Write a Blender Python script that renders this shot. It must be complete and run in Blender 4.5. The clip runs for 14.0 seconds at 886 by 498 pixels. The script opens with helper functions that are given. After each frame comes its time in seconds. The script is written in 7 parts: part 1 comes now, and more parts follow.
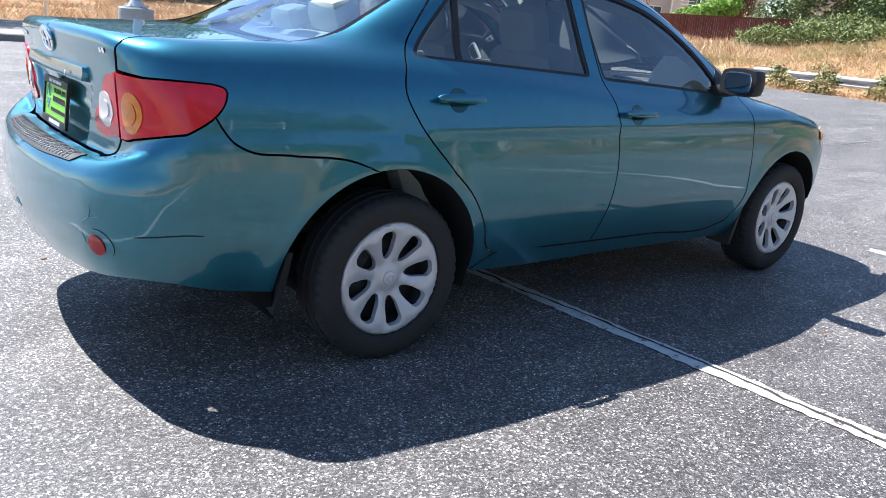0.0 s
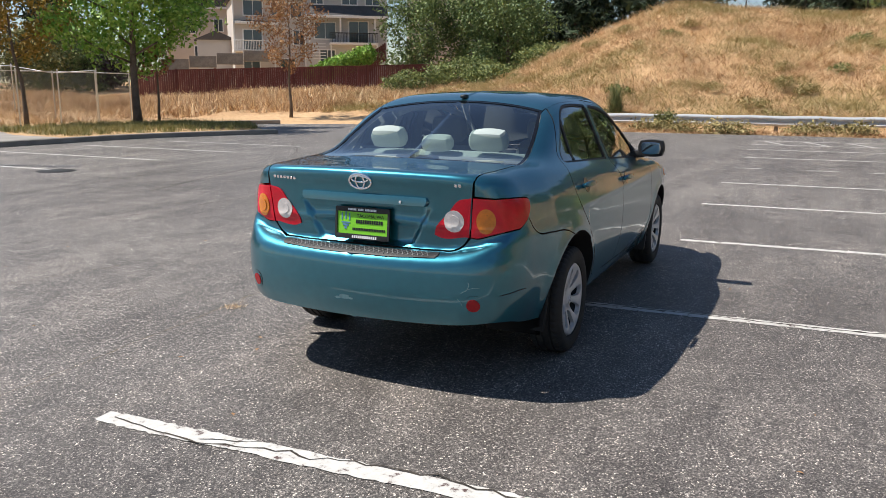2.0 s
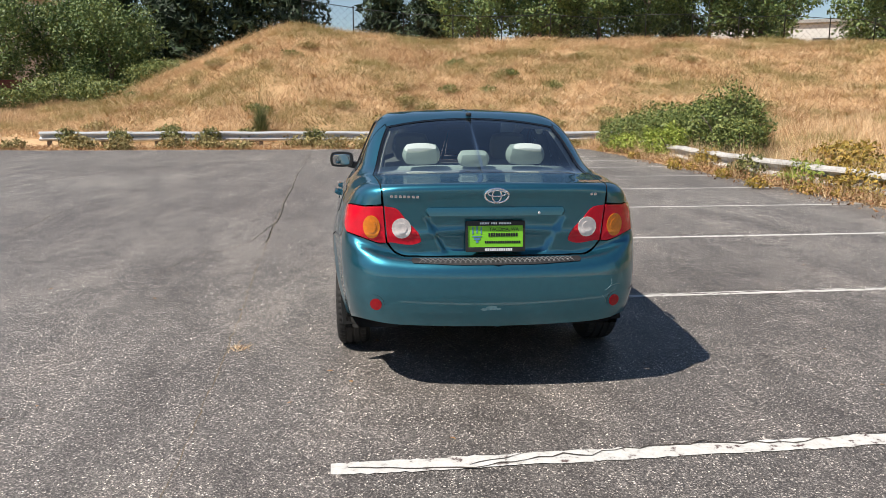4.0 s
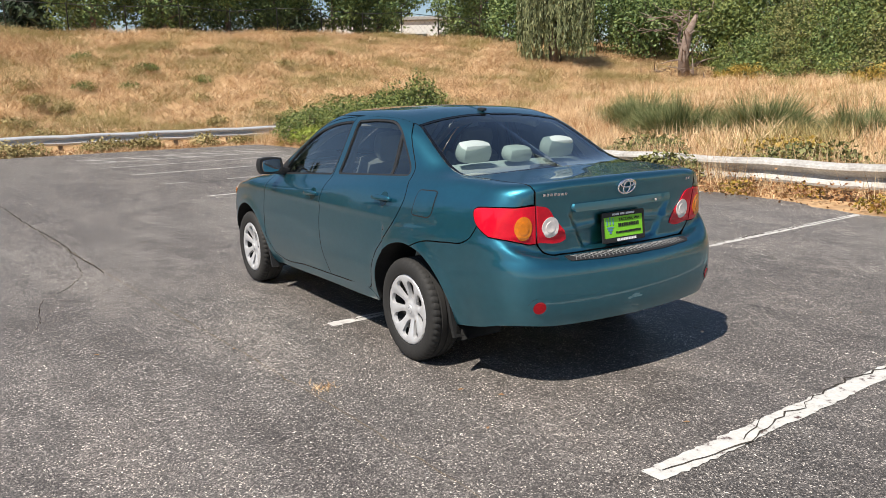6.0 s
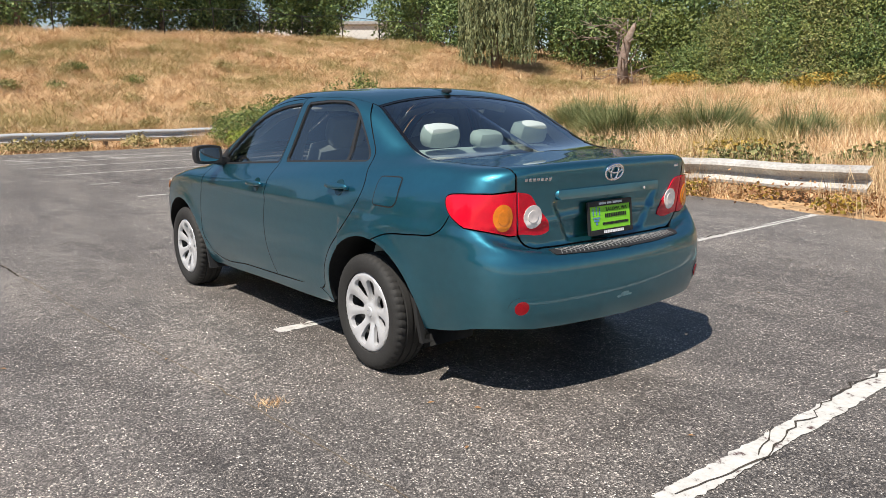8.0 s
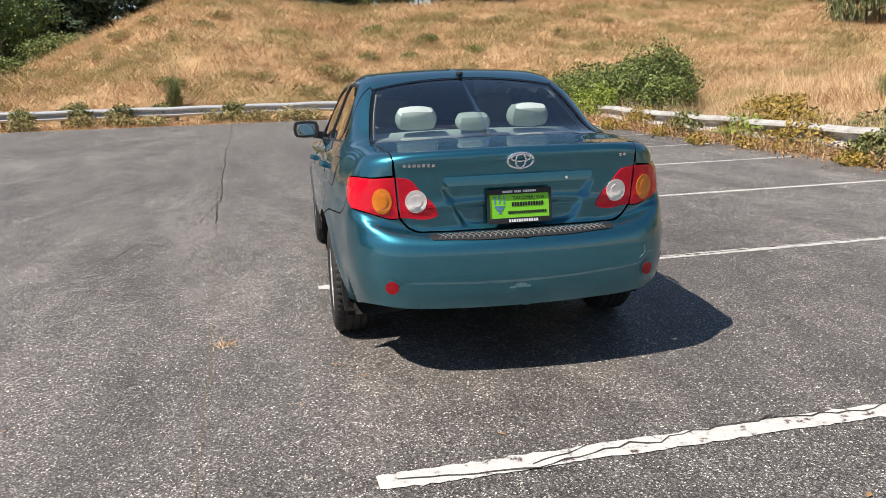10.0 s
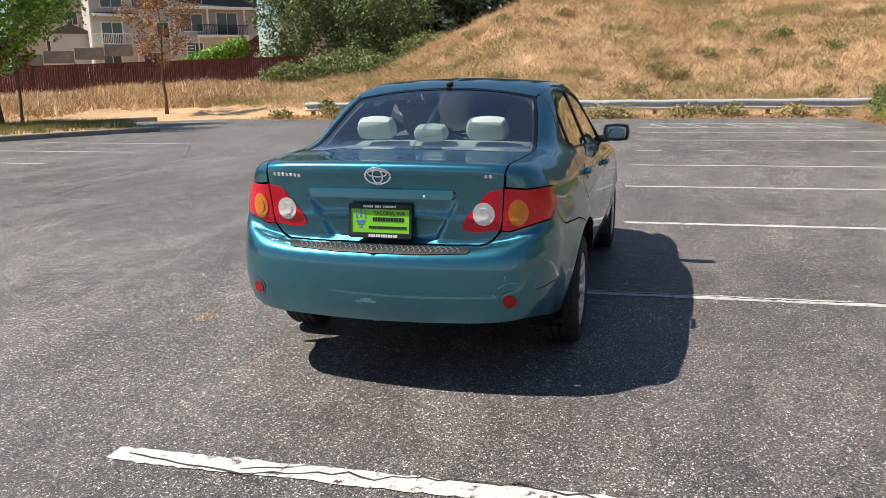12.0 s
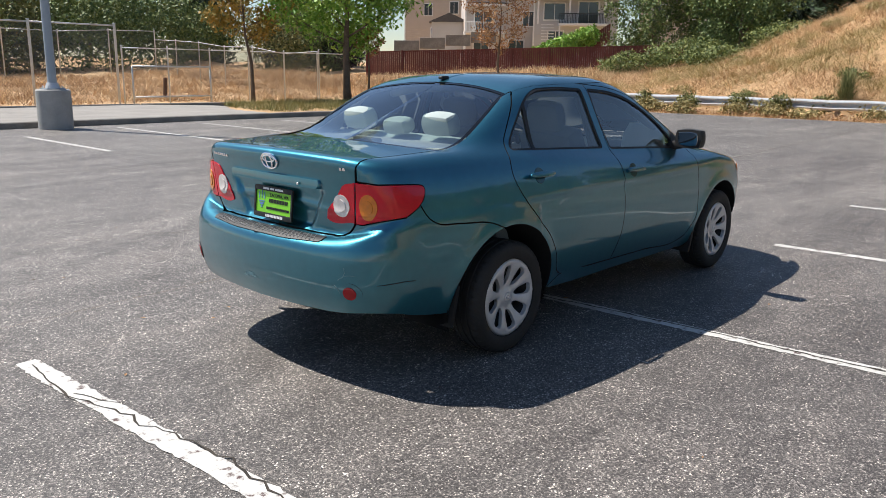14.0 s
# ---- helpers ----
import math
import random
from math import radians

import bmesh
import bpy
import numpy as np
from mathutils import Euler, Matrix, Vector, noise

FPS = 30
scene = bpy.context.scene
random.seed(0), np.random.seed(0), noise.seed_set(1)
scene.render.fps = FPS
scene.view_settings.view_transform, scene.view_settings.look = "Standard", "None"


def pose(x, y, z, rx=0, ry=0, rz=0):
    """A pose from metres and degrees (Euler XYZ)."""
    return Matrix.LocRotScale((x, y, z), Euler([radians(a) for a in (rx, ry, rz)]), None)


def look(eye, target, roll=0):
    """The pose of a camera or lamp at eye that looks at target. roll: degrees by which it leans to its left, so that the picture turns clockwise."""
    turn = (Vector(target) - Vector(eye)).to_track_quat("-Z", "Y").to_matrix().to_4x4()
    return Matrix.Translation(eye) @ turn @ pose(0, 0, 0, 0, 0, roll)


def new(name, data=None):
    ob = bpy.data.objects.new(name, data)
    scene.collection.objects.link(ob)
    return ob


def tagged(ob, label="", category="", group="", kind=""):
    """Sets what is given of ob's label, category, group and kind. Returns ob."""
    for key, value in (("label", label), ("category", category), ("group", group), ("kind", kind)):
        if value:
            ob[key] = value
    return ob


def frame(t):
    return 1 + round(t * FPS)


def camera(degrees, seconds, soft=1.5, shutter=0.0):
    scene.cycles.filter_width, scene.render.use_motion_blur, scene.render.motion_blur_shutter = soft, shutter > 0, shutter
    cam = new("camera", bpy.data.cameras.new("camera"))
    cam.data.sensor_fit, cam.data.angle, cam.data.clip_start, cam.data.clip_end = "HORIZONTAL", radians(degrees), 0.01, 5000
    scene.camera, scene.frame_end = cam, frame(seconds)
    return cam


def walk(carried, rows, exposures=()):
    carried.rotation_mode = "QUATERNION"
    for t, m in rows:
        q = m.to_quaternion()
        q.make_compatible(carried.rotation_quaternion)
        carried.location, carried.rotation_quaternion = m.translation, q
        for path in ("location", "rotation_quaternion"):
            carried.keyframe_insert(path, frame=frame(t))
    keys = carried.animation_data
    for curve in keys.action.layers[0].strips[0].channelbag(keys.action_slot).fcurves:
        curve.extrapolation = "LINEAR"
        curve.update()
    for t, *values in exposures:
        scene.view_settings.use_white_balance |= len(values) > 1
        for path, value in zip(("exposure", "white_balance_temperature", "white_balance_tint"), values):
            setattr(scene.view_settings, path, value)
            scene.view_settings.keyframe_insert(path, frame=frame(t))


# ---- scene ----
cam = camera(59.0, 14.0, soft=0.8)
PATH = [
    (0, (0.086, 0.094, 1.182), (1.332, 1.557, 0.628), 5.2),
    (0.5, (-0.609, 0.099, 1.289), (0.843, 1.38, 0.787), 4.4),
    (1, (-1.334, 0.251, 1.381), (0.206, 1.437, 0.907), 2.3),
    (1.5, (-2.012, 0.615, 1.411), (-0.369, 1.678, 0.999), 0.9),
    (2, (-2.561, 1.095, 1.459), (-0.774, 1.9, 1.061), 0.3),
    (2.2, (-2.709, 1.35, 1.467), (-0.874, 2.042, 1.075), 0.5),
    (3.25, (-3.195, 2.72, 1.470), (-1.241, 2.880, 1.090), 0.0),
    (4.3, (-3.139, 4.098, 1.442), (-1.197, 3.759, 1.102), -0.2),
    (4.5, (-3.06, 4.36, 1.447), (-1.14, 3.916, 1.108), -0.6),
    (5, (-2.804, 5.009, 1.474), (-0.96, 4.319, 1.125), -1.1),
    (5.5, (-2.476, 5.583, 1.493), (-0.731, 4.679, 1.121), -1.3),
    (6, (-2.113, 6.123, 1.495), (-0.474, 5.04, 1.118), -1.6),
    (6.5, (-1.726, 6.566, 1.506), (-0.197, 5.333, 1.128), -2.0),
    (7, (-1.332, 6.945, 1.493), (0.071, 5.583, 1.075), -0.8),
    (7.1, (-1.128, 6.401, 1.320), (0.278, 5.032, 0.937), -0.9),
    (7.2, (-1.143, 6.384, 1.309), (0.276, 5.025, 0.937), -0.9),
    (8.25, (-1.86, 5.74, 1.360), (-0.252, 4.604, 1.000), -0.9),
    (9.3, (-2.477, 4.857, 1.413), (-0.656, 4.116, 1.044), -1.0),
    (9.5, (-2.546, 4.644, 1.414), (-0.696, 3.992, 1.023), -1.5),
    (10, (-2.692, 4.12, 1.402), (-0.777, 3.735, 0.973), -1.7),
    (10.5, (-2.774, 3.568, 1.4), (-0.829, 3.438, 0.952), -0.4),
    (11, (-2.778, 2.985, 1.417), (-0.825, 3.012, 0.986), -0.1),
    (11.5, (-2.755, 2.392, 1.424), (-0.817, 2.677, 1.021), -0.7),
    (12, (-2.608, 1.821, 1.441), (-0.722, 2.334, 1.02), -0.9),
    (12.5, (-2.481, 1.262, 1.45), (-0.665, 1.985, 1.027), -0.4),
    (13, (-2.223, 0.745, 1.44), (-0.489, 1.639, 0.998), 0.0),
    (13.5, (-1.948, 0.231, 1.456), (-0.336, 1.327, 1.01), -0.1),
    (14, (-1.568, -0.156, 1.469), (-0.102, 1.128, 1.022), 0.8),
]
walk(cam, [(t, look(eye, target, roll)) for t, eye, target, roll in PATH], exposures=[(0, 1.30, 5600, 10), (0.5, 0.95, 5900, 10), (1.0, 0.66, 6100, 10), (1.5, 0.46, 6250, 10), (5, 0.44, 6500, 10), (12.5, 0.46, 6380, 10), (14, 0.52, 6250, 10)])

# ---- light ----
SUN_WAY = Vector((-0.225, 0.645, 1.0)).normalized()  # towards the sun
sun = new("sun", bpy.data.lights.new("sun", "SUN"))
sun.data.energy, sun.data.angle, sun.data.color = 5.0, radians(0.55), (1.0, 0.93, 0.83)
sun.matrix_world = look((0, 0, 40), Vector((0, 0, 40)) - SUN_WAY)
world = bpy.data.worlds.new("sky")
scene.world = world
world.use_nodes = True
wn = world.node_tree
sky = wn.nodes.new("ShaderNodeTexSky")
sky.sky_type, sky.sun_disc = "NISHITA", False
sky.sun_elevation = math.asin(SUN_WAY.z)
sky.sun_rotation = math.atan2(SUN_WAY.x, SUN_WAY.y)
sky.air_density, sky.dust_density = 1.0, 0.2
wn.nodes["Background"].inputs["Strength"].default_value = 0.075
wn.links.new(sky.outputs[0], wn.nodes["Background"].inputs["Color"])

# ---- tools ----
def mesh_of(name, verts, faces, mat, smooth=False):
    me = bpy.data.meshes.new(name)
    me.from_pydata([tuple(v) for v in verts], [], [tuple(f) for f in faces])
    if mat:
        me.materials.append(mat)
    if smooth:
        me.shade_smooth()
    me.update()
    return me


def part(name, data, parent=None, label="", m=None):
    ob = new(name, data)
    if parent is not None:
        ob.parent = parent
    if m is not None:
        ob.matrix_basis = m
    if label:
        ob["label"] = label
    return ob


def thing(name, m, label, category, group="", kind="", data=None):
    ob = new(name, data)
    ob.matrix_basis = m
    return tagged(ob, label, category, group, kind)


def bm_mesh(name, bm, mat, smooth=True):
    bmesh.ops.recalc_face_normals(bm, faces=bm.faces)
    me = bpy.data.meshes.new(name)
    bm.to_mesh(me)
    bm.free()
    if mat:
        me.materials.append(mat)
    if smooth:
        me.shade_smooth()
        me.set_sharp_from_angle(angle=radians(38))
    return me


def box_mesh(name, size, mat, bevel=0.01, segs=2, centre=(0, 0, 0), taper=None):
    bm = bmesh.new()
    bmesh.ops.create_cube(bm, size=1)
    for v in bm.verts:
        v.co = Vector((v.co.x * size[0], v.co.y * size[1], v.co.z * size[2]))
        if taper and v.co.z > 0:
            v.co.x *= taper[0]
            v.co.y *= taper[1]
    if bevel:
        bmesh.ops.bevel(bm, geom=bm.edges[:], offset=bevel, segments=segs, affect="EDGES", profile=0.5)
    bmesh.ops.translate(bm, verts=bm.verts, vec=centre)
    return bm_mesh(name, bm, mat)


def tube(path, radii, sides=8, cap=True):
    """Vertices and faces of a tapered tube along a path."""
    vs, fs = [], []
    n = len(path)
    side = None
    for i, p in enumerate(path):
        d = (Vector(path[min(i + 1, n - 1)]) - Vector(path[max(i - 1, 0)])).normalized()
        if side is None:
            side = d.orthogonal().normalized()
        side = (side - d * side.dot(d)).normalized()
        up = d.cross(side)
        r = radii[i] if hasattr(radii, "__len__") else radii
        for k in range(sides):
            a = 2 * math.pi * k / sides
            vs.append(Vector(p) + r * (math.cos(a) * side + math.sin(a) * up))
    for i in range(n - 1):
        for k in range(sides):
            a, b = i * sides + k, i * sides + (k + 1) % sides
            fs.append((a, b, b + sides, a + sides))
    if cap:
        fs.append(tuple(reversed(range(sides))))
        fs.append(tuple((n - 1) * sides + k for k in range(sides)))
    return vs, fs


def tubes_mesh(name, list_of, mat, sides=8):
    vs, fs = [], []
    for path, radii in list_of:
        v, f = tube(path, radii, sides)
        fs += [tuple(i + len(vs) for i in q) for q in f]
        vs += v
    return mesh_of(name, vs, fs, mat, True)


def lathe(name, prof, mat, segs=48, axis="y", sharp=38):
    """A turned mesh: prof is a list of (radius, height along the axis)."""
    bm = bmesh.new()
    rings = []
    for r, h in prof:
        ring = []
        for k in range(segs):
            a = 2 * math.pi * k / segs
            c, s = r * math.cos(a), r * math.sin(a)
            ring.append(bm.verts.new((c, h, s) if axis == "y" else (c, s, h)))
        rings.append(ring)
    for a, b in zip(rings, rings[1:]):
        for k in range(segs):
            bm.faces.new((a[k], a[(k + 1) % segs], b[(k + 1) % segs], b[k]))
    bmesh.ops.remove_doubles(bm, verts=bm.verts, dist=1e-5)
    return bm_mesh(name, bm, mat)


def pchip(xs, ys):
    """A smooth curve through points that does not overshoot."""
    x, y = np.array(xs, float), np.array(ys, float)
    h, d = np.diff(x), np.diff(y) / np.diff(x)
    m = np.zeros(len(x))
    m[0], m[-1] = d[0], d[-1]
    ok = d[:-1] * d[1:] > 0
    w1, w2 = 2 * h[1:] + h[:-1], h[1:] + 2 * h[:-1]
    safe = np.where(ok, d[:-1] * d[1:], 1)
    m[1:-1] = np.where(ok, (w1 + w2) * safe / np.where(ok, w1 * d[1:] + w2 * d[:-1], 1), 0)

    def f(q):
        q = np.clip(np.asarray(q, float), x[0], x[-1])
        i = np.clip(np.searchsorted(x, q) - 1, 0, len(x) - 2)
        t = (q - x[i]) / h[i]
        return ((2 * t**3 - 3 * t**2 + 1) * y[i] + (t**3 - 2 * t**2 + t) * h[i] * m[i]
                + (3 * t**2 - 2 * t**3) * y[i + 1] + (t**3 - t**2) * h[i] * m[i + 1])
    table = np.linspace(x[0], x[-1], 1500)
    values = f(table)
    return lambda q: np.interp(q, table, values)


def curve(points, step=0.02, closed=False):
    """A smooth line through points (any dimension), evenly stepped."""
    p = np.array(points, float)
    n = len(p)
    out = []
    for i in range(n if closed else n - 1):
        if closed:
            p0, p1, p2, p3 = p[i - 1], p[i], p[(i + 1) % n], p[(i + 2) % n]
        else:
            p1, p2 = p[i], p[i + 1]
            p0 = p[i - 1] if i else 2 * p1 - p2
            p3 = p[i + 2] if i + 2 < n else 2 * p2 - p1
        l1, l0, l2 = (max(np.linalg.norm(a), 1e-6) for a in (p2 - p1, p1 - p0, p3 - p2))
        m1 = ((p1 - p0) / l0 * l1 + (p2 - p1) / l1 * l0) / (l0 + l1) * l1
        m2 = ((p2 - p1) / l1 * l2 + (p3 - p2) / l2 * l1) / (l1 + l2) * l1
        k = max(1, int(math.ceil(l1 / step)))
        for j in range(k):
            t = j / k
            out.append((2 * t**3 - 3 * t**2 + 1) * p1 + (t**3 - 2 * t**2 + t) * m1 + (3 * t**2 - 2 * t**3) * p2 + (t**3 - t**2) * m2)
    if not closed:
        out.append(p[-1])
    return np.array(out)


def inside(pts, poly):
    """Which 2D points lie in a polygon."""
    pts, poly = np.asarray(pts), np.asarray(poly)
    x, y = pts[:, 0], pts[:, 1]
    res = np.zeros(len(pts), bool)
    a, b = poly, np.roll(poly, -1, axis=0)
    for (x1, y1), (x2, y2) in zip(a, b):
        if y1 == y2:
            continue
        cross = (y1 > y) != (y2 > y)
        res ^= cross & (x < (x2 - x1) * (y - y1) / (y2 - y1) + x1)
    return res


def edge_gap(pts, poly):
    """Distance of 2D points from a polygon's edge."""
    a, b = np.asarray(poly), np.roll(np.asarray(poly), -1, axis=0)
    best = np.full(len(pts), 9e9)
    for p, q in zip(a, b):
        d = q - p
        t = np.clip(((pts - p) @ d) / max(d @ d, 1e-12), 0, 1)
        best = np.minimum(best, np.linalg.norm(pts - p - t[:, None] * d, axis=1))
    return best


def inset(poly, by):
    """A polygon moved inwards."""
    p = np.asarray(poly)
    area = np.sum(p[:, 0] * np.roll(p[:, 1], -1) - np.roll(p[:, 0], -1) * p[:, 1])
    d = np.roll(p, -1, axis=0) - np.roll(p, 1, axis=0)
    nrm = np.stack([-d[:, 1], d[:, 0]], 1) / np.maximum(np.linalg.norm(d, axis=1), 1e-9)[:, None]
    return p + nrm * by * (1 if area > 0 else -1)


def fill2d(outer, holes=(), step=0.03):
    """Triangles over a polygon with holes: points (2D) and faces."""
    from mathutils.geometry import delaunay_2d_cdt
    outer = np.asarray(outer)
    lo, hi = outer.min(0), outer.max(0)
    gx, gy = np.meshgrid(np.arange(lo[0], hi[0] + step, step), np.arange(lo[1], hi[1] + step, step))
    g = np.stack([gx.ravel(), gy.ravel()], 1)
    g[:, 0] += (np.round((g[:, 1] - lo[1]) / step) % 2) * step * 0.5
    keep = inside(g, outer)
    for h in holes:
        keep &= ~inside(g, h)
    g = g[keep]
    if len(g):
        keep = edge_gap(g, outer) > step * 0.45
        for h in holes:
            keep &= edge_gap(g, h) > step * 0.45
        g = g[keep]
    verts, edges = [], []
    for loop in (outer, *holes):
        n0, n = len(verts), len(loop)
        verts += [Vector((float(a), float(b))) for a, b in loop]
        edges += [(n0 + i, n0 + (i + 1) % n) for i in range(n)]
    verts += [Vector((float(a), float(b))) for a, b in g]
    vs, _, fs, *_ = delaunay_2d_cdt(verts, edges, [], 0, 1e-6)
    P = np.array([tuple(v) for v in vs])
    F = np.array([tuple(f) for f in fs])
    c = P[F].mean(1)
    ok = inside(c, outer)
    for h in holes:
        ok &= ~inside(c, h)
    a, b, d = P[F[:, 0]], P[F[:, 1]], P[F[:, 2]]
    area = (b[:, 0] - a[:, 0]) * (d[:, 1] - a[:, 1]) - (b[:, 1] - a[:, 1]) * (d[:, 0] - a[:, 0])
    F = F[ok & (np.abs(area) > 1e-10)]
    return P, F

# ---- materials ----
def material(name, color, rough=0.6, metal=0.0, vary=0.15, scale=6.0, fine=60.0, bump=0.0, bump_scale=80.0, coat=0.0, spec=0.5,
             color2=None, per_object=0.0, per_island=0.0, trans=0.0, ior=1.45):
    """A surface with two scales of colour change and fine relief."""
    mat = bpy.data.materials.new(name)
    mat.use_nodes = True
    nt = mat.node_tree
    b = nt.nodes["Principled BSDF"]
    geo = nt.nodes.new("ShaderNodeTexCoord")
    big, small = nt.nodes.new("ShaderNodeTexNoise"), nt.nodes.new("ShaderNodeTexNoise")
    big.inputs["Scale"].default_value, small.inputs["Scale"].default_value = scale, fine
    big.inputs["Detail"].default_value = small.inputs["Detail"].default_value = 4
    for n in (big, small):
        nt.links.new(geo.outputs["Object"], n.inputs["Vector"])
    add = nt.nodes.new("ShaderNodeMath")
    add.operation = "MULTIPLY_ADD"
    add.inputs[1].default_value = 0.5
    nt.links.new(small.outputs[0], add.inputs[0])
    half = nt.nodes.new("ShaderNodeMath")
    half.operation = "MULTIPLY"
    half.inputs[1].default_value = 0.5
    nt.links.new(big.outputs[0], half.inputs[0])
    nt.links.new(half.outputs[0], add.inputs[2])
    last = add.outputs[0]
    if per_object or per_island:
        info = nt.nodes.new("ShaderNodeObjectInfo" if per_object else "ShaderNodeNewGeometry")
        more = nt.nodes.new("ShaderNodeMath")
        more.operation = "MULTIPLY_ADD"
        amount = per_object or per_island
        more.inputs[1].default_value = amount
        nt.links.new(info.outputs["Random" if per_object else "Random Per Island"], more.inputs[0])
        nt.links.new(last, more.inputs[2])
        less = nt.nodes.new("ShaderNodeMath")
        less.operation = "SUBTRACT"
        less.inputs[1].default_value = amount / 2
        nt.links.new(more.outputs[0], less.inputs[0])
        last = less.outputs[0]
    ramp = nt.nodes.new("ShaderNodeValToRGB")
    c2 = color2 or tuple(min(1, c * (1 + vary) + 0.3 * vary * c) for c in color)
    c1 = color if color2 else tuple(c * (1 - vary) for c in color)
    ramp.color_ramp.elements[0].color, ramp.color_ramp.elements[0].position = (*c1, 1), 0.3
    ramp.color_ramp.elements[1].color, ramp.color_ramp.elements[1].position = (*c2, 1), 0.7
    nt.links.new(last, ramp.inputs[0])
    nt.links.new(ramp.outputs[0], b.inputs["Base Color"])
    b.inputs["Roughness"].default_value, b.inputs["Metallic"].default_value = rough, metal
    b.inputs["Coat Weight"].default_value, b.inputs["Coat Roughness"].default_value = coat, 0.03
    b.inputs["Specular IOR Level"].default_value = spec
    b.inputs["Transmission Weight"].default_value, b.inputs["IOR"].default_value = trans, ior
    if bump:
        bn, bt = nt.nodes.new("ShaderNodeBump"), nt.nodes.new("ShaderNodeTexNoise")
        bt.inputs["Scale"].default_value, bt.inputs["Detail"].default_value = bump_scale, 5
        nt.links.new(geo.outputs["Object"], bt.inputs["Vector"])
        bn.inputs["Strength"].default_value, bn.inputs["Distance"].default_value = 1.0, bump
        nt.links.new(bt.outputs[0], bn.inputs["Height"])
        nt.links.new(bn.outputs[0], b.inputs["Normal"])
    return mat


def paint_material():
    """Teal metallic car paint with flakes under clear coat."""
    mat = material("teal_metallic_paint", (0.030, 0.165, 0.228), rough=0.38, metal=0.9, vary=0.06, scale=1.5, fine=25, coat=1.0)
    nt = mat.node_tree
    b = nt.nodes["Principled BSDF"]
    b.inputs["Coat Roughness"].default_value = 0.025
    b.inputs["Coat IOR"].default_value = 1.62
    vor, geo = nt.nodes.new("ShaderNodeTexVoronoi"), nt.nodes.new("ShaderNodeTexCoord")
    vor.inputs["Scale"].default_value = 900
    nt.links.new(geo.outputs["Object"], vor.inputs["Vector"])
    bump = nt.nodes.new("ShaderNodeBump")
    bump.inputs["Strength"].default_value, bump.inputs["Distance"].default_value = 0.12, 0.0004
    nt.links.new(vor.outputs["Distance"], bump.inputs["Height"])
    nt.links.new(bump.outputs[0], b.inputs["Normal"])
    # thin film of road dust, patchy
    dust = nt.nodes.new("ShaderNodeTexNoise")
    dust.inputs["Scale"].default_value, dust.inputs["Detail"].default_value = 7, 8
    nt.links.new(geo.outputs["Object"], dust.inputs["Vector"])
    rng = nt.nodes.new("ShaderNodeMapRange")
    rng.inputs["From Min"].default_value, rng.inputs["From Max"].default_value = 0.4, 0.8
    rng.inputs["To Min"].default_value, rng.inputs["To Max"].default_value = 0.012, 0.045
    nt.links.new(dust.outputs[0], rng.inputs["Value"])
    nt.links.new(rng.outputs[0], b.inputs["Coat Roughness"])
    return mat


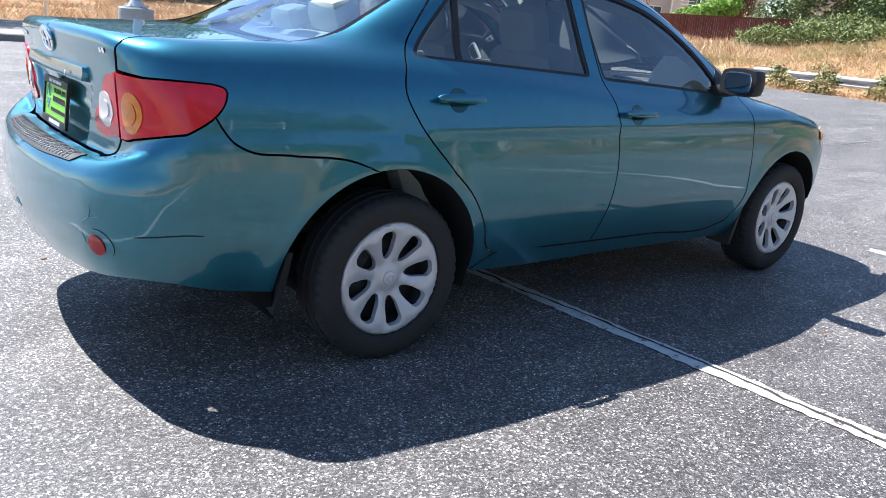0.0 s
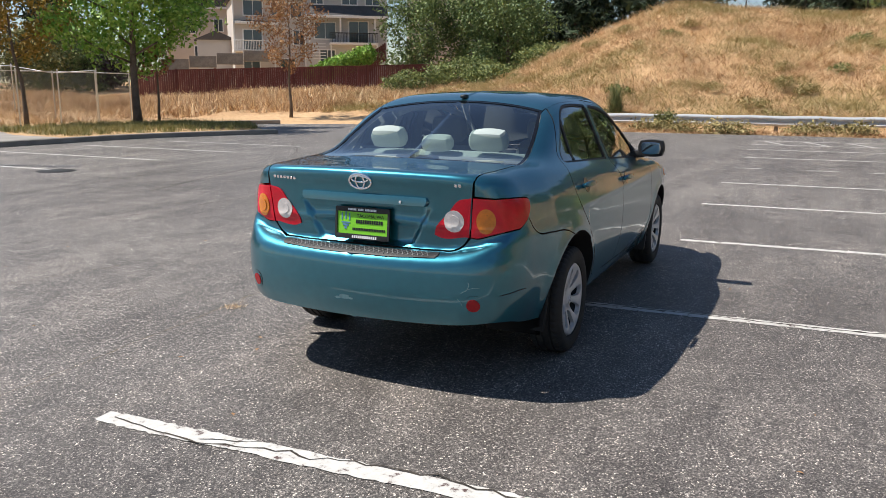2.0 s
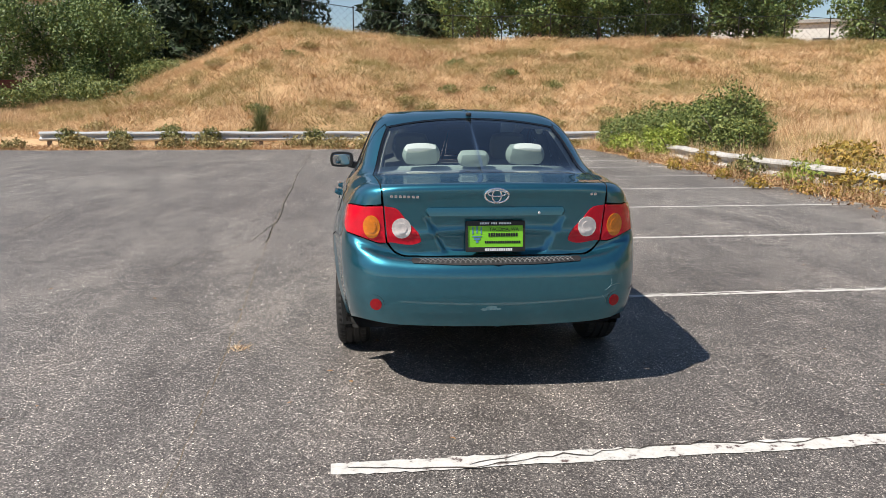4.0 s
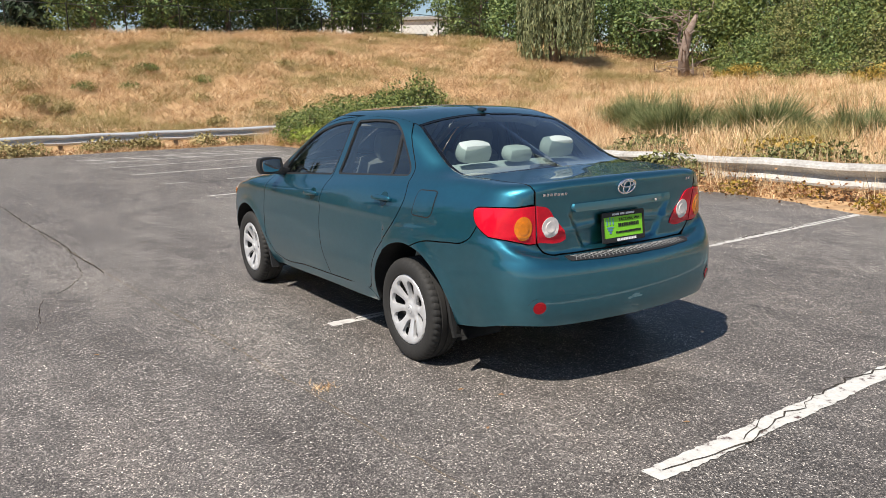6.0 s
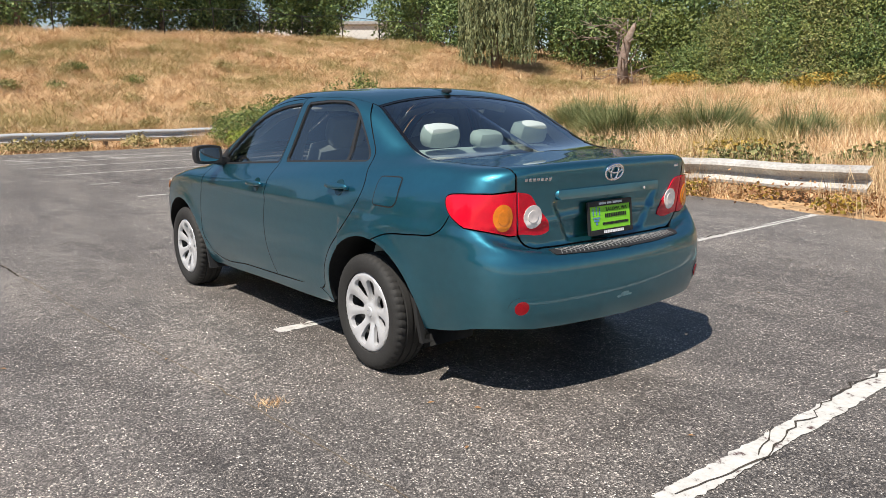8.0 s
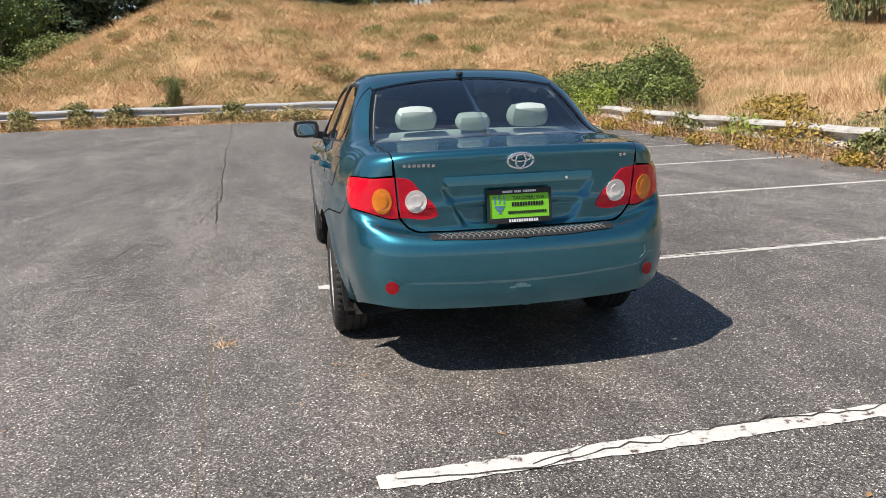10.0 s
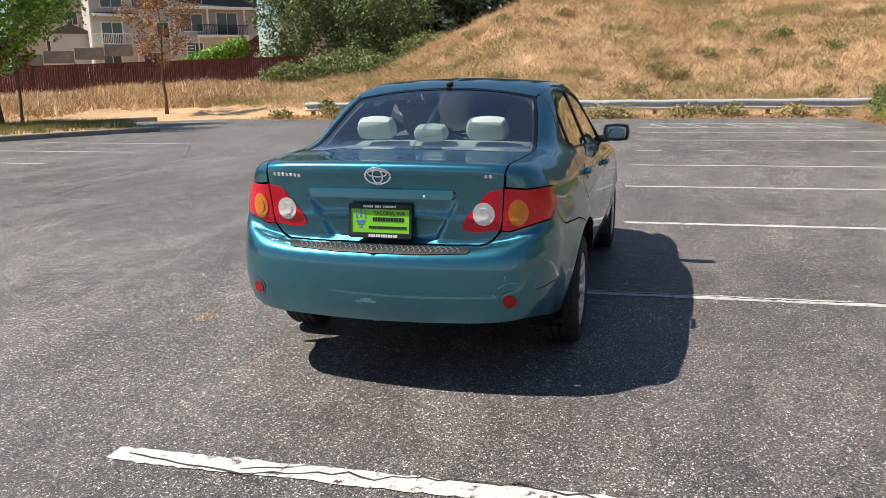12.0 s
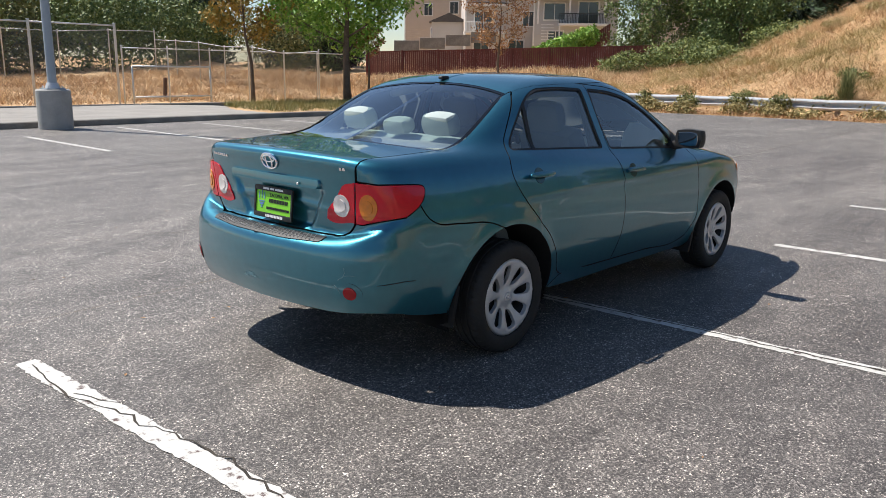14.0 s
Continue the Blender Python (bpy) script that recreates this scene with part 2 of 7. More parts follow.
def asphalt_material():
    """Weathered asphalt: pale and dark aggregate, faded patches, tar stains, tyre wear."""
    mat = bpy.data.materials.new("weathered_asphalt")
    mat.use_nodes = True
    nt = mat.node_tree
    b = nt.nodes["Principled BSDF"]
    co = nt.nodes.new("ShaderNodeTexCoord")

    def tex(kind, scale, detail=4):
        n = nt.nodes.new(kind)
        n.inputs["Scale"].default_value = scale
        n.inputs["Detail"].default_value = 0 if "Voronoi" in kind else detail
        nt.links.new(co.outputs["Object"], n.inputs["Vector"])
        return n

    def ramp(src, stops):
        r = nt.nodes.new("ShaderNodeValToRGB")
        e = r.color_ramp.elements
        e[0].position, e[0].color = stops[0][0], (*stops[0][1], 1)
        e[1].position, e[1].color = stops[-1][0], (*stops[-1][1], 1)
        for p, c in stops[1:-1]:
            e.new(p).color = (*c, 1)
        nt.links.new(src, r.inputs[0])
        return r.outputs[0]

    def mix(kind, a, c, fac=1.0):
        m = nt.nodes.new("ShaderNodeMix")
        m.data_type, m.blend_type = "RGBA", kind
        m.inputs[0].default_value = fac
        nt.links.new(a, m.inputs[6])
        nt.links.new(c, m.inputs[7])
        return m.outputs[2]
    stones, chips = tex("ShaderNodeTexVoronoi", 150), tex("ShaderNodeTexVoronoi", 330)

    def grey(node):
        g = nt.nodes.new("ShaderNodeSeparateColor")
        nt.links.new(node.outputs["Color"], g.inputs[0])
        return g.outputs[0]
    base = ramp(grey(stones), [(0.0, (0.050, 0.0455, 0.0432)), (0.45, (0.112, 0.1025, 0.0972)), (0.80, (0.205, 0.188, 0.177)), (0.93, (0.33, 0.304, 0.284)), (0.97, (0.60, 0.56, 0.515)), (1.0, (0.78, 0.73, 0.675))])
    grit = ramp(grey(chips), [(0.0, (0.42, 0.42, 0.42)), (0.6, (0.92, 0.92, 0.92)), (0.9, (1.35, 1.34, 1.31)), (1.0, (2.9, 2.8, 2.65))])
    streak = tex("ShaderNodeTexNoise", 1.0, 9)
    streak.inputs["Roughness"].default_value = 0.68
    lay = nt.nodes.new("ShaderNodeMapping")
    lay.inputs["Scale"].default_value = (0.45, 1.5, 1.0)
    lay.inputs["Rotation"].default_value = (0, 0, 0.25)
    nt.links.new(co.outputs["Object"], lay.inputs["Vector"])
    nt.links.new(lay.outputs[0], streak.inputs["Vector"])
    big = ramp(streak.outputs[0], [(0.32, (0.70, 0.69, 0.685)), (0.5, (0.97, 0.97, 0.965)), (0.66, (1.36, 1.34, 1.31))])
    mottle = tex("ShaderNodeTexNoise", 4.5, 9)
    mottle.inputs["Roughness"].default_value = 0.7
    mid = ramp(mottle.outputs[0], [(0.34, (0.78, 0.775, 0.77)), (0.52, (1.0, 1.0, 1.0)), (0.68, (1.22, 1.215, 1.20))])
    wide = ramp(tex("ShaderNodeTexNoise", 0.16, 4).outputs[0], [(0.35, (0.84, 0.83, 0.825)), (0.65, (1.16, 1.16, 1.15))])
    col = mix("MULTIPLY", mix("MULTIPLY", mix("MULTIPLY", mix("MULTIPLY", base, grit), big), mid), wide)
    nt.links.new(col, b.inputs["Base Color"])
    b.inputs["Roughness"].default_value = 0.58
    b.inputs["Specular IOR Level"].default_value = 0.48
    bump = nt.nodes.new("ShaderNodeBump")
    bump.inputs["Strength"].default_value, bump.inputs["Distance"].default_value = 0.5, 0.0022
    nt.links.new(stones.outputs["Distance"], bump.inputs["Height"])
    bump2 = nt.nodes.new("ShaderNodeBump")
    bump2.inputs["Strength"].default_value, bump2.inputs["Distance"].default_value = 0.18, 0.005
    nt.links.new(tex("ShaderNodeTexNoise", 14, 6).outputs[0], bump2.inputs["Height"])
    nt.links.new(bump.outputs[0], bump2.inputs["Normal"])
    nt.links.new(bump2.outputs[0], b.inputs["Normal"])
    return mat


def line_material():
    """White road paint worn through to the asphalt in flakes and a crack along its middle."""
    mat = bpy.data.materials.new("worn_white_road_paint")
    mat.use_nodes = True
    nt = mat.node_tree
    b = nt.nodes["Principled BSDF"]
    co = nt.nodes.new("ShaderNodeTexCoord")
    worn, fine = nt.nodes.new("ShaderNodeTexNoise"), nt.nodes.new("ShaderNodeTexNoise")
    worn.inputs["Scale"].default_value, fine.inputs["Scale"].default_value = 16, 90
    worn.inputs["Detail"].default_value, fine.inputs["Detail"].default_value = 10, 6
    worn.inputs["Roughness"].default_value = 0.72
    for n in (worn, fine):
        nt.links.new(co.outputs["Object"], n.inputs["Vector"])
    r = nt.nodes.new("ShaderNodeValToRGB")
    e = r.color_ramp.elements
    e[0].position, e[0].color = 0.375, (0.11, 0.066, 0.062, 1)
    e[1].position, e[1].color = 0.432, (0.58, 0.565, 0.53, 1)
    k = e.new(0.7)
    k.color = (0.74, 0.725, 0.695, 1)
    nt.links.new(worn.outputs[0], r.inputs[0])
    m = nt.nodes.new("ShaderNodeMix")
    m.data_type, m.blend_type = "RGBA", "MULTIPLY"
    m.inputs[0].default_value = 0.25
    nt.links.new(r.outputs[0], m.inputs[6])
    nt.links.new(fine.outputs[0], m.inputs[7])
    nt.links.new(m.outputs[2], b.inputs["Base Color"])
    b.inputs["Roughness"].default_value = 0.75
    return mat


def glass_material(name, tint, rough=0.0):
    mat = bpy.data.materials.new(name)
    mat.use_nodes = True
    nt = mat.node_tree
    out = nt.nodes["Material Output"]
    nt.nodes.remove(nt.nodes["Principled BSDF"])
    clear, gloss, mix, fres, ad = (nt.nodes.new(k) for k in ("ShaderNodeBsdfTransparent", "ShaderNodeBsdfGlossy", "ShaderNodeMixShader", "ShaderNodeFresnel", "ShaderNodeMath"))
    clear.inputs["Color"].default_value = (*tint, 1)
    gloss.inputs["Roughness"].default_value = rough
    fres.inputs["IOR"].default_value = 1.5
    ad.operation, ad.inputs[1].default_value, ad.inputs[2].default_value = "MULTIPLY_ADD", 2.1, 0.065
    ad.use_clamp = True
    nt.links.new(fres.outputs[0], ad.inputs[0])
    nt.links.new(ad.outputs[0], mix.inputs[0])
    nt.links.new(clear.outputs[0], mix.inputs[1])
    nt.links.new(gloss.outputs[0], mix.inputs[2])
    nt.links.new(mix.outputs[0], out.inputs["Surface"])
    return mat


def mesh_wire_material():
    """Chain-link fabric: diamond wire with open gaps."""
    mat = bpy.data.materials.new("chain_link_wire")
    mat.use_nodes = True
    nt = mat.node_tree
    b = nt.nodes["Principled BSDF"]
    b.inputs["Base Color"].default_value = (0.16, 0.17, 0.175, 1)
    b.inputs["Metallic"].default_value, b.inputs["Roughness"].default_value = 0.6, 0.5
    return mat


PAINT = paint_material()
ASPHALT, LINE = asphalt_material(), line_material()
DARK = material("black_plastic", (0.018, 0.018, 0.019), rough=0.55, vary=0.2, bump=0.0004, bump_scale=500)
GLOSSBLACK = material("black_glass_border", (0.006, 0.006, 0.007), rough=0.08, vary=0.1)
# lining black; also colours panel edges in place of seam shade
LINER_SHADE = material("wheelhouse_lining", (0.012, 0.012, 0.012), rough=0.9, vary=0.3)
RUBBER = material("tyre_rubber", (0.022, 0.021, 0.02), rough=0.75, vary=0.25, scale=9, fine=120, bump=0.0006, bump_scale=160)
SILVER = material("silver_wheel_cover", (0.60, 0.60, 0.61), rough=0.42, metal=0.4, vary=0.05, coat=0.3)
STEEL = material("black_steel_rim", (0.02, 0.02, 0.021), rough=0.6, vary=0.2)
CHROME = material("chrome", (0.85, 0.86, 0.88), rough=0.07, metal=1.0, vary=0.02)
REDLENS = material("red_lamp_lens", (0.60, 0.004, 0.022), rough=0.22, vary=0.15, scale=30, fine=300, coat=0.7, spec=0.2)
DARKRED = material("red_reflector", (0.30, 0.002, 0.008), rough=0.25, vary=0.2, scale=120, coat=0.6, spec=0.15)
AMBER = material("amber_lamp_lens", (0.66, 0.19, 0.006), rough=0.25, vary=0.15, scale=40, coat=1.0)
CLEARLENS = material("clear_lamp_lens", (0.72, 0.66, 0.63), rough=0.16, vary=0.1, scale=60, coat=1.0)
GLASS = glass_material("tinted_car_glass", (0.86, 0.94, 0.92))
GLASS_SIDE = glass_material("side_car_glass", (0.88, 0.95, 0.91))
SEAT = material("light_grey_seat_cloth", (0.40, 0.46, 0.445), rough=0.95, vary=0.08, fine=220, bump=0.0015, bump_scale=350)
SEATDARK = material("grey_seat_cloth", (0.17, 0.175, 0.185), rough=0.95, vary=0.1, fine=220, bump=0.0012, bump_scale=350)
TRIM = material("grey_interior_trim", (0.42, 0.43, 0.415), rough=0.7, vary=0.08, bump=0.0005, bump_scale=400)
TRIMDARK = material("dark_interior_trim", (0.08, 0.08, 0.082), rough=0.7, vary=0.1, bump=0.0005, bump_scale=400)
HEADLINER = material("pale_headliner", (0.42, 0.42, 0.40), rough=0.95, vary=0.05)
SHEETWHITE = material("white_paper", (0.80, 0.82, 0.80), rough=0.8, vary=0.04)
PLATEGREEN = material("lime_green_plate", (0.22, 0.62, 0.03), rough=0.4, vary=0.05)
BLACKTEXT = material("black_print", (0.012, 0.012, 0.014), rough=0.5)
WHITETEXT = material("white_print", (0.80, 0.80, 0.80), rough=0.5)
BLUETEXT = material("blue_print", (0.10, 0.22, 0.42), rough=0.5)
DRYSOIL = material("dry_soil", (0.36, 0.21, 0.10), rough=0.95, color2=(0.64, 0.44, 0.245), scale=0.35, fine=5, bump=0.03, bump_scale=5)
STRAW = material("dry_grass_blades", (0.29, 0.15, 0.062), rough=0.85, color2=(0.88, 0.675, 0.42), scale=0.3, fine=1.6, per_island=0.5)
OLIVE = material("half_dry_weeds", (0.20, 0.165, 0.06), rough=0.85, color2=(0.48, 0.39, 0.18), scale=0.4, fine=4, per_island=0.4)
LEAF = material("bramble_leaves", (0.065, 0.10, 0.022), rough=0.6, color2=(0.23, 0.26, 0.07), scale=0.8, fine=6, per_island=0.7)
LEAFDARK = material("dark_conifer_needles", (0.014, 0.028, 0.013), rough=0.7, color2=(0.048, 0.078, 0.034), scale=0.5, fine=4, per_island=0.6)
LEAFMID = material("hedge_leaves", (0.055, 0.10, 0.028), rough=0.6, color2=(0.20, 0.26, 0.08), scale=0.5, fine=4, per_island=0.6)
LEAFBRIGHT = material("fresh_green_leaves", (0.13, 0.28, 0.025), rough=0.5, color2=(0.34, 0.50, 0.09), scale=0.9, fine=5, per_island=0.7)
LEAFRUST = material("withered_orange_leaves", (0.22, 0.10, 0.04), rough=0.7, color2=(0.44, 0.26, 0.12), scale=1.2, fine=6, per_island=0.7)
LEAFYELLOW = material("yellowing_leaves", (0.22, 0.17, 0.03), rough=0.65, color2=(0.42, 0.27, 0.05), scale=1.0, fine=6, per_island=0.7)
WILLOW = material("willow_leaves", (0.09, 0.11, 0.045), rough=0.6, color2=(0.25, 0.27, 0.13), scale=0.8, fine=4, per_island=0.6)
BROOM = material("broom_stems", (0.075, 0.10, 0.03), rough=0.7, color2=(0.27, 0.28, 0.12), scale=0.8, fine=4, per_island=0.6)
BARK = material("bark", (0.07, 0.052, 0.038), rough=0.95, color2=(0.19, 0.15, 0.12), scale=4, fine=30, bump=0.02, bump_scale=30)
DEADWOOD = material("bleached_dead_wood", (0.12, 0.075, 0.055), rough=0.95, color2=(0.38, 0.30, 0.25), scale=3, fine=25, bump=0.02, bump_scale=25)
GALV = material("galvanised_steel", (0.58, 0.59, 0.60), rough=0.45, metal=0.4, vary=0.12, scale=5, fine=40)
WEATHERED = material("weathered_white_rail", (0.30, 0.27, 0.24), rough=0.7, color2=(0.68, 0.66, 0.62), scale=3, fine=25, metal=0.25, bump=0.002, bump_scale=40)
WOODPOST = material("grey_timber_post", (0.12, 0.095, 0.075), rough=0.95, color2=(0.27, 0.23, 0.19), scale=5, fine=40, bump=0.006, bump_scale=40)
REDWOOD = material("red_brown_fence_boards", (0.115, 0.036, 0.032), rough=0.85, color2=(0.19, 0.066, 0.058), scale=0.7, fine=12, per_object=0.25)
CONCRETE = material("cast_concrete", (0.30, 0.295, 0.28), rough=0.9, color2=(0.47, 0.46, 0.44), scale=3, fine=40, bump=0.004, bump_scale=60)
KERB = material("kerb_concrete", (0.15, 0.14, 0.13), rough=0.9, color2=(0.32, 0.30, 0.27), scale=2, fine=30, bump=0.006, bump_scale=50)
BLUEGREY = material("painted_grey_pole", (0.33, 0.38, 0.43), rough=0.45, vary=0.08, scale=2)
SIDING = material("taupe_lap_siding", (0.55, 0.50, 0.455), rough=0.8, vary=0.06, scale=1)
SIDING2 = material("beige_house_siding", (0.52, 0.45, 0.38), rough=0.8, vary=0.06, scale=1)
SIDING3 = material("blue_grey_siding", (0.48, 0.475, 0.47), rough=0.8, vary=0.06, scale=1)
ROOFING = material("dark_roof_shingles", (0.085, 0.08, 0.08), rough=0.9, vary=0.3, scale=2, fine=18, bump=0.01, bump_scale=12)
WHITEPAINT = material("white_trim_paint", (0.72, 0.72, 0.70), rough=0.6, vary=0.05)
PANE = material("dark_window_glass", (0.06, 0.075, 0.085), rough=0.05, vary=0.2, scale=0.6, spec=0.8)
RUSTY = material("rusty_iron", (0.10, 0.045, 0.022), rough=0.9, vary=0.3)
# darker copy of the body paint: handle-cup shade put into the colour
SHADETEAL = material("dark_teal_plastic", (0.0, 0.05, 0.065), rough=0.35, metal=0.6, vary=0.06, coat=1.0)
MIRROR = material("silvered_glass", (0.48, 0.50, 0.51), rough=0.02, metal=1.0, vary=0.01)
WIRE = mesh_wire_material()
BLACKWIRE = material("black_coated_wire", (0.03, 0.032, 0.03), rough=0.6, vary=0.2)
PATHWAY = material("worn_grey_path", (0.22, 0.205, 0.19), rough=0.9, color2=(0.34, 0.32, 0.295), scale=1.2, fine=30, bump=0.003, bump_scale=60)
BRANCH = material("bleached_twigs", (0.36, 0.31, 0.26), rough=0.95, color2=(0.58, 0.52, 0.45), scale=3, fine=20)
# grey on black plastic: sun sheen of the ribs put into their colour
PADRIB = material("worn_pad_ribs", (0.17, 0.17, 0.17), rough=0.3, vary=0.3, scale=20)
SCUFF = material("scuffed_pale_paint", (0.15, 0.29, 0.32), rough=0.55, vary=0.3, scale=30)

# ---- ground ----
crest_total = pchip([-90, -60, -33, -27, -14, 0, 6, 8, 10.5, 14, 19, 24, 32, 60], [4.8, 5.0, 5.6, 5.7, 5.75, 5.5, 6.2, 6.4, 5.6, 4.0, 2.0, 1.5, 1.4, 1.4])


def south_rise(y):
    d = np.maximum(0, -4.6 - np.asarray(y, float))
    return np.where(d > 0, 0.10 * np.minimum(d / 0.6, 1) + 0.066 * np.minimum(d, 32), 0)


def ground_height(x, y):
    """The land: a flat car park, a grassy hill to the east and a gentler rise to the south."""
    x, y = np.asarray(x, float), np.asarray(y, float)
    s = south_rise(y)
    t = np.clip((x - 28.75) / 17.25, 0, 1)
    ease = 0.85 * t + 0.15 * t * t * (3 - 2 * t)
    h = s + np.maximum(crest_total(y) - s, 0.3) * ease
    north = np.clip((y - 30) / 25, 0, 1) * np.clip((x - 4) / 8, 0, 1)
    h = np.maximum(h, 1.5 * north + 0.5 * north * np.sin(x * 0.25 + 0.6))
    far = np.clip((np.hypot(x - 10, y) - 75) / 60, 0, 1)
    return h * (1 - 0.2 * far)


def bumps(x, y):
    """Unevenness of the rough land, none on the car park."""
    rough = np.clip(np.maximum.reduce([(x - 28.8) / 3, (-4.8 - y) / 3, (y - 29) / 4]), 0, 1)
    return rough * (0.16 * np.sin(x * 0.9 + 1.3 * np.sin(y * 0.5)) * np.sin(y * 0.8 + x * 0.21) + 0.10 * np.sin(x * 2.1 + y * 1.3) * np.sin(y * 1.9 - x * 0.7))


def land(x, y):
    return ground_height(x, y) + bumps(x, y)


def axis_steps(fine_lo, fine_hi, fine, reach):
    mid = list(np.arange(fine_lo, fine_hi, fine))
    up, s, v = [], fine, fine_hi
    while v < reach:
        up.append(v)
        s *= 1.18
        v += s
    down, s, v = [], fine, fine_lo
    while v > -reach:
        s *= 1.18
        v -= s
        down.append(v)
    return np.array(down[::-1] + mid + up)


gx, gy = axis_steps(-14, 60, 0.7, 1800), axis_steps(-45, 50, 0.7, 1800)
GX, GY = np.meshgrid(gx, gy)
GZ = land(GX, GY) - 0.03
nx, ny = len(gx), len(gy)
gverts = np.stack([GX.ravel(), GY.ravel(), GZ.ravel()], 1)
ii = (np.arange(ny - 1)[:, None] * nx + np.arange(nx - 1)[None, :]).ravel()
gfaces = np.stack([ii, ii + 1, ii + 1 + nx, ii + nx], 1)
ground = tagged(new("ground", mesh_of("ground", gverts, gfaces, DRYSOIL, True)), "dry soil bank and field of bleached summer grass", "ground", kind="structure")

# the car park: one sheet with an uneven edge
edge_s = [(-30, -3.3), (-6, -3.2), (1.5, -3.15), (2.6, -3.1), (4.4, -3.7), (6.5, -3.85), (9.4, -4.3), (13, -4.25), (17, -4.3), (21, -4.7), (24.5, -5.2)]
edge_e = [(26.4, -4.5), (26.6, 0), (26.4, 5), (26.2, 10), (26.3, 16), (27, 19)]
edge_n = [(24.5, 22.6), (22.0, 24.6), (18, 25.6), (14, 26.6), (8, 27.0), (-30, 27.3)]
lot_edge = np.vstack([curve(edge_s, 0.35), curve(edge_e, 0.35), curve(edge_n, 0.35)])
rng = np.random.RandomState(3)
lot_edge[:, :2] += rng.normal(0, 0.035, lot_edge.shape)
P, F = fill2d(lot_edge, (), 1.6)
lot = tagged(new("pavement", mesh_of("pavement", [(a, b, 0.0) for a, b in P], F, ASPHALT)), "sun-bleached grey asphalt car park with stone chips showing", "car park", kind="structure")


def stripe(p, q, width, seed=0):
    """A painted bay line with ragged edges, from p to q, as one thin raised strip."""
    r = np.random.RandomState(seed)
    p, q = np.array(p, float), np.array(q, float)
    d = q - p
    length = np.linalg.norm(d)
    d /= length
    n = np.array([-d[1], d[0]])
    k = max(6, int(length / 0.03))
    vs, fs = [], []
    for side in (-1, 1):
        for i in range(k + 1):
            w = side * width / 2 + r.normal(0, width * 0.035) - side * width * 0.10 * max(0.0, math.sin(i * 0.13 + seed) * math.sin(i * 0.37 + 2 * seed + side))
            e = p + d * (length * i / k) + n * w
            vs.append((e[0], e[1], 0.004))
    for i in range(k):
        fs.append((i, i + 1, k + 2 + i, k + 1 + i))
    ob = new("bay_line", mesh_of("bay_line", vs, fs, LINE))
    return tagged(ob, "worn white painted bay line on asphalt", "road marking", "parking bay lines")


def south_line(x0, y_top, y_end, width, seed, broken=()):
    lean = 0.032
    at = [0.0] + [v for pair in broken for v in pair] + [1.0]
    for a, b in zip(at[::2], at[1::2]):
        ya, yb = y_top + (y_end - y_top) * a, y_top + (y_end - y_top) * b
        stripe((x0 - lean * ya, ya), (x0 - lean * yb, yb), width, seed)


south_line(-0.035, 3.87, -3.2, 0.115, 1)
south_line(2.745, 3.94, -3.1, 0.10, 2)
south_line(5.50, 2.1, -3.7, 0.095, 3)
south_line(8.29, 2.2, -4.2, 0.095, 4)
south_line(11.0, 2.2, -4.2, 0.10, 5)
south_line(13.75, 2.2, -4.2, 0.08, 6, ((0.08, 0.2), (0.3, 0.36), (0.5, 0.62)))
south_line(16.49, 2.2, -4.2, 0.12, 7)
south_line(19.2, 2.3, -4.2, 0.12, 8)
for k, x0 in enumerate((21.3, 23.2)):
    south_line(x0, 2.3, -3.6, 0.12, 20 + k)
for k in range(5):
    stripe((23.2 - 0.1 * k, 2.1 - 1.15 * k), (21.5 - 0.1 * k, 1.5 - 1.15 * k), 0.12, 30 + k)
for k, (x0, a, b) in enumerate(((4.88, 13.2, 17.0), (7.5, 13.1, 18.3), (9.85, 13.1, 18.4), (12.27, 13.1, 18.2), (14.56, 12.9, 17.4), (2.2, 13.4, 18.2), (-0.4, 13.4, 18.2))):
    stripe((x0, a), (x0 + 0.05, b), 0.11, 40 + k)

# ---- the car: its outer skin is one smooth form, from which every panel is cut ----
def smax(a, b, k):
    return np.maximum(a, b) + np.maximum(k - np.abs(a - b), 0) ** 2 / (4 * k)


def smin(a, b, k):
    return -smax(-a, -b, k)


def step01(x, a, b):
    t = np.clip((x - a) / (b - a), 0, 1)
    return t * t * (3 - 2 * t)


plan_width = pchip([-1.3, -0.9, -0.6, -0.3, 0, 0.5, 1.8, 2.4, 2.8, 3.2, 3.7], [0.775, 0.782, 0.804, 0.846, 0.868, 0.878, 0.878, 0.876, 0.86, 0.81, 0.70])
side_shape = pchip([0.10, 0.22, 0.30, 0.40, 0.52, 0.65, 0.78, 0.88, 0.95, 1.0, 1.05, 1.1, 1.2, 1.5], [0.84, 0.90, 0.935, 0.968, 0.993, 1.0, 0.994, 0.976, 0.953, 0.924, 0.884, 0.825, 0.70, 0.45])
deck_top = pchip([-1.2, -0.92, -0.87, -0.6, -0.3, 0, 0.3, 1.0, 2.0, 2.4, 2.8, 3.2, 3.45, 3.6], [1.03, 1.072, 1.078, 1.084, 1.095, 1.09, 1.06, 1.02, 0.985, 0.985, 0.93, 0.845, 0.72, 0.6])
lid_face = pchip([0.2, 0.6, 0.70, 0.80, 0.90, 1.0, 1.04, 1.075, 1.15], [-0.80, -0.832, -0.846, -0.852, -0.862, -0.874, -0.884, -0.893, -0.88])
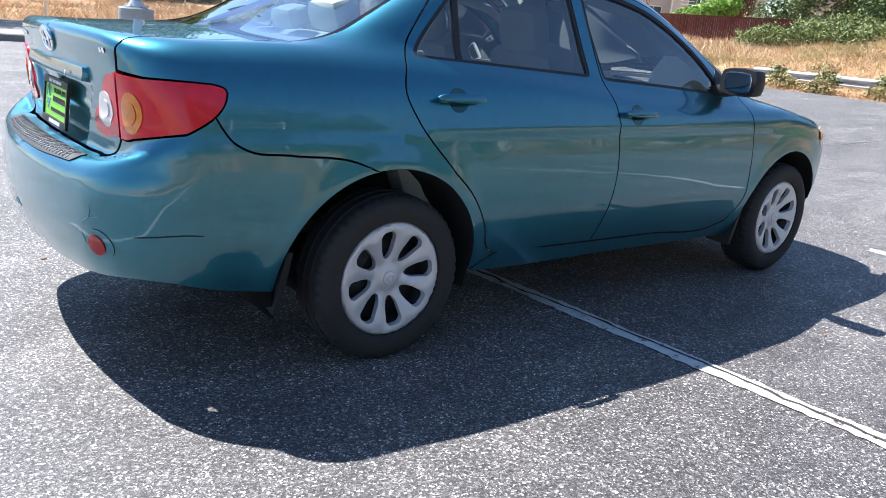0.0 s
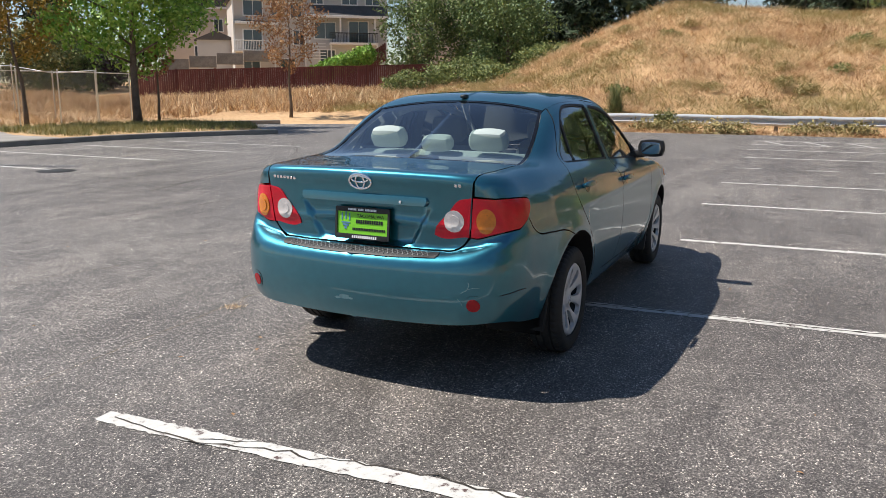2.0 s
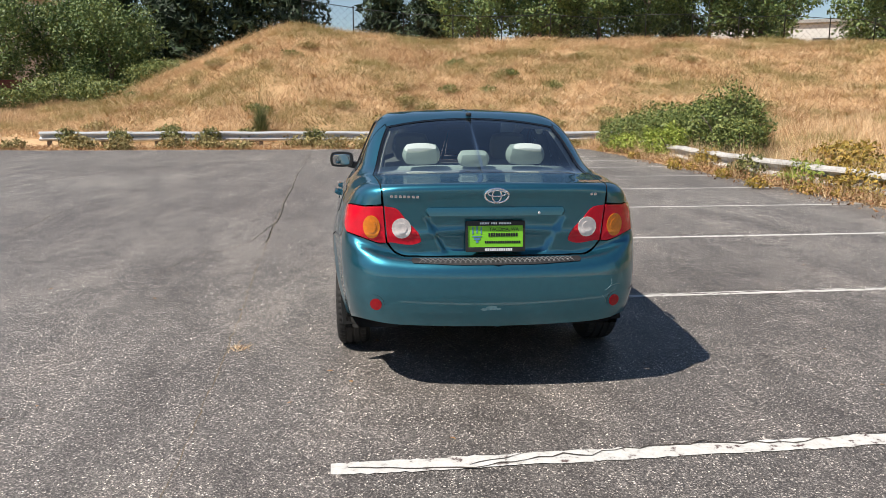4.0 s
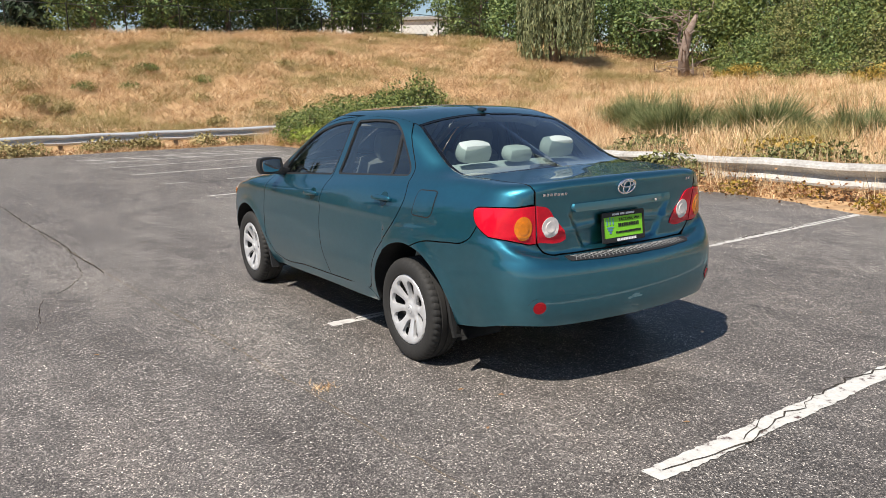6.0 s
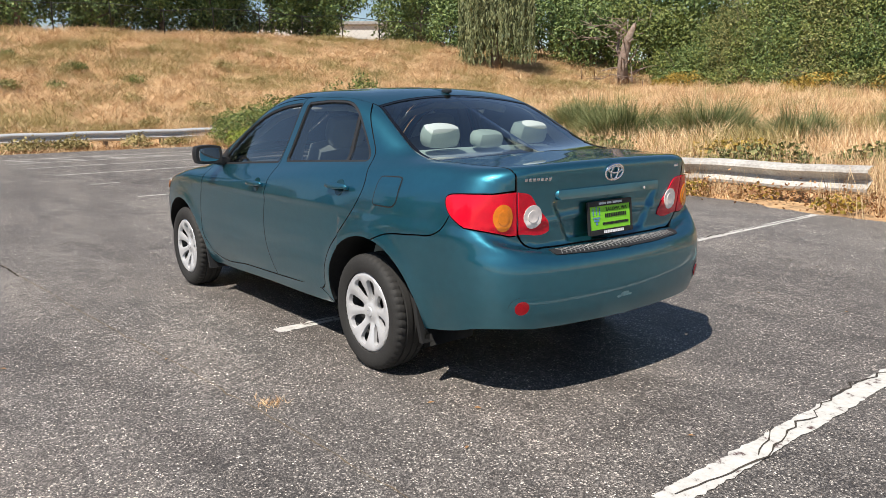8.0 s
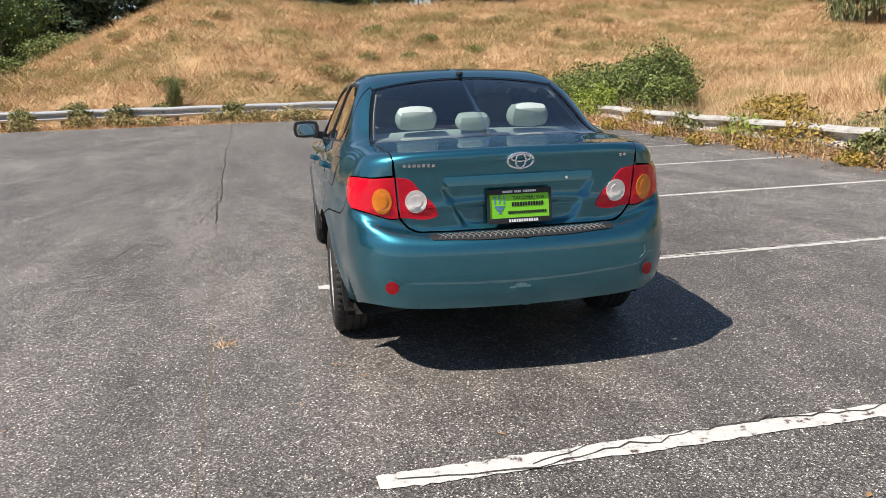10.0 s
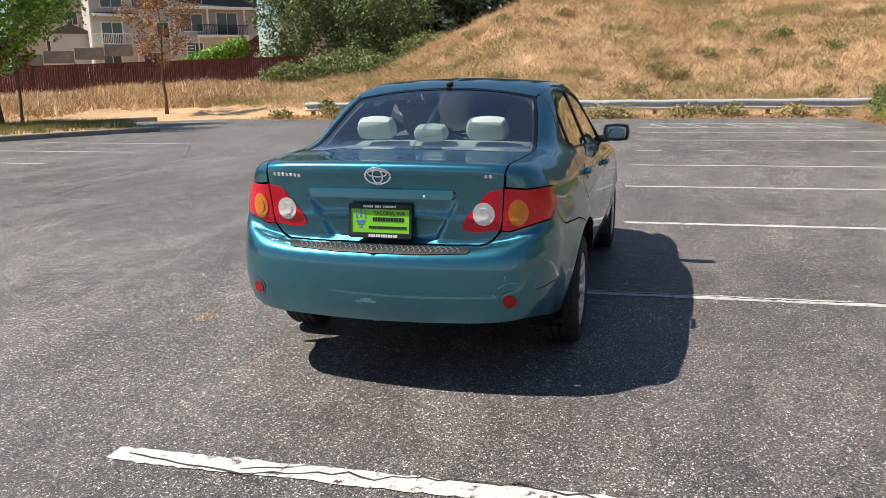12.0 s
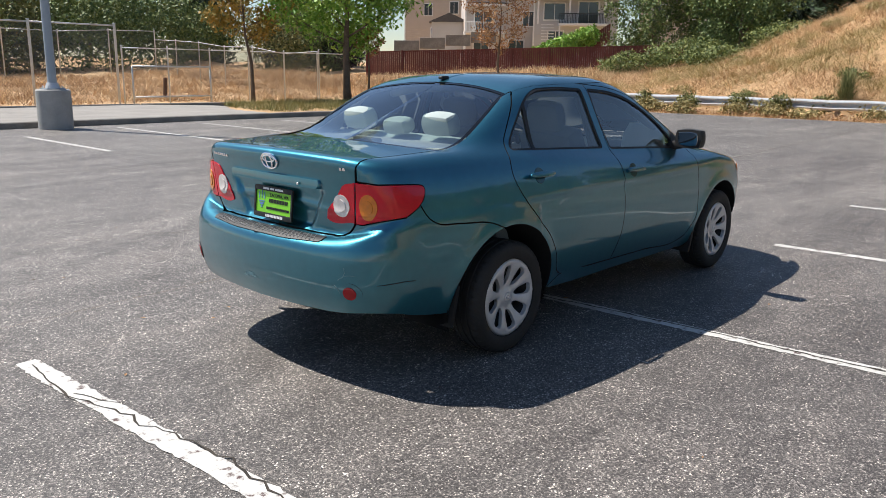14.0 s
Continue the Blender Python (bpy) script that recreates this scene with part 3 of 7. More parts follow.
bumper_face = pchip([0.2, 0.30, 0.36, 0.44, 0.52, 0.60, 0.66, 0.70, 0.8], [-0.865, -0.927, -0.966, -0.992, -1.002, -1.0, -0.990, -0.974, -0.945])
bumper_top = pchip([0, 0.40, 0.46, 0.52, 0.60, 0.68, 0.76, 0.95], [0.694, 0.695, 0.699, 0.706, 0.722, 0.755, 0.80, 0.81])
roof_top = pchip([-0.2, 0.1, 0.25, 0.5, 0.9, 1.2, 1.5, 1.8, 2.3], [1.33, 1.385, 1.41, 1.437, 1.455, 1.453, 1.43, 1.38, 1.25])
cabin_plan = pchip([-0.7, -0.3, 0, 0.3, 0.7, 1.4, 1.8, 2.2, 2.7], [0.80, 0.865, 0.935, 0.98, 1.0, 1.0, 0.985, 0.95, 0.88])
nose_face = pchip([0.1, 0.25, 0.4, 0.55, 0.7, 0.85], [3.40, 3.47, 3.49, 3.47, 3.42, 3.30])


def skin(p):
    """Signed form of the car body; below nought inside. x ahead from the rear axle, y left, z up."""
    X, Y, Z = p[..., 0], np.abs(p[..., 1]), p[..., 2]
    flare = 0.012 * np.exp(-((np.hypot(X + 0.03, Z - 0.305) - 0.40) / 0.05) ** 2) + 0.012 * np.exp(-((np.hypot(X - 2.58, Z - 0.295) - 0.39) / 0.05) ** 2)
    side = Y - plan_width(X) * side_shape(Z) - flare
    half = 0.262 + 0.55 * np.clip(Z - 0.72, 0, 0.2)
    recess = 0.024 * step01(Y, half + 0.022, half - 0.022) * step01(Z, 0.912, 0.892) * step01(Z, 0.70, 0.735)
    rear = lid_face(Z) + 0.10 * Y**2 + recess - X
    top = Z - deck_top(X) + (0.013 + 0.032 * step01(X, 0.2, 1.6)) * (Y / 0.6) ** 2
    front = X - nose_face(Z) + 0.42 * Y**2
    body = smax(smax(side, rear, 0.19), front, 0.25)
    body = smax(body, top, 0.055)
    body = smax(body, 0.19 - Z, 0.04)
    b_rear = bumper_face(Z) + 0.19 * Y**2 - X
    bumper = smax(smax(side, b_rear, 0.23), Z - bumper_top(Y), 0.06)
    bumper = np.maximum(smax(bumper, 0.325 - 0.06 * step01(X, -0.75, -0.4) - Z, 0.02), X - 0.2)
    lower = smin(body, bumper, 0.028)
    c_side = (Y - (0.772 - 0.43 * (Z - 1.03)) * cabin_plan(X)) * 0.92
    c_roof = Z - roof_top(X) + 0.032 * (Y / 0.6) ** 2
    c_rear = (Z - 1.085 - 0.517 * (X + 0.30 - 0.10 * (Y / 0.6) ** 2)) * 0.888
    c_front = (Z - 1.40 + 0.4716 * (X - 1.62 + 0.20 * (Y / 0.6) ** 2)) * 0.905
    cabin = smax(smax(smax(c_side, c_rear, 0.08), c_front, 0.08), c_roof, 0.10)
    cabin = np.maximum(cabin, 0.85 - Z)
    return smin(lower, cabin, 0.07)


def skin_normal(p, e=0.003):
    g = np.stack([skin(p + np.eye(3)[i] * e) - skin(p - np.eye(3)[i] * e) for i in range(3)], -1)
    return g / np.maximum(np.linalg.norm(g, axis=-1, keepdims=True), 1e-9)


def shoot(q, way, lo=-2.6, hi=1.0, n=64):
    """First meeting of rays through the points q along way with the skin."""
    q, way = np.asarray(q, float), np.asarray(way, float)
    s = np.linspace(lo, hi, n)
    val = np.stack([skin(q + way * a) for a in s], 0)
    neg = val < 0
    first = np.where(neg.any(0), neg.argmax(0), val.argmin(0))
    first = np.maximum(first, 1)
    a, b = s[first - 1].copy(), s[first].copy()
    for _ in range(15):
        m = (a + b) / 2
        inside_now = skin(q + way * m[:, None]) < 0
        b = np.where(inside_now, m, b)
        a = np.where(inside_now, a, m)
    return q + way * ((a + b) / 2)[:, None]


def SIDE(pts, step=0.025):
    c = curve(pts, step)
    return shoot(np.stack([c[:, 0], np.zeros(len(c)), c[:, 1]], 1), (0, -1, 0), -1.2, 0.0, 40)


def REAR(pts, step=0.02):
    c = curve(pts, step)
    return shoot(np.stack([np.zeros(len(c)), c[:, 0], c[:, 1]], 1), (1, 0, 0), -1.3, 0.0, 40)


def TOP(pts, step=0.025):
    c = curve(pts, step)
    return shoot(np.stack([c[:, 0], c[:, 1], np.zeros(len(c))], 1), (0, 0, -1), -1.7, -0.4, 40)


def FRONT(pts, step=0.03):
    c = curve(pts, step)
    return shoot(np.stack([np.zeros(len(c)), c[:, 0], c[:, 1]], 1), (-1, 0, 0), -3.8, -2.2, 40)


def basis(way):
    w = np.array(way, float)
    w /= np.linalg.norm(w)
    ref = np.array([0, 0, 1.0]) if abs(w[2]) < 0.8 else np.array([1.0, 0, 0])
    u = np.cross(ref, w)
    u /= np.linalg.norm(u)
    return u, np.cross(w, u), w


def flat(pts, way):
    u, v, _ = basis(way)
    return np.stack([pts @ u, pts @ v], 1)


def thin_ids(loop, least=0.006):
    keep = [0]
    for i in range(1, len(loop)):
        if np.linalg.norm(loop[i] - loop[keep[-1]]) > least:
            keep.append(i)
    if np.linalg.norm(loop[keep[0]] - loop[keep[-1]]) < least:
        keep.pop()
    return keep


def thin_out(loop, least=0.006):
    return np.array(loop)[thin_ids(loop, least)]


CUT_CACHE = {}


def cut(name, outline, way, mat, holes=(), step=0.03, gap=0.0032, lift=0.0, flange=0.02, hole_gap=0.0, mode="left"):
    """A panel cut from the skin: the outline and holes are lines on it. mode: left, right, both halves, or whole."""
    key = (name, len(outline), round(float(np.sum(outline)), 5))
    if key in CUT_CACHE:
        return skin_mesh(name, *CUT_CACHE[key], mat, mode)
    u, v, w = basis(way)
    ring = flat(outline, way)
    ids = thin_ids(ring)
    ring = ring[ids]
    if gap:
        on_middle = (mode == "both") & (np.abs(outline[ids, 1]) < 0.004)
        ring = np.where(on_middle[:, None], ring, inset(ring, gap))
    inner = [inset(thin_out(flat(h, way)), -hole_gap) for h in holes]
    P, F = fill2d(ring, inner, step)
    pts = shoot(P[:, :1] * u + P[:, 1:] * v, w)
    if mode == "both":
        pts[np.abs(pts[:, 1]) < 0.003, 1] = 0
    nor = skin_normal(pts)
    pts = pts + nor * lift
    a, b, c = pts[F[:, 0]], pts[F[:, 1]], pts[F[:, 2]]
    turn = np.einsum("ij,ij->i", np.cross(b - a, c - a), nor[F[:, 0]]) < 0
    F[turn] = F[turn][:, ::-1]
    n = len(pts)
    verts, norms, faces = [pts], [nor], [tuple(f) for f in F]
    if flange:
        count = {}
        for f in F:
            for i in range(3):
                e = (f[i], f[(i + 1) % 3])
                count[e] = count.get(e, 0) + 1
        rim = [e for e in count if (e[1], e[0]) not in count]
        if mode == "both":
            rim = [e for e in rim if not (abs(pts[e[0], 1]) < 0.004 and abs(pts[e[1], 1]) < 0.004)]
        ids = sorted({i for e in rim for i in e})
        where = {i: n + k for k, i in enumerate(ids)}
        m = len(ids)
        verts += [pts[ids], pts[ids] - nor[ids] * flange]
        norms += [np.zeros((m, 3)), np.zeros((m, 3))]
        for p, q in rim:
            faces.append((where[q], where[p], where[p] + m, where[q] + m))
    V, N = np.vstack(verts), np.vstack(norms)
    CUT_CACHE[key] = (V, N, faces)
    return skin_mesh(name, V, N, faces, mat, mode)


def skin_mesh(name, V, N, faces, mat, mode):
    if mode in ("both", "right"):
        mir = np.array([1, -1, 1])
        flipped = [tuple(reversed(f)) for f in faces]
        if mode == "right":
            V, N, faces = V * mir, N * mir, flipped
        else:
            faces = faces + [tuple(i + len(V) for i in f) for f in flipped]
            V, N = np.vstack([V, V * mir]), np.vstack([N, N * mir])
    me = mesh_of(name, V, faces, mat, True)
    # edge flanges coloured black, so the shade of the seams is painted in
    if mat is PAINT:
        me.materials.append(LINER_SHADE)
        me.polygons.foreach_set("material_index", [int(len(f) == 4) for f in faces])
    me.normals_split_custom_set_from_vertices([tuple(k) for k in N])
    return me


def arc(cx, cz, r, a0, a1, n=12):
    return [(cx + r * math.cos(radians(a0 + (a1 - a0) * i / n)), cz + r * math.sin(radians(a0 + (a1 - a0) * i / n))) for i in range(n + 1)]


def soft_poly(points, corner=0.010, step=0.006):
    """A closed outline with straight edges and rounded corners."""
    p = np.array(points, float)
    out = []
    for a, b in zip(p, np.roll(p, -1, axis=0)):
        k = max(1, int(np.linalg.norm(b - a) / step))
        out += [a + (b - a) * i / k for i in range(k)]
    out = np.array(out)
    n = len(out)
    half = max(1, int(2.5 * corner / step))
    w = np.exp(-0.5 * (np.arange(-half, half + 1) * step / corner) ** 2)
    w /= w.sum()
    return sum(wi * np.roll(out, k, axis=0) for wi, k in zip(w, range(-half, half + 1)))


def side_ring(points, corner=0.010):
    c = soft_poly(points, corner)
    return shoot(np.stack([c[:, 0], np.zeros(len(c)), c[:, 1]], 1), (0, -1, 0), -1.2, 0.0, 40)


# lines on the skin (side lines are x, z; rear lines y, z; top lines x, y)
REAR_ARCH_FRONT = SIDE(arc(-0.03, 0.305, 0.395, -4, 100))
REAR_ARCH_BACK = SIDE(arc(-0.03, 0.305, 0.395, 100, 184))
BUMPER_SEAM = SIDE([(-0.099, 0.694), (-0.18, 0.727), (-0.40, 0.752), (-0.535, 0.768), (-0.575, 0.792), (-0.602, 0.828), (-0.622, 0.862)])
LAMP_LOW_SIDE = SIDE([(-0.70, 0.810), (-0.655, 0.838), (-0.622, 0.862), (-0.600, 0.886), (-0.586, 0.912), (-0.582, 0.930)], 0.012)
LAMP_LOW_REAR = REAR([(0.565, 0.768), (0.61, 0.768), (0.64, 0.777)])
LAMP_JOIN = int(np.argmin(np.linalg.norm(LAMP_LOW_SIDE - BUMPER_SEAM[-1], axis=1)))
LAMP_TIP = LAMP_LOW_SIDE[LAMP_JOIN:]
LAMP_LOW_CORNER = np.vstack([LAMP_LOW_REAR, LAMP_LOW_SIDE[:LAMP_JOIN + 1]])
LAMP_TOP = np.vstack([SIDE([(-0.582, 0.930), (-0.587, 0.942), (-0.60, 0.948), (-0.66, 0.956)], 0.012), REAR([(0.68, 0.958), (0.64, 0.961), (0.58, 0.963)])])
LID_REAR_SEAM = REAR([(0.58, 0.963), (0.583, 1.0), (0.5855, 1.03), (0.5875, 1.048)])
LID_TOP_SEAM = TOP([(-0.832, 0.590), (-0.80, 0.592), (-0.65, 0.60), (-0.5, 0.612), (-0.36, 0.628)])
GLASS_SIDE_LINE = TOP([(-0.33, 0.632), (-0.2, 0.622), (0.0, 0.598), (0.15, 0.572), (0.27, 0.545)])
ROOF_EDGE = TOP([(0.30, 0.545), (0.5, 0.575), (0.9, 0.588), (1.25, 0.58), (1.5, 0.568)])
SCREEN_EDGE = TOP([(1.54, 0.568), (1.75, 0.60), (2.0, 0.645), (2.28, 0.70)])
DOOR_TOP_FRONT = SIDE([(2.10, 0.965), (2.02, 1.03), (1.86, 1.135), (1.55, 1.297), (1.25, 1.371), (1.0, 1.393)])
DOOR_TOP_REAR = SIDE([(1.0, 1.393), (0.80, 1.402), (0.62, 1.402), (0.45, 1.388), (0.335, 1.350), (0.20, 1.235), (0.10, 1.12), (0.055, 1.055)])
DOOR_REAR_SEAM = SIDE([(0.055, 1.055), (0.02, 0.95), (0.06, 0.86), (0.19, 0.71), (0.32, 0.585), (0.40, 0.46), (0.435, 0.375), (0.49, 0.338)])
DOOR_B_SEAM = SIDE([(1.0, 1.393), (1.02, 1.20), (1.045, 1.03), (1.085, 0.88), (1.115, 0.70), (1.115, 0.55), (1.09, 0.43), (1.055, 0.328)])
SILL_REAR = SIDE([(0.49, 0.338), (0.8, 0.334), (1.055, 0.328)])
SILL_FRONT = SIDE([(1.055, 0.328), (1.5, 0.318), (2.0, 0.305), (2.10, 0.33)])
DOOR_FRONT_SEAM = SIDE([(2.10, 0.33), (2.18, 0.45), (2.175, 0.62), (2.15, 0.80), (2.13, 0.90), (2.10, 0.965)])
top_f = [tuple(q) for q in curve([(1.945, 0.985), (1.80, 1.115), (1.52, 1.268), (1.25, 1.339), (1.015, 1.360)], 0.04)]
top_r = [tuple(q) for q in curve([(0.93, 1.362), (0.63, 1.370), (0.47, 1.357), (0.375, 1.318), (0.23, 1.20), (0.105, 1.068)], 0.04)]
WIN_FRONT = side_ring(top_f + [(1.028, 1.20), (1.068, 1.018), (1.5, 0.995), (1.96, 0.966)])
WIN_REAR = side_ring(top_r + [(0.5, 1.050), (0.972, 1.027), (0.955, 1.12)])


def closed(*lines):
    return thin_out(np.vstack(lines), 0.004)


SIDEWAY, CORNER, OBLIQUE = (0, -0.92, -0.39), (0.72, -0.69, 0), (0.12, -0.78, -0.61)

car = thing("sedan_car", pose(1.6565, 3.037, 0, 0, 0, -0.6), "teal metallic four-door sedan parked across worn bay lines", "car")

side_outline = closed(REAR_ARCH_FRONT, BUMPER_SEAM, LAMP_TIP, LAMP_TOP, LID_REAR_SEAM, LID_TOP_SEAM, GLASS_SIDE_LINE, ROOF_EDGE, SCREEN_EDGE,
                      DOOR_TOP_FRONT, DOOR_TOP_REAR, DOOR_REAR_SEAM)
for mode in ("left", "right"):
    part("side_panel", cut("side_panel", side_outline, OBLIQUE, PAINT, step=0.022, mode=mode), car)
    rear_door = part("rear_door", cut("rear_door", closed(DOOR_TOP_REAR, DOOR_REAR_SEAM, SILL_REAR, DOOR_B_SEAM[::-1]), SIDEWAY, PAINT, holes=[WIN_REAR], step=0.025, hole_gap=0.010, mode=mode), car)
    front_door = part("front_door", cut("front_door", closed(DOOR_B_SEAM, SILL_FRONT, DOOR_FRONT_SEAM, DOOR_TOP_FRONT), SIDEWAY, PAINT, holes=[WIN_FRONT], step=0.025, hole_gap=0.010, mode=mode), car)
    for door, win, pane_name in ((rear_door, WIN_REAR, "rear_side_window"), (front_door, WIN_FRONT, "front_side_window")):
        w2 = thin_out(flat(win, SIDEWAY))
        u, v, w = basis(SIDEWAY)

        def back(poly):
            return shoot(poly[:, :1] * u + poly[:, 1:] * v, w)
        outer, inner = back(inset(w2, -0.011)), back(inset(w2, 0.004))
        part("window_seal", cut("window_seal", outer, SIDEWAY, DARK, holes=[inner], gap=0, step=0.02, lift=-0.002, flange=0.02, mode=mode), door)
        pane = part(pane_name, cut(pane_name, back(inset(w2, 0.001)), SIDEWAY, GLASS_SIDE, gap=0, step=0.05, lift=-0.009, flange=0, mode=mode), door)
        pane.visible_shadow = True
    bar = side_ring([(0.345, 1.30), (0.312, 1.055), (0.286, 1.055), (0.318, 1.285)], 0.004)
    part("quarter_window_bar", cut("quarter_window_bar", bar, SIDEWAY, DARK, gap=0, step=0.02, lift=-0.003, flange=0.015, mode=mode), rear_door)
    sill = np.vstack([SIDE([(2.10, 0.33), (2.0, 0.305), (1.5, 0.318), (1.055, 0.328), (0.8, 0.334), (0.49, 0.338), (0.43, 0.310), (0.375, 0.283)]),
                      SIDE([(0.40, 0.268), (0.5, 0.262), (1.2, 0.254), (2.0, 0.242), (2.15, 0.245), (2.205, 0.29), (2.19, 0.40)])])
    part("rocker_panel", cut("rocker_panel", sill, SIDEWAY, PAINT, step=0.025, mode=mode), car)
    fender = np.vstack([DOOR_FRONT_SEAM, SIDE([(2.16, 0.985), (2.35, 0.985), (2.7, 0.93), (2.95, 0.875), (3.08, 0.80)]), SIDE([(3.02, 0.70), (2.99, 0.56), (2.945, 0.42)]),
                        SIDE(arc(2.58, 0.295, 0.385, 14, 178))])
    part("front_fender", cut("front_fender", closed(fender), (-0.1, -0.9, -0.42), PAINT, step=0.03, mode=mode), car)
    # lamp
    lamp = part("tail_light", cut("tail_light", closed(LAMP_LOW_CORNER, LAMP_TIP, LAMP_TOP), CORNER, REDLENS, step=0.018, gap=0.003, lift=0.004, flange=0.02, mode=mode), car, "red tail light with amber indicator and clear reversing lens")
    inner_lamp = REAR([(0.577, 0.962), (0.545, 0.960), (0.514, 0.952), (0.462, 0.893), (0.385, 0.788), (0.384, 0.773), (0.40, 0.765), (0.562, 0.770)])
    part("inner_lamp", cut("inner_lamp", closed(inner_lamp), (0.95, -0.3, 0), REDLENS, step=0.018, gap=0.003, lift=0.005, flange=0.02, mode=mode), lamp)
    for cname, cy, cz, ry, rz, cmat, wy in (("reversing_lens", 0.487, 0.847, 0.050, 0.053, CLEARLENS, (0.95, -0.3, 0)), ("amber_lens", 0.640, 0.853, 0.043, 0.060, AMBER, CORNER)):
        ring = REAR([(cy + ry * math.cos(a * math.pi / 10), cz + rz * math.sin(a * math.pi / 10)) for a in range(20)], 0.02)
        part(cname, cut(cname, closed(ring), wy, cmat, step=0.012, gap=0, lift=0.0075, flange=0.004, mode=mode), lamp, "round amber lens" if cmat is AMBER else "round clear lens")
        ring2 = REAR([(cy + 0.55 * ry * math.cos(a * math.pi / 8), cz + 0.55 * rz * math.sin(a * math.pi / 8)) for a in range(16)], 0.02)
        part("lens_boss", cut("lens_boss", closed(ring2), wy, cmat, step=0.012, gap=0, lift=0.011, flange=0.004, mode=mode), lamp)
    # bumper reflector in a round pocket
    ring = REAR([(0.628 + 0.047 * math.cos(a * math.pi / 10), 0.468 + 0.047 * math.sin(a * math.pi / 10)) for a in range(20)], 0.02)
    part("reflector_pocket", cut("reflector_pocket", closed(ring), (0.9, -0.44, 0), PAINT, step=0.012, gap=0, lift=0.0025, flange=0.01, mode=mode), car)
    ring = REAR([(0.622 + 0.029 * math.cos(a * math.pi / 10), 0.466 + 0.031 * math.sin(a * math.pi / 10)) for a in range(20)], 0.02)
    part("reflector", cut("reflector", closed(ring), (0.9, -0.44, 0), DARKRED, step=0.012, gap=0, lift=0.006, flange=0.006, mode=mode), car, "round red bumper reflector")

# half outlines that meet on the middle line are closed along it
lid_half = closed(LID_TOP_SEAM[::-1], LID_REAR_SEAM[::-1], REAR([(0.58, 0.963), (0.576, 0.90), (0.562, 0.78), (0.545, 0.745), (0.522, 0.722), (0.485, 0.706), (0.41, 0.701), (0.2, 0.700), (0.0, 0.700)]),
                  REAR([(0.0, 0.72), (0.0, 1.03)]), TOP([(-0.84, 0.0), (-0.41, 0.0)]), TOP([(-0.395, 0.0), (-0.39, 0.3), (-0.372, 0.55), (-0.36, 0.628)]))
part("boot_lid", cut("boot_lid", lid_half, (0.7, 0, -0.7), PAINT, step=0.016, mode="both"), car)
bumper_half = closed(REAR([(0, 0.345), (0.3, 0.347), (0.52, 0.352), (0.62, 0.36)]), SIDE([(-0.72, 0.35), (-0.62, 0.325), (-0.5, 0.305), (-0.42, 0.30)]), REAR_ARCH_BACK[::-1], BUMPER_SEAM,
                     LAMP_LOW_CORNER[::-1], REAR([(0.545, 0.742), (0.522, 0.718), (0.485, 0.703), (0.41, 0.6985), (0.2, 0.6975), (0.0, 0.6975)]), REAR([(0, 0.66), (0, 0.36)]))
part("rear_bumper", cut("rear_bumper", bumper_half, (0.66, -0.66, -0.36), PAINT, step=0.02, mode="both"), car)
pad = TOP([(-0.897, 0.0), (-0.896, 0.2), (-0.880, 0.425)]), TOP([(-0.888, 0.437), (-0.92, 0.44)]), TOP([(-0.934, 0.430), (-0.968, 0.2), (-0.976, 0.0)])
step_pad = part("step_pad", cut("step_pad", closed(*pad), (0.6, 0, -0.8), DARK, step=0.015, gap=0, lift=0.004, flange=0.006, mode="both"), car, "black textured bumper step pad")
ribs = []
for k in range(-17, 18):
    for way in (1, -1):
        y0 = 0.0255 * k
        mid, half = -0.9365 + 0.029 * (y0 / 0.437) ** 2, (0.039 - 0.013 * (y0 / 0.437) ** 2) * 0.80
        seg = [(mid + half, y0 - 0.018 * way), (mid, y0), (mid - half, y0 + 0.018 * way)]
        if abs(y0) < 0.40:
            ribs.append(([tuple(q + np.array([0, 0, 0.0045])) for q in TOP(seg, 0.02)], 0.0022))
part("tread_ribs", tubes_mesh("tread_ribs", ribs, PADRIB, 4), step_pad, "raised diamond tread")
# old scrapes on the right corner of the bumper
scrape = SIDE([(-0.84, 0.507), (-0.78, 0.512), (-0.70, 0.515), (-0.66, 0.512)], 0.02)
scrape = scrape + skin_normal(scrape) * 0.0015
part("scrape", tubes_mesh("scrape", [([tuple(q * (1, -1, 1)) for q in scrape], [0.001] + [0.0018] * (len(scrape) - 2) + [0.0008])], DARK, 5), car, "dark scrape in the bumper paint")
for pts in ([(0.57, 0.525), (0.60, 0.545), (0.63, 0.552), (0.655, 0.55)], [(0.55, 0.50), (0.57, 0.478), (0.575, 0.46)], [(0.60, 0.585), (0.605, 0.56), (0.59, 0.535)]):
    line = REAR(pts, 0.015)
    line = line + skin_normal(line) * 0.001
    part("scratch", tubes_mesh("scratch", [([tuple(q * (1, -1, 1)) for q in line], [0.0004] + [0.0010] * (len(line) - 2) + [0.0004])], SCUFF, 4), car, "pale scratch in the bumper paint")
for cy, cz, ry, rz in ((0.035, 0.455, 0.030, 0.012), (0.075, 0.447, 0.018, 0.007), (0.0, 0.449, 0.014, 0.006)):
    ring = REAR([(cy + ry * math.cos(a * math.pi / 6) * (1 + 0.2 * math.sin(3 * a)), cz + rz * math.sin(a * math.pi / 6)) for a in range(12)], 0.01)
    part("scuff", cut("scuff", closed(ring), (1, 0, 0), SCUFF, step=0.01, gap=0, lift=0.0012, flange=0), car, "pale scuff on the bumper")
ROOF_BACK = TOP([(0.30, 0.545), (0.325, 0.4), (0.345, 0.2), (0.35, 0.0)])
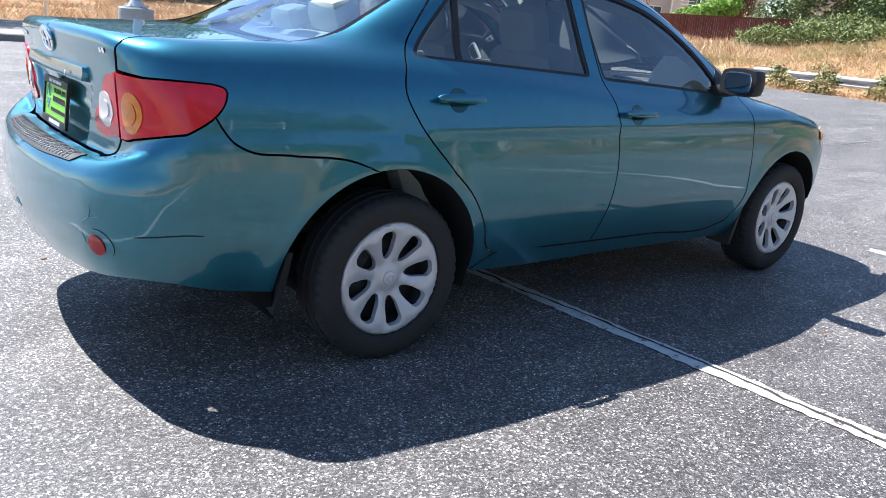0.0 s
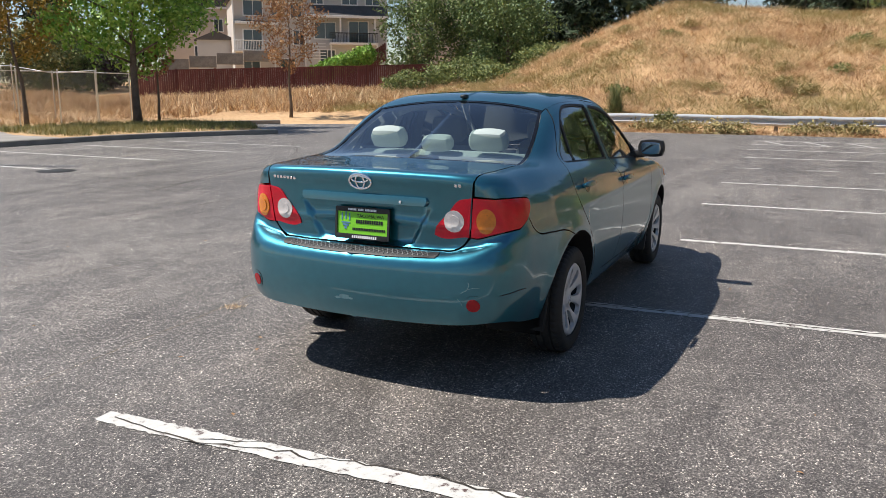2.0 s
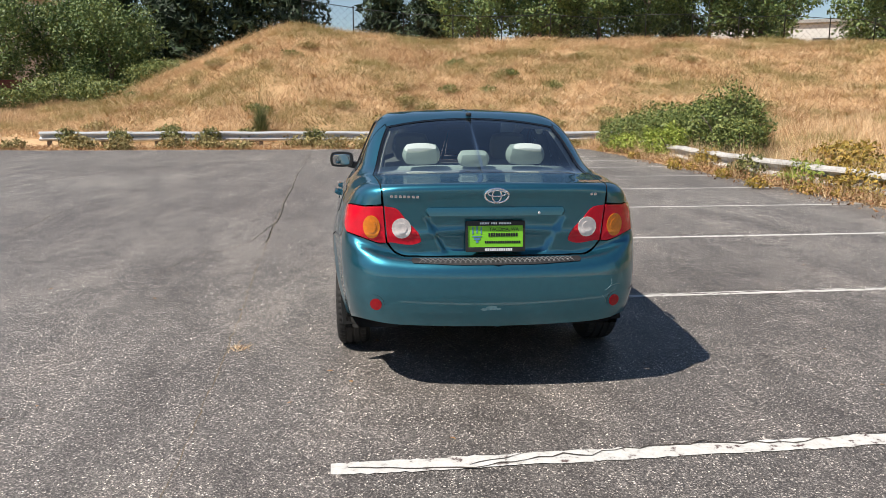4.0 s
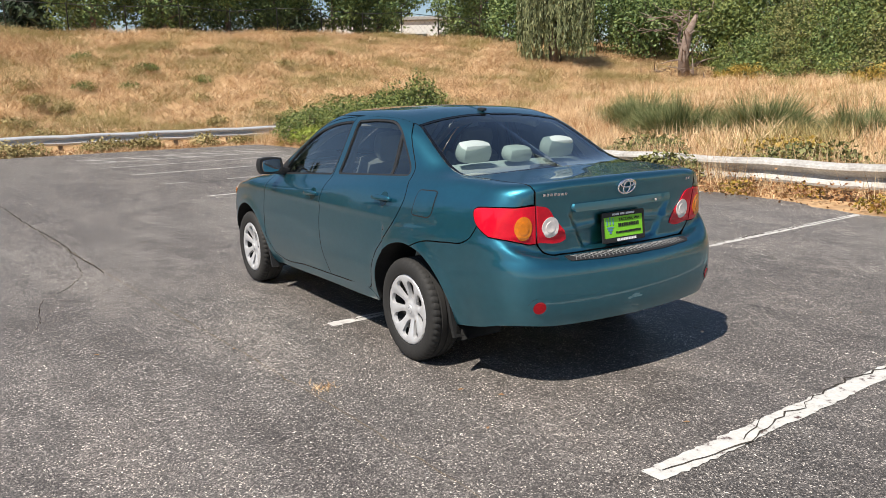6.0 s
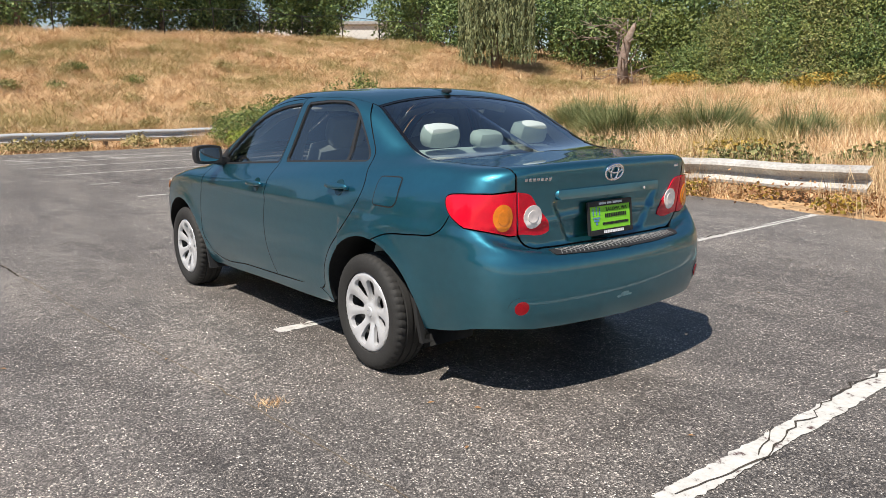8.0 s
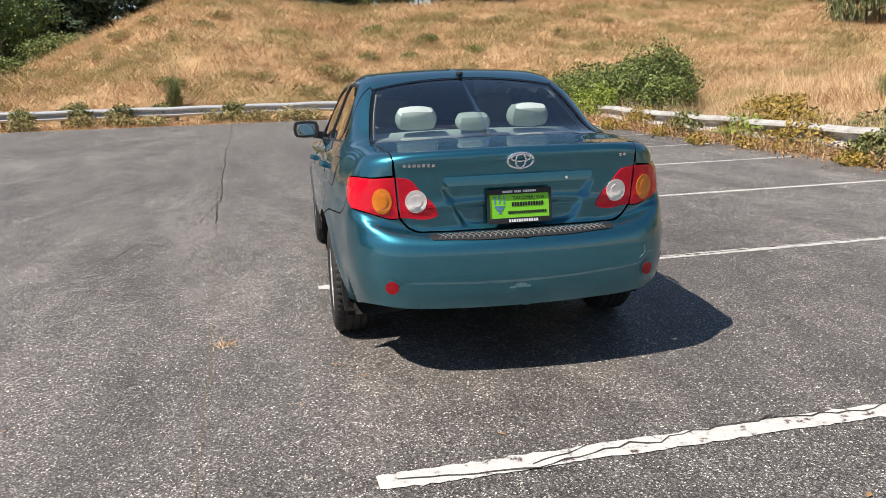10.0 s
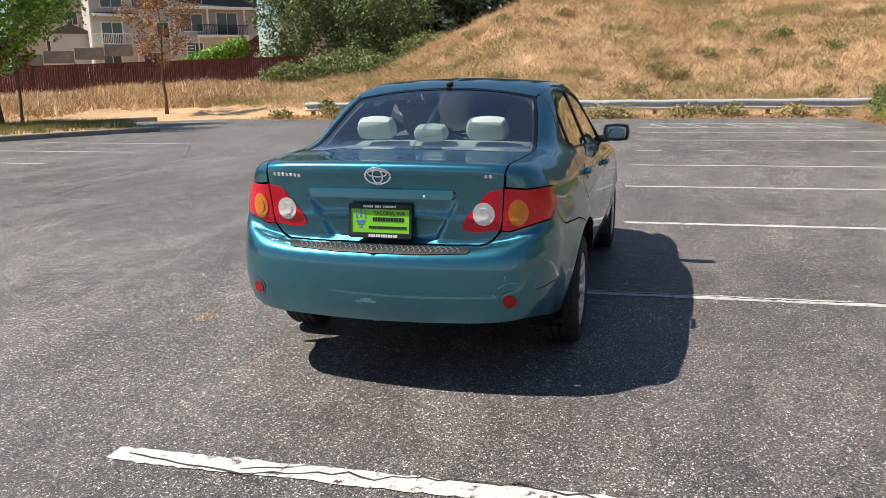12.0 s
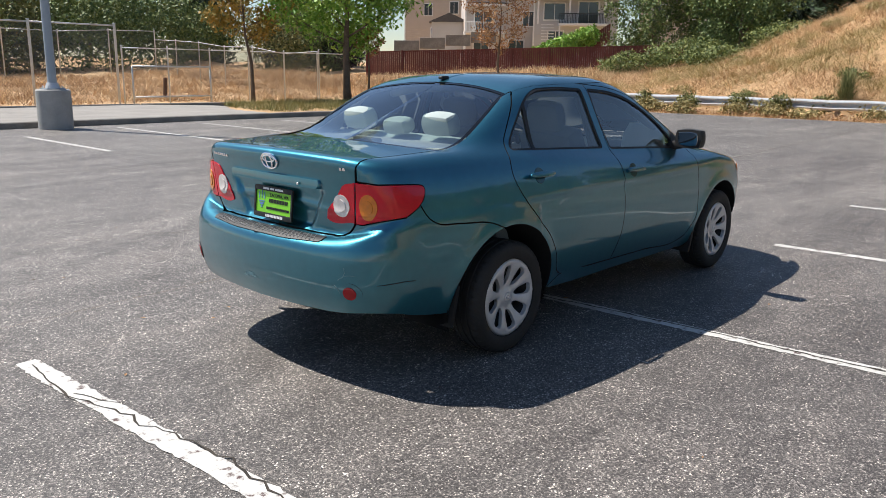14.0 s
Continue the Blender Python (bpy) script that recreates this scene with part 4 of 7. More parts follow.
ROOF_FRONT = TOP([(1.56, 0.0), (1.555, 0.2), (1.54, 0.4), (1.50, 0.568)])
part("roof", cut("roof", closed(ROOF_BACK[::-1], ROOF_EDGE, ROOF_FRONT[::-1]), (0, 0, -1), PAINT, step=0.035, mode="both"), car)
for nm, edge, a, b, way in (("rear_window", GLASS_SIDE_LINE, TOP([(0.30, 0.543), (0.325, 0.4), (0.343, 0.2), (0.348, 0.0)]), TOP([(-0.39, 0.0), (-0.385, 0.3), (-0.365, 0.55), (-0.345, 0.628)]), (0.5, 0, -0.87)),
                            ("windscreen", SCREEN_EDGE, TOP([(2.36, 0.69), (2.45, 0.5), (2.52, 0.25), (2.54, 0.0)]), TOP([(1.56, 0.0), (1.557, 0.2), (1.545, 0.4), (1.53, 0.566)]), (-0.47, 0, -0.88))):
    ring = closed(edge, a, b)
    u, v, w = basis(way)
    r2 = thin_out(flat(ring, way))
    pane = part(nm, cut(nm, ring, way, GLASS, gap=0.004, step=0.05, lift=-0.004, flange=0.0, mode="both"), car, "tinted curved car window")
    strip_v, strip_f, width = [], [], 0.017
    inner2 = inset(r2, width)
    keep = [i for i in range(len(r2)) if shoot(r2[i:i + 1, :1] * u + r2[i:i + 1, 1:] * v, w)[0][1] > 0.012]
    o3 = shoot(r2[:, :1] * u + r2[:, 1:] * v, w)
    i3 = shoot(inner2[:, :1] * u + inner2[:, 1:] * v, w)
    on, inn = skin_normal(o3), skin_normal(i3)
    o3, i3 = o3 + on * -0.001, i3 + inn * -0.001
    n = len(r2)
    for mir in (1, -1):
        off = len(strip_v)
        m3 = np.array([1, mir, 1])
        strip_v += list(o3 * m3) + list(i3 * m3)
        for i in keep:
            j = (i + 1) % n
            if j in keep:
                q = (off + i, off + j, off + n + j, off + n + i)
                strip_f.append(q if mir > 0 else q[::-1])
    part("window_border", mesh_of("window_border", strip_v, strip_f, GLOSSBLACK, True), pane, "black ceramic border")
hood = closed(TOP([(2.30, 0.715), (2.6, 0.70), (2.9, 0.66), (3.15, 0.58)]), TOP([(3.22, 0.5), (3.30, 0.25), (3.32, 0.0)]), TOP([(3.2, 0), (2.58, 0.0)]), TOP([(2.56, 0.0), (2.53, 0.25), (2.46, 0.5), (2.37, 0.69)]))
part("bonnet", cut("bonnet", hood, (0, 0, -1), PAINT, step=0.04, mode="both"), car)
front_half = closed(SIDE([(2.945, 0.42), (2.99, 0.56), (3.02, 0.70), (3.08, 0.80)]), TOP([(3.15, 0.585), (3.22, 0.5), (3.30, 0.25), (3.32, 0.0)]), FRONT([(0, 0.72), (0, 0.24)]), FRONT([(0.0, 0.235), (0.3, 0.235), (0.5, 0.235)]), SIDE([(3.1, 0.235), (2.98, 0.245), (2.95, 0.32)]))
nose = closed(FRONT([(0.0, 0.26), (0.3, 0.26), (0.55, 0.27), (0.66, 0.38), (0.67, 0.55), (0.62, 0.68), (0.45, 0.75), (0.2, 0.775), (0.0, 0.78)]), FRONT([(0.0, 0.76), (0.0, 0.28)]))
part("nose_panel", cut("nose_panel", nose, (-1, 0, 0), PAINT, step=0.04, gap=0, lift=-0.012, flange=0.0, mode="both"), car)
part("front_bumper", cut("front_bumper", front_half, (-0.72, -0.6, -0.35), PAINT, step=0.03, mode="both"), car)

# ---- the car's smaller parts ----
def on_side(x, z, lift=0.0):
    p = shoot(np.array([[x, 0, z]]), (0, -1, 0), -1.2, 0.0, 60)
    return Vector(p[0] + skin_normal(p)[0] * lift), Vector(skin_normal(p)[0])


def frame_at(pos, normal, along):
    """A pose with z along the normal and x along the given way."""
    n, a = Vector(normal).normalized(), Vector(along)
    a = (a - n * a.dot(n)).normalized()
    b = n.cross(a)
    return Matrix(((a.x, b.x, n.x, pos[0]), (a.y, b.y, n.y, pos[1]), (a.z, b.z, n.z, pos[2]), (0, 0, 0, 1)))


def rounded(name, size, mat, bevel, segs=4, pull=None):
    """A soft box; pull is a function that reshapes its points."""
    bm = bmesh.new()
    bmesh.ops.create_cube(bm, size=1)
    bmesh.ops.subdivide_edges(bm, edges=bm.edges[:], cuts=5, use_grid_fill=True)
    for v in bm.verts:
        p = v.co.copy() * 2
        q = Vector((p.x * math.sqrt(1 - p.y**2 / 2 - p.z**2 / 2 + p.y**2 * p.z**2 / 3), p.y * math.sqrt(1 - p.z**2 / 2 - p.x**2 / 2 + p.z**2 * p.x**2 / 3),
                    p.z * math.sqrt(1 - p.x**2 / 2 - p.y**2 / 2 + p.x**2 * p.y**2 / 3)))
        p = p.lerp(q, bevel)
        v.co = Vector((p.x * size[0] / 2, p.y * size[1] / 2, p.z * size[2] / 2))
        if pull:
            v.co = pull(v.co)
    return bm_mesh(name, bm, mat)


# wheels
def tyre_mesh():
    prof = [(0.2065, 0.076), (0.212, 0.088), (0.235, 0.0955), (0.262, 0.0975), (0.285, 0.094), (0.302, 0.085), (0.3115, 0.074), (0.3145, 0.066), (0.3155, 0.048), (0.307, 0.046), (0.307, 0.038), (0.3165, 0.036),
            (0.317, 0.008), (0.309, 0.006), (0.309, -0.006), (0.317, -0.008), (0.3165, -0.036), (0.307, -0.038), (0.307, -0.046), (0.3155, -0.048), (0.3115, -0.076), (0.285, -0.094), (0.25, -0.097), (0.2, -0.08)]
    prof = [(0.2065 + (r - 0.2065) * 0.865 if r > 0.2065 else r, h) for r, h in prof]
    bm, segs, rings = bmesh.new(), 144, []
    for i, (r, h) in enumerate(prof):
        ring = []
        for k in range(segs):
            notch = 0.006 if (5 <= i <= 8 or 19 <= i <= 20) and k % 3 == 0 else 0.0
            a = 2 * math.pi * (k + (0.4 if i in (8, 11, 12) else 0)) / segs
            ring.append(bm.verts.new(((r - notch) * math.cos(a), h, (r - notch) * math.sin(a))))
        rings.append(ring)
    for a, b in zip(rings, rings[1:]):
        for k in range(segs):
            bm.faces.new((a[k], a[(k + 1) % segs], b[(k + 1) % segs], b[k]))
    return bm_mesh("tyre", bm, RUBBER)


def cover_mesh():
    """Silver wheel cover: eight spokes with dished windows between them."""
    ring = np.array([(0.1955 * math.cos(a * math.pi / 60), 0.1955 * math.sin(a * math.pi / 60)) for a in range(120)])
    holes = []
    for k in range(8):
        mid = radians(22.5 + 45 * k + 3)
        shape = [(0.066, 0.05), (0.076, 0.17), (0.098, 0.225), (0.130, 0.212), (0.155, 0.190), (0.165, 0.12), (0.167, 0.0)]
        pts = shape + [(r, -a) for r, a in shape[-2::-1]]
        h = curve([(r * math.cos(mid + a), r * math.sin(mid + a)) for r, a in pts], 0.008, closed=True)
        holes.append(h)
    P, F = fill2d(ring, holes, 0.009)
    r, th = np.hypot(P[:, 0], P[:, 1]), np.arctan2(P[:, 1], P[:, 0])
    prof = pchip([0, 0.03, 0.05, 0.10, 0.15, 0.178, 0.190, 0.1956], [0.054, 0.052, 0.043, 0.052, 0.068, 0.074, 0.072, 0.062])
    lump = np.cos(8 * (th - radians(48 + 3)))
    h = prof(r) + 0.006 * lump * step01(r, 0.04, 0.09) * step01(r, 0.18, 0.15)
    V = np.stack([P[:, 0] * 1.062, h + 0.014, P[:, 1] * 1.062], 1)
    a, b, c = V[F[:, 0]], V[F[:, 1]], V[F[:, 2]]
    back = np.cross(b - a, c - a)[:, 1] < 0
    F[back] = F[back][:, ::-1]
    edges = set()
    for f in F:
        for i in range(3):
            edges.add((f[i], f[(i + 1) % 3]))
    rim = [e for e in edges if (e[1], e[0]) not in edges]
    ids = sorted({i for e in rim for i in e})
    where = {i: len(V) + k for k, i in enumerate(ids)}
    deep = V[ids].copy()
    deep[:, 1] -= 0.022
    deep[:, [0, 2]] *= np.where(np.hypot(deep[:, 0], deep[:, 2]) > 0.202, 1.0, 0.985)[:, None]
    faces = [tuple(f) for f in F] + [(q, p, where[p], where[q]) for p, q in rim]
    me = mesh_of("wheel_cover", np.vstack([V, deep]), faces, SILVER, True)
    me.set_sharp_from_angle(angle=radians(42))
    return me


def steel_rim_mesh():
    prof = [(0.03, 0.018), (0.075, 0.022), (0.10, 0.03), (0.13, 0.018), (0.165, 0.0), (0.178, 0.0), (0.182, 0.05), (0.197, 0.068), (0.20, 0.072), (0.20, -0.08), (0.19, -0.08), (0.18, -0.03), (0.02, -0.03)]
    return lathe("rim", prof, STEEL, 40)


meshes = {"tyre": tyre_mesh(), "rim": steel_rim_mesh(), "wheel_cover": cover_mesh()}
cap = lathe("cap", [(0.0, 0.058), (0.018, 0.058), (0.024, 0.057), (0.027, 0.052), (0.027, 0.04)], SILVER, 28)
emblem_ring = tubes_mesh("cap_emblem", [([(0.014 * math.cos(a * math.pi / 10), 0.0585, 0.010 * math.sin(a * math.pi / 10)) for a in range(21)], 0.0013)], CHROME, 5)
nut = lathe("wheel_nut", [(0.0, 0.045), (0.009, 0.045), (0.011, 0.04), (0.011, 0.02)], STEEL, 6)
for wx, side in ((0.0, 1), (0.0, -1), (2.6, 1), (2.6, -1)):
    wheel = part("wheel", None, car, "steel wheel with silver eight-spoke cover", pose(wx, 0.765 * side, 0.3025, 0, 23 * wx + 11 * side, 0 if side > 0 else 180))
    for nm, me in meshes.items():
        part(nm, me, wheel)
    part("cap", cap, wheel, m=pose(0, 0.014, 0))
    part("cap_emblem", emblem_ring, wheel, m=pose(0, 0.014, 0))
    for k in range(5):
        a = 2 * math.pi * k / 5
        part("wheel_nut", nut, wheel, m=pose(0.057 * math.cos(a), -0.01, 0.057 * math.sin(a)))


def wheelhouse(cx, cz, r, side):
    """The dark lining above a wheel, open downwards."""
    vs, fs = [], []
    n = 22
    for i in range(n + 1):
        a = radians(-14 + 208 * i / n)
        for y in (0.855, 0.80, 0.50):
            vs.append((cx + (r + 0.016) * math.cos(a), side * y, cz + (r + 0.016) * math.sin(a)))
    for i in range(n):
        for k in range(2):
            q = (3 * i + k, 3 * i + k + 1, 3 * i + k + 4, 3 * i + k + 3)
            fs.append(q)
    base = len(vs)
    vs.append((cx, side * 0.50, cz))
    for i in range(n):
        fs.append((3 * i + 2, 3 * i + 5, base))
    return mesh_of("wheelhouse", vs, fs, LINER_SHADE, True)


for side in (1, -1):
    for cx, cz, r in ((-0.03, 0.305, 0.392), (2.58, 0.295, 0.382)):
        wh = wheelhouse(cx, cz, r, side)
        # pull the outer edge onto the skin
        for v in wh.vertices:
            if abs(v.co.y) > 0.82:
                v.co.y = side * (shoot(np.array([[v.co.x, 0, max(v.co.z, 0.26)]]), (0, -1, 0), -1.2, 0, 40)[0][1] - 0.012)
        part("wheelhouse", wh, car)
    # mud flaps
    flap = rounded("mudflap", (0.022, 0.15, 0.215), LINER_SHADE, 0.12, pull=lambda p: Vector((p.x - 0.05 * (0.5 - p.z / 0.25) + 0.01, p.y * (1 - 0.5 * max(0, -p.z)), p.z)))
    part("mudflap", flap, car, "black rubber mud flap", pose(-0.385, side * 0.755, 0.335, 0, 0, 8 * side))
    flap2 = rounded("mudflap", (0.02, 0.15, 0.20), DARK, 0.12, pull=lambda p: Vector((p.x - 0.05 * (0.5 - p.z / 0.2), p.y, p.z)))
    part("mudflap", flap2, car, "black rubber mud flap", pose(2.225, side * 0.775, 0.29, 0, 0, 6 * side))
    # door handles: cup and bar
    for hx, hz, tilt in ((0.235, 0.927, -2), (1.21, 0.877, -3)):
        p, n = on_side(hx, hz, 0.0)
        cupm = lathe("handle_cup", [(0.0, -0.004), (0.02, -0.002), (0.034, 0.0014)], PAINT, 24, axis="z")
        if side < 0:
            p, n = Vector((p.x, -p.y, p.z)), Vector((n.x, -n.y, n.z))
        door = [o for o in car.children if o.name.startswith("rear_door" if hx < 0.6 else "front_door")][0 if side > 0 else 1]
        # near-flat disc; the hollow's shade is only in its darker paint
        cup = part("handle_cup", lathe("handle_cup", [(0.0, 0.0006), (0.030, 0.0010), (0.0425, 0.0016), (0.044, -0.002)], SHADETEAL, 28, axis="z"), door, m=frame_at(p, n, (1, 0, 0)))
        bar = rounded("door_handle", (0.215, 0.034, 0.022), PAINT, 0.55, pull=lambda q: Vector((q.x, q.y * (1 - 0.25 * (q.x / 0.1) ** 2), q.z - 0.35 * q.x * q.x)))
        part("door_handle", bar, door, "body-coloured pull handle", m=frame_at(p + n * 0.030, n, (1, 0, math.tan(radians(tilt)))))
        for dx in (-0.075, 0.075):
            part("handle_foot", rounded("handle_foot", (0.03, 0.024, 0.03), PAINT, 0.4), door, m=frame_at(p + n * 0.012 + Vector((dx, 0, 0)), n, (1, 0, 0)))
    # mirrors
    door = [o for o in car.children if o.name.startswith("front_door")][0 if side > 0 else 1]
    shell = rounded("mirror", (0.14, 0.198, 0.132), DARK, 0.55, pull=lambda q: Vector((max(q.x, -0.035), q.y, q.z * (1 + 0.25 * q.y))))
    mir = part("door_mirror", shell, door, "black door mirror housing", pose(1.90, side * 0.905, 1.035, 0, 0, 0 if side > 0 else 0))
    if side < 0:
        mir.matrix_basis = pose(1.90, side * 0.905, 1.035, 0, 0, 0) @ Matrix.Diagonal((1, -1, 1, 1))
    face = rounded("mirror_glass", (0.004, 0.150, 0.092), MIRROR, 0.45)
    part("mirror_glass", face, mir, "silvered mirror glass", pose(-0.040, 0, 0, 0, -3, 4))
    part("mirror_arm", rounded("mirror_arm", (0.09, 0.12, 0.06), DARK, 0.4), door, m=pose(1.93, side * 0.80, 0.985, 8 * side, 0, 0))
    tri = SIDE([(2.06, 0.985), (1.93, 1.075), (1.90, 0.972), (2.05, 0.968)])
    part("mirror_base", cut("mirror_base", closed(tri), SIDEWAY, DARK, gap=0, step=0.02, lift=0.004, flange=0.01, mode="left" if side > 0 else "right"), door)

# fuel flap on the left rear wing; a black sheet paints the shade of its gap
flap_ring = side_ring([(-0.078, 0.866), (-0.096, 1.003), (-0.268, 1.006), (-0.264, 0.885), (-0.235, 0.862)], 0.016)
part("fuel_flap_gap", cut("fuel_flap_gap", flap_ring, SIDEWAY, LINER_SHADE, gap=-0.003, step=0.03, lift=0.0010, flange=0.0), car)
part("fuel_flap", cut("fuel_flap", flap_ring, SIDEWAY, PAINT, gap=0.0035, step=0.03, lift=0.0024, flange=0.0), car, "fuel flap in body colour")

# boot lid furniture
def lid_point(y, z, lift=0.0):
    p = shoot(np.array([[0, y, z]]), (1, 0, 0), -1.3, 0.0, 60)
    n = skin_normal(p)[0]
    return Vector(p[0] + n * lift), Vector(n)


lid = [o for o in car.children if o.name.startswith("boot_lid")][0]
garnish = rounded("boot_handle_trim", (0.73, 0.044, 0.040), PAINT, 0.10, pull=lambda q: Vector((q.x * (1 - 0.9 * max(0, -q.y)), q.y, q.z - 0.10 * q.x * q.x)))
p, n = lid_point(0, 0.932)
part("boot_handle_trim", garnish, lid, "body-coloured bar over the plate", m=frame_at(p + Vector((0.004, 0, 0)), (-1, 0, 0.12), (0, -1, 0)))
lock = lathe("boot_lock", [(0, 0.002), (0.005, 0.002), (0.007, 0.0)], GALV, 20, axis="z")
part("boot_lock", lock, lid, m=frame_at(Vector((p.x - 0.020, -0.222, 0.927)), (-1, 0, 0.1), (0, -1, 0)))
p, n = lid_point(0, 1.018)
bm_paths = [([(0.061 * math.cos(a * math.pi / 18), 0.039 * math.sin(a * math.pi / 18), 0.004) for a in range(37)], 0.0062),
            ([(0.024 * math.cos(a * math.pi / 12), 0.034 * math.sin(a * math.pi / 12), 0.006) for a in range(25)], 0.0048),
            ([(0.046 * math.cos(a * math.pi / 14), 0.013 + 0.016 * math.sin(a * math.pi / 14), 0.006) for a in range(29)], 0.0048)]
part("badge", tubes_mesh("badge", bm_paths, CHROME, 8), lid, "oval chrome badge", frame_at(p + n * 0.001, n, (0, -1, 0)))
# chrome model lettering kept as plain bars
for y0, y1, z0 in ((0.548, 0.394, 1.012), (-0.492, -0.532, 1.019)):
    p, n = lid_point((y0 + y1) / 2, z0)
    m = frame_at(p + n * 0.002, n, (0, -1, 0))
    k = 7 if abs(y0 - y1) > 0.1 else 2
    for i in range(k):
        w = abs(y0 - y1) / k
        part("badge_bar", rounded("badge_bar", (w * 0.72, 0.0155, 0.003), CHROME, 0.3), lid, "chrome badge bar", m @ pose(-abs(y0 - y1) / 2 + w * (i + 0.5), 0, 0))

# registration plate in a black frame
p, n = lid_point(0, 0.803)
plate_m = frame_at(Vector((-0.862, 0.002, 0.803)), (-1, 0, 0.10), (0, -1, 0))
plate = part("number_plate", rounded("number_plate", (0.300, 0.150, 0.006), PLATEGREEN, 0.03), lid, "lime green dealer plate in a black frame", plate_m)
for nm, sx, sy, px, py in (("frame_top", 0.312, 0.026, 0, 0.068), ("frame_base", 0.312, 0.026, 0, -0.068), ("frame_end", 0.012, 0.16, -0.150, 0), ("frame_end", 0.012, 0.16, 0.150, 0)):
    part(nm, rounded(nm, (sx, sy, 0.011), DARK, 0.15), plate, "black plastic plate frame", pose(px, py, 0.003))


def bar_on_plate(x, y, w, h, mat, z=0.0042):
    part("print_bar", box_mesh("print_bar", (w, h, 0.0012), mat, 0), plate, m=pose(x, y, z))


for i in range(20):
    if i not in (6, 11):
        bar_on_plate(-0.078 + 0.0082 * i, 0.068, 0.0062, 0.010, WHITETEXT, 0.0092)
for i in range(12):
    bar_on_plate(-0.05 + 0.0120 * i, -0.0685, 0.009, 0.013, WHITETEXT, 0.0092)
for i in range(12):
    bar_on_plate(-0.032 + 0.0130 * i, 0.008, 0.0095, 0.019, BLACKTEXT)
for i in range(20):
    bar_on_plate(-0.052 + 0.0094 * i, -0.030, 0.0072, 0.012, BLACKTEXT)
for x, y, w, h in ((-0.118, 0.03, 0.006, 0.036), (-0.096, 0.036, 0.006, 0.040), (-0.074, 0.03, 0.006, 0.036), (-0.096, 0.0, 0.05, 0.006), (-0.096, -0.012, 0.034, 0.010), (-0.096, -0.026, 0.014, 0.012)):
    bar_on_plate(x, y, w, h, BLUETEXT)
txt = bpy.data.curves.new("plate_text", "FONT")
txt.body, txt.size, txt.extrude, txt.align_x, txt.align_y = "TACOMA, WA", 0.024, 0.0006, "CENTER", "CENTER"
txt_ob = bpy.data.objects.new("plate_text_tmp", txt)
scene.collection.objects.link(txt_ob)
bpy.context.view_layer.update()
text_mesh = bpy.data.meshes.new_from_object(txt_ob.evaluated_get(bpy.context.evaluated_depsgraph_get()))
bpy.data.objects.remove(txt_ob)
text_mesh.materials.clear()
text_mesh.materials.append(BLACKTEXT)
part("place_lettering", text_mesh, plate, "black lettering", pose(0.045, 0.036, 0.0042))

# roof aerial, exhaust, underbody
pr = shoot(np.array([[0.40, 0, 0]]), (0, 0, -1), -1.7, -0.6, 60)[0]
part("aerial_base", rounded("aerial_base", (0.07, 0.036, 0.030), DARK, 0.5, pull=lambda q: Vector((q.x, q.y, q.z * (0.8 + 3 * q.x)))), car, m=pose(0.40, 0, pr[2] + 0.010))
part("underbody", rounded("underbody", (3.4, 1.30, 0.12), LINER_SHADE, 0.05), car, m=pose(1.40, 0, 0.29))
part("fuel_tank", rounded("fuel_tank", (0.5, 1.05, 0.16), LINER_SHADE, 0.2), car, m=pose(-0.45, 0, 0.43))
vs, fs = tube([(-0.30, -0.42, 0.33), (-0.60, -0.43, 0.36), (-0.74, -0.43, 0.355)], [0.026, 0.026, 0.024], 14, False)
part("exhaust_pipe", mesh_of("exhaust_pipe", vs, fs, STEEL, True), car)
part("silencer", rounded("silencer", (0.20, 0.5, 0.14), STEEL, 0.4), car, m=pose(-0.55, -0.25, 0.40))
part("rear_axle_beam", mesh_of("rear_axle_beam", *tube([(0.08, -0.7, 0.28), (0.08, 0.7, 0.28)], 0.04, 10), LINER_SHADE, True), car)
# head lamps at the front corners
for side in (1, -1):
    hl = closed(SIDE([(2.93, 0.70), (3.03, 0.69), (3.14, 0.72), (3.10, 0.775), (2.98, 0.80), (2.90, 0.795)]))
    part("head_light", cut("head_light", hl, (-0.5, -0.85, -0.1), CLEARLENS, gap=0, step=0.02, lift=0.004, flange=0.01, mode="left" if side > 0 else "right"), car, "clear head light with amber corner")
    sm = closed(SIDE([(2.91, 0.735), (2.96, 0.73), (2.97, 0.775), (2.905, 0.785)]))
    part("corner_lens", cut("corner_lens", sm, (-0.3, -0.95, 0), AMBER, gap=0, step=0.02, lift=0.008, flange=0.004, mode="left" if side > 0 else "right"), car, "amber corner lens")

# ---- cabin ----
part("cabin_floor", rounded("cabin_floor", (2.35, 1.42, 0.05), TRIMDARK, 0.03), car, m=pose(1.2, 0, 0.32))
part("boot_floor", rounded("boot_floor", (0.95, 1.2, 0.04), TRIMDARK, 0.03), car, m=pose(-0.36, 0, 0.45))
part("bulkhead", rounded("bulkhead", (0.05, 1.40, 0.55), TRIMDARK, 0.03), car, m=pose(2.42, 0, 0.62))
part("parcel_shelf", rounded("parcel_shelf", (0.66, 1.22, 0.03), TRIM, 0.1), car, "grey parcel shelf", pose(-0.06, 0, 1.062))
part("high_brake_light", rounded("high_brake_light", (0.07, 0.26, 0.028), TRIMDARK, 0.3), car, "dark high brake light on the shelf", pose(-0.26, 0, 1.088))
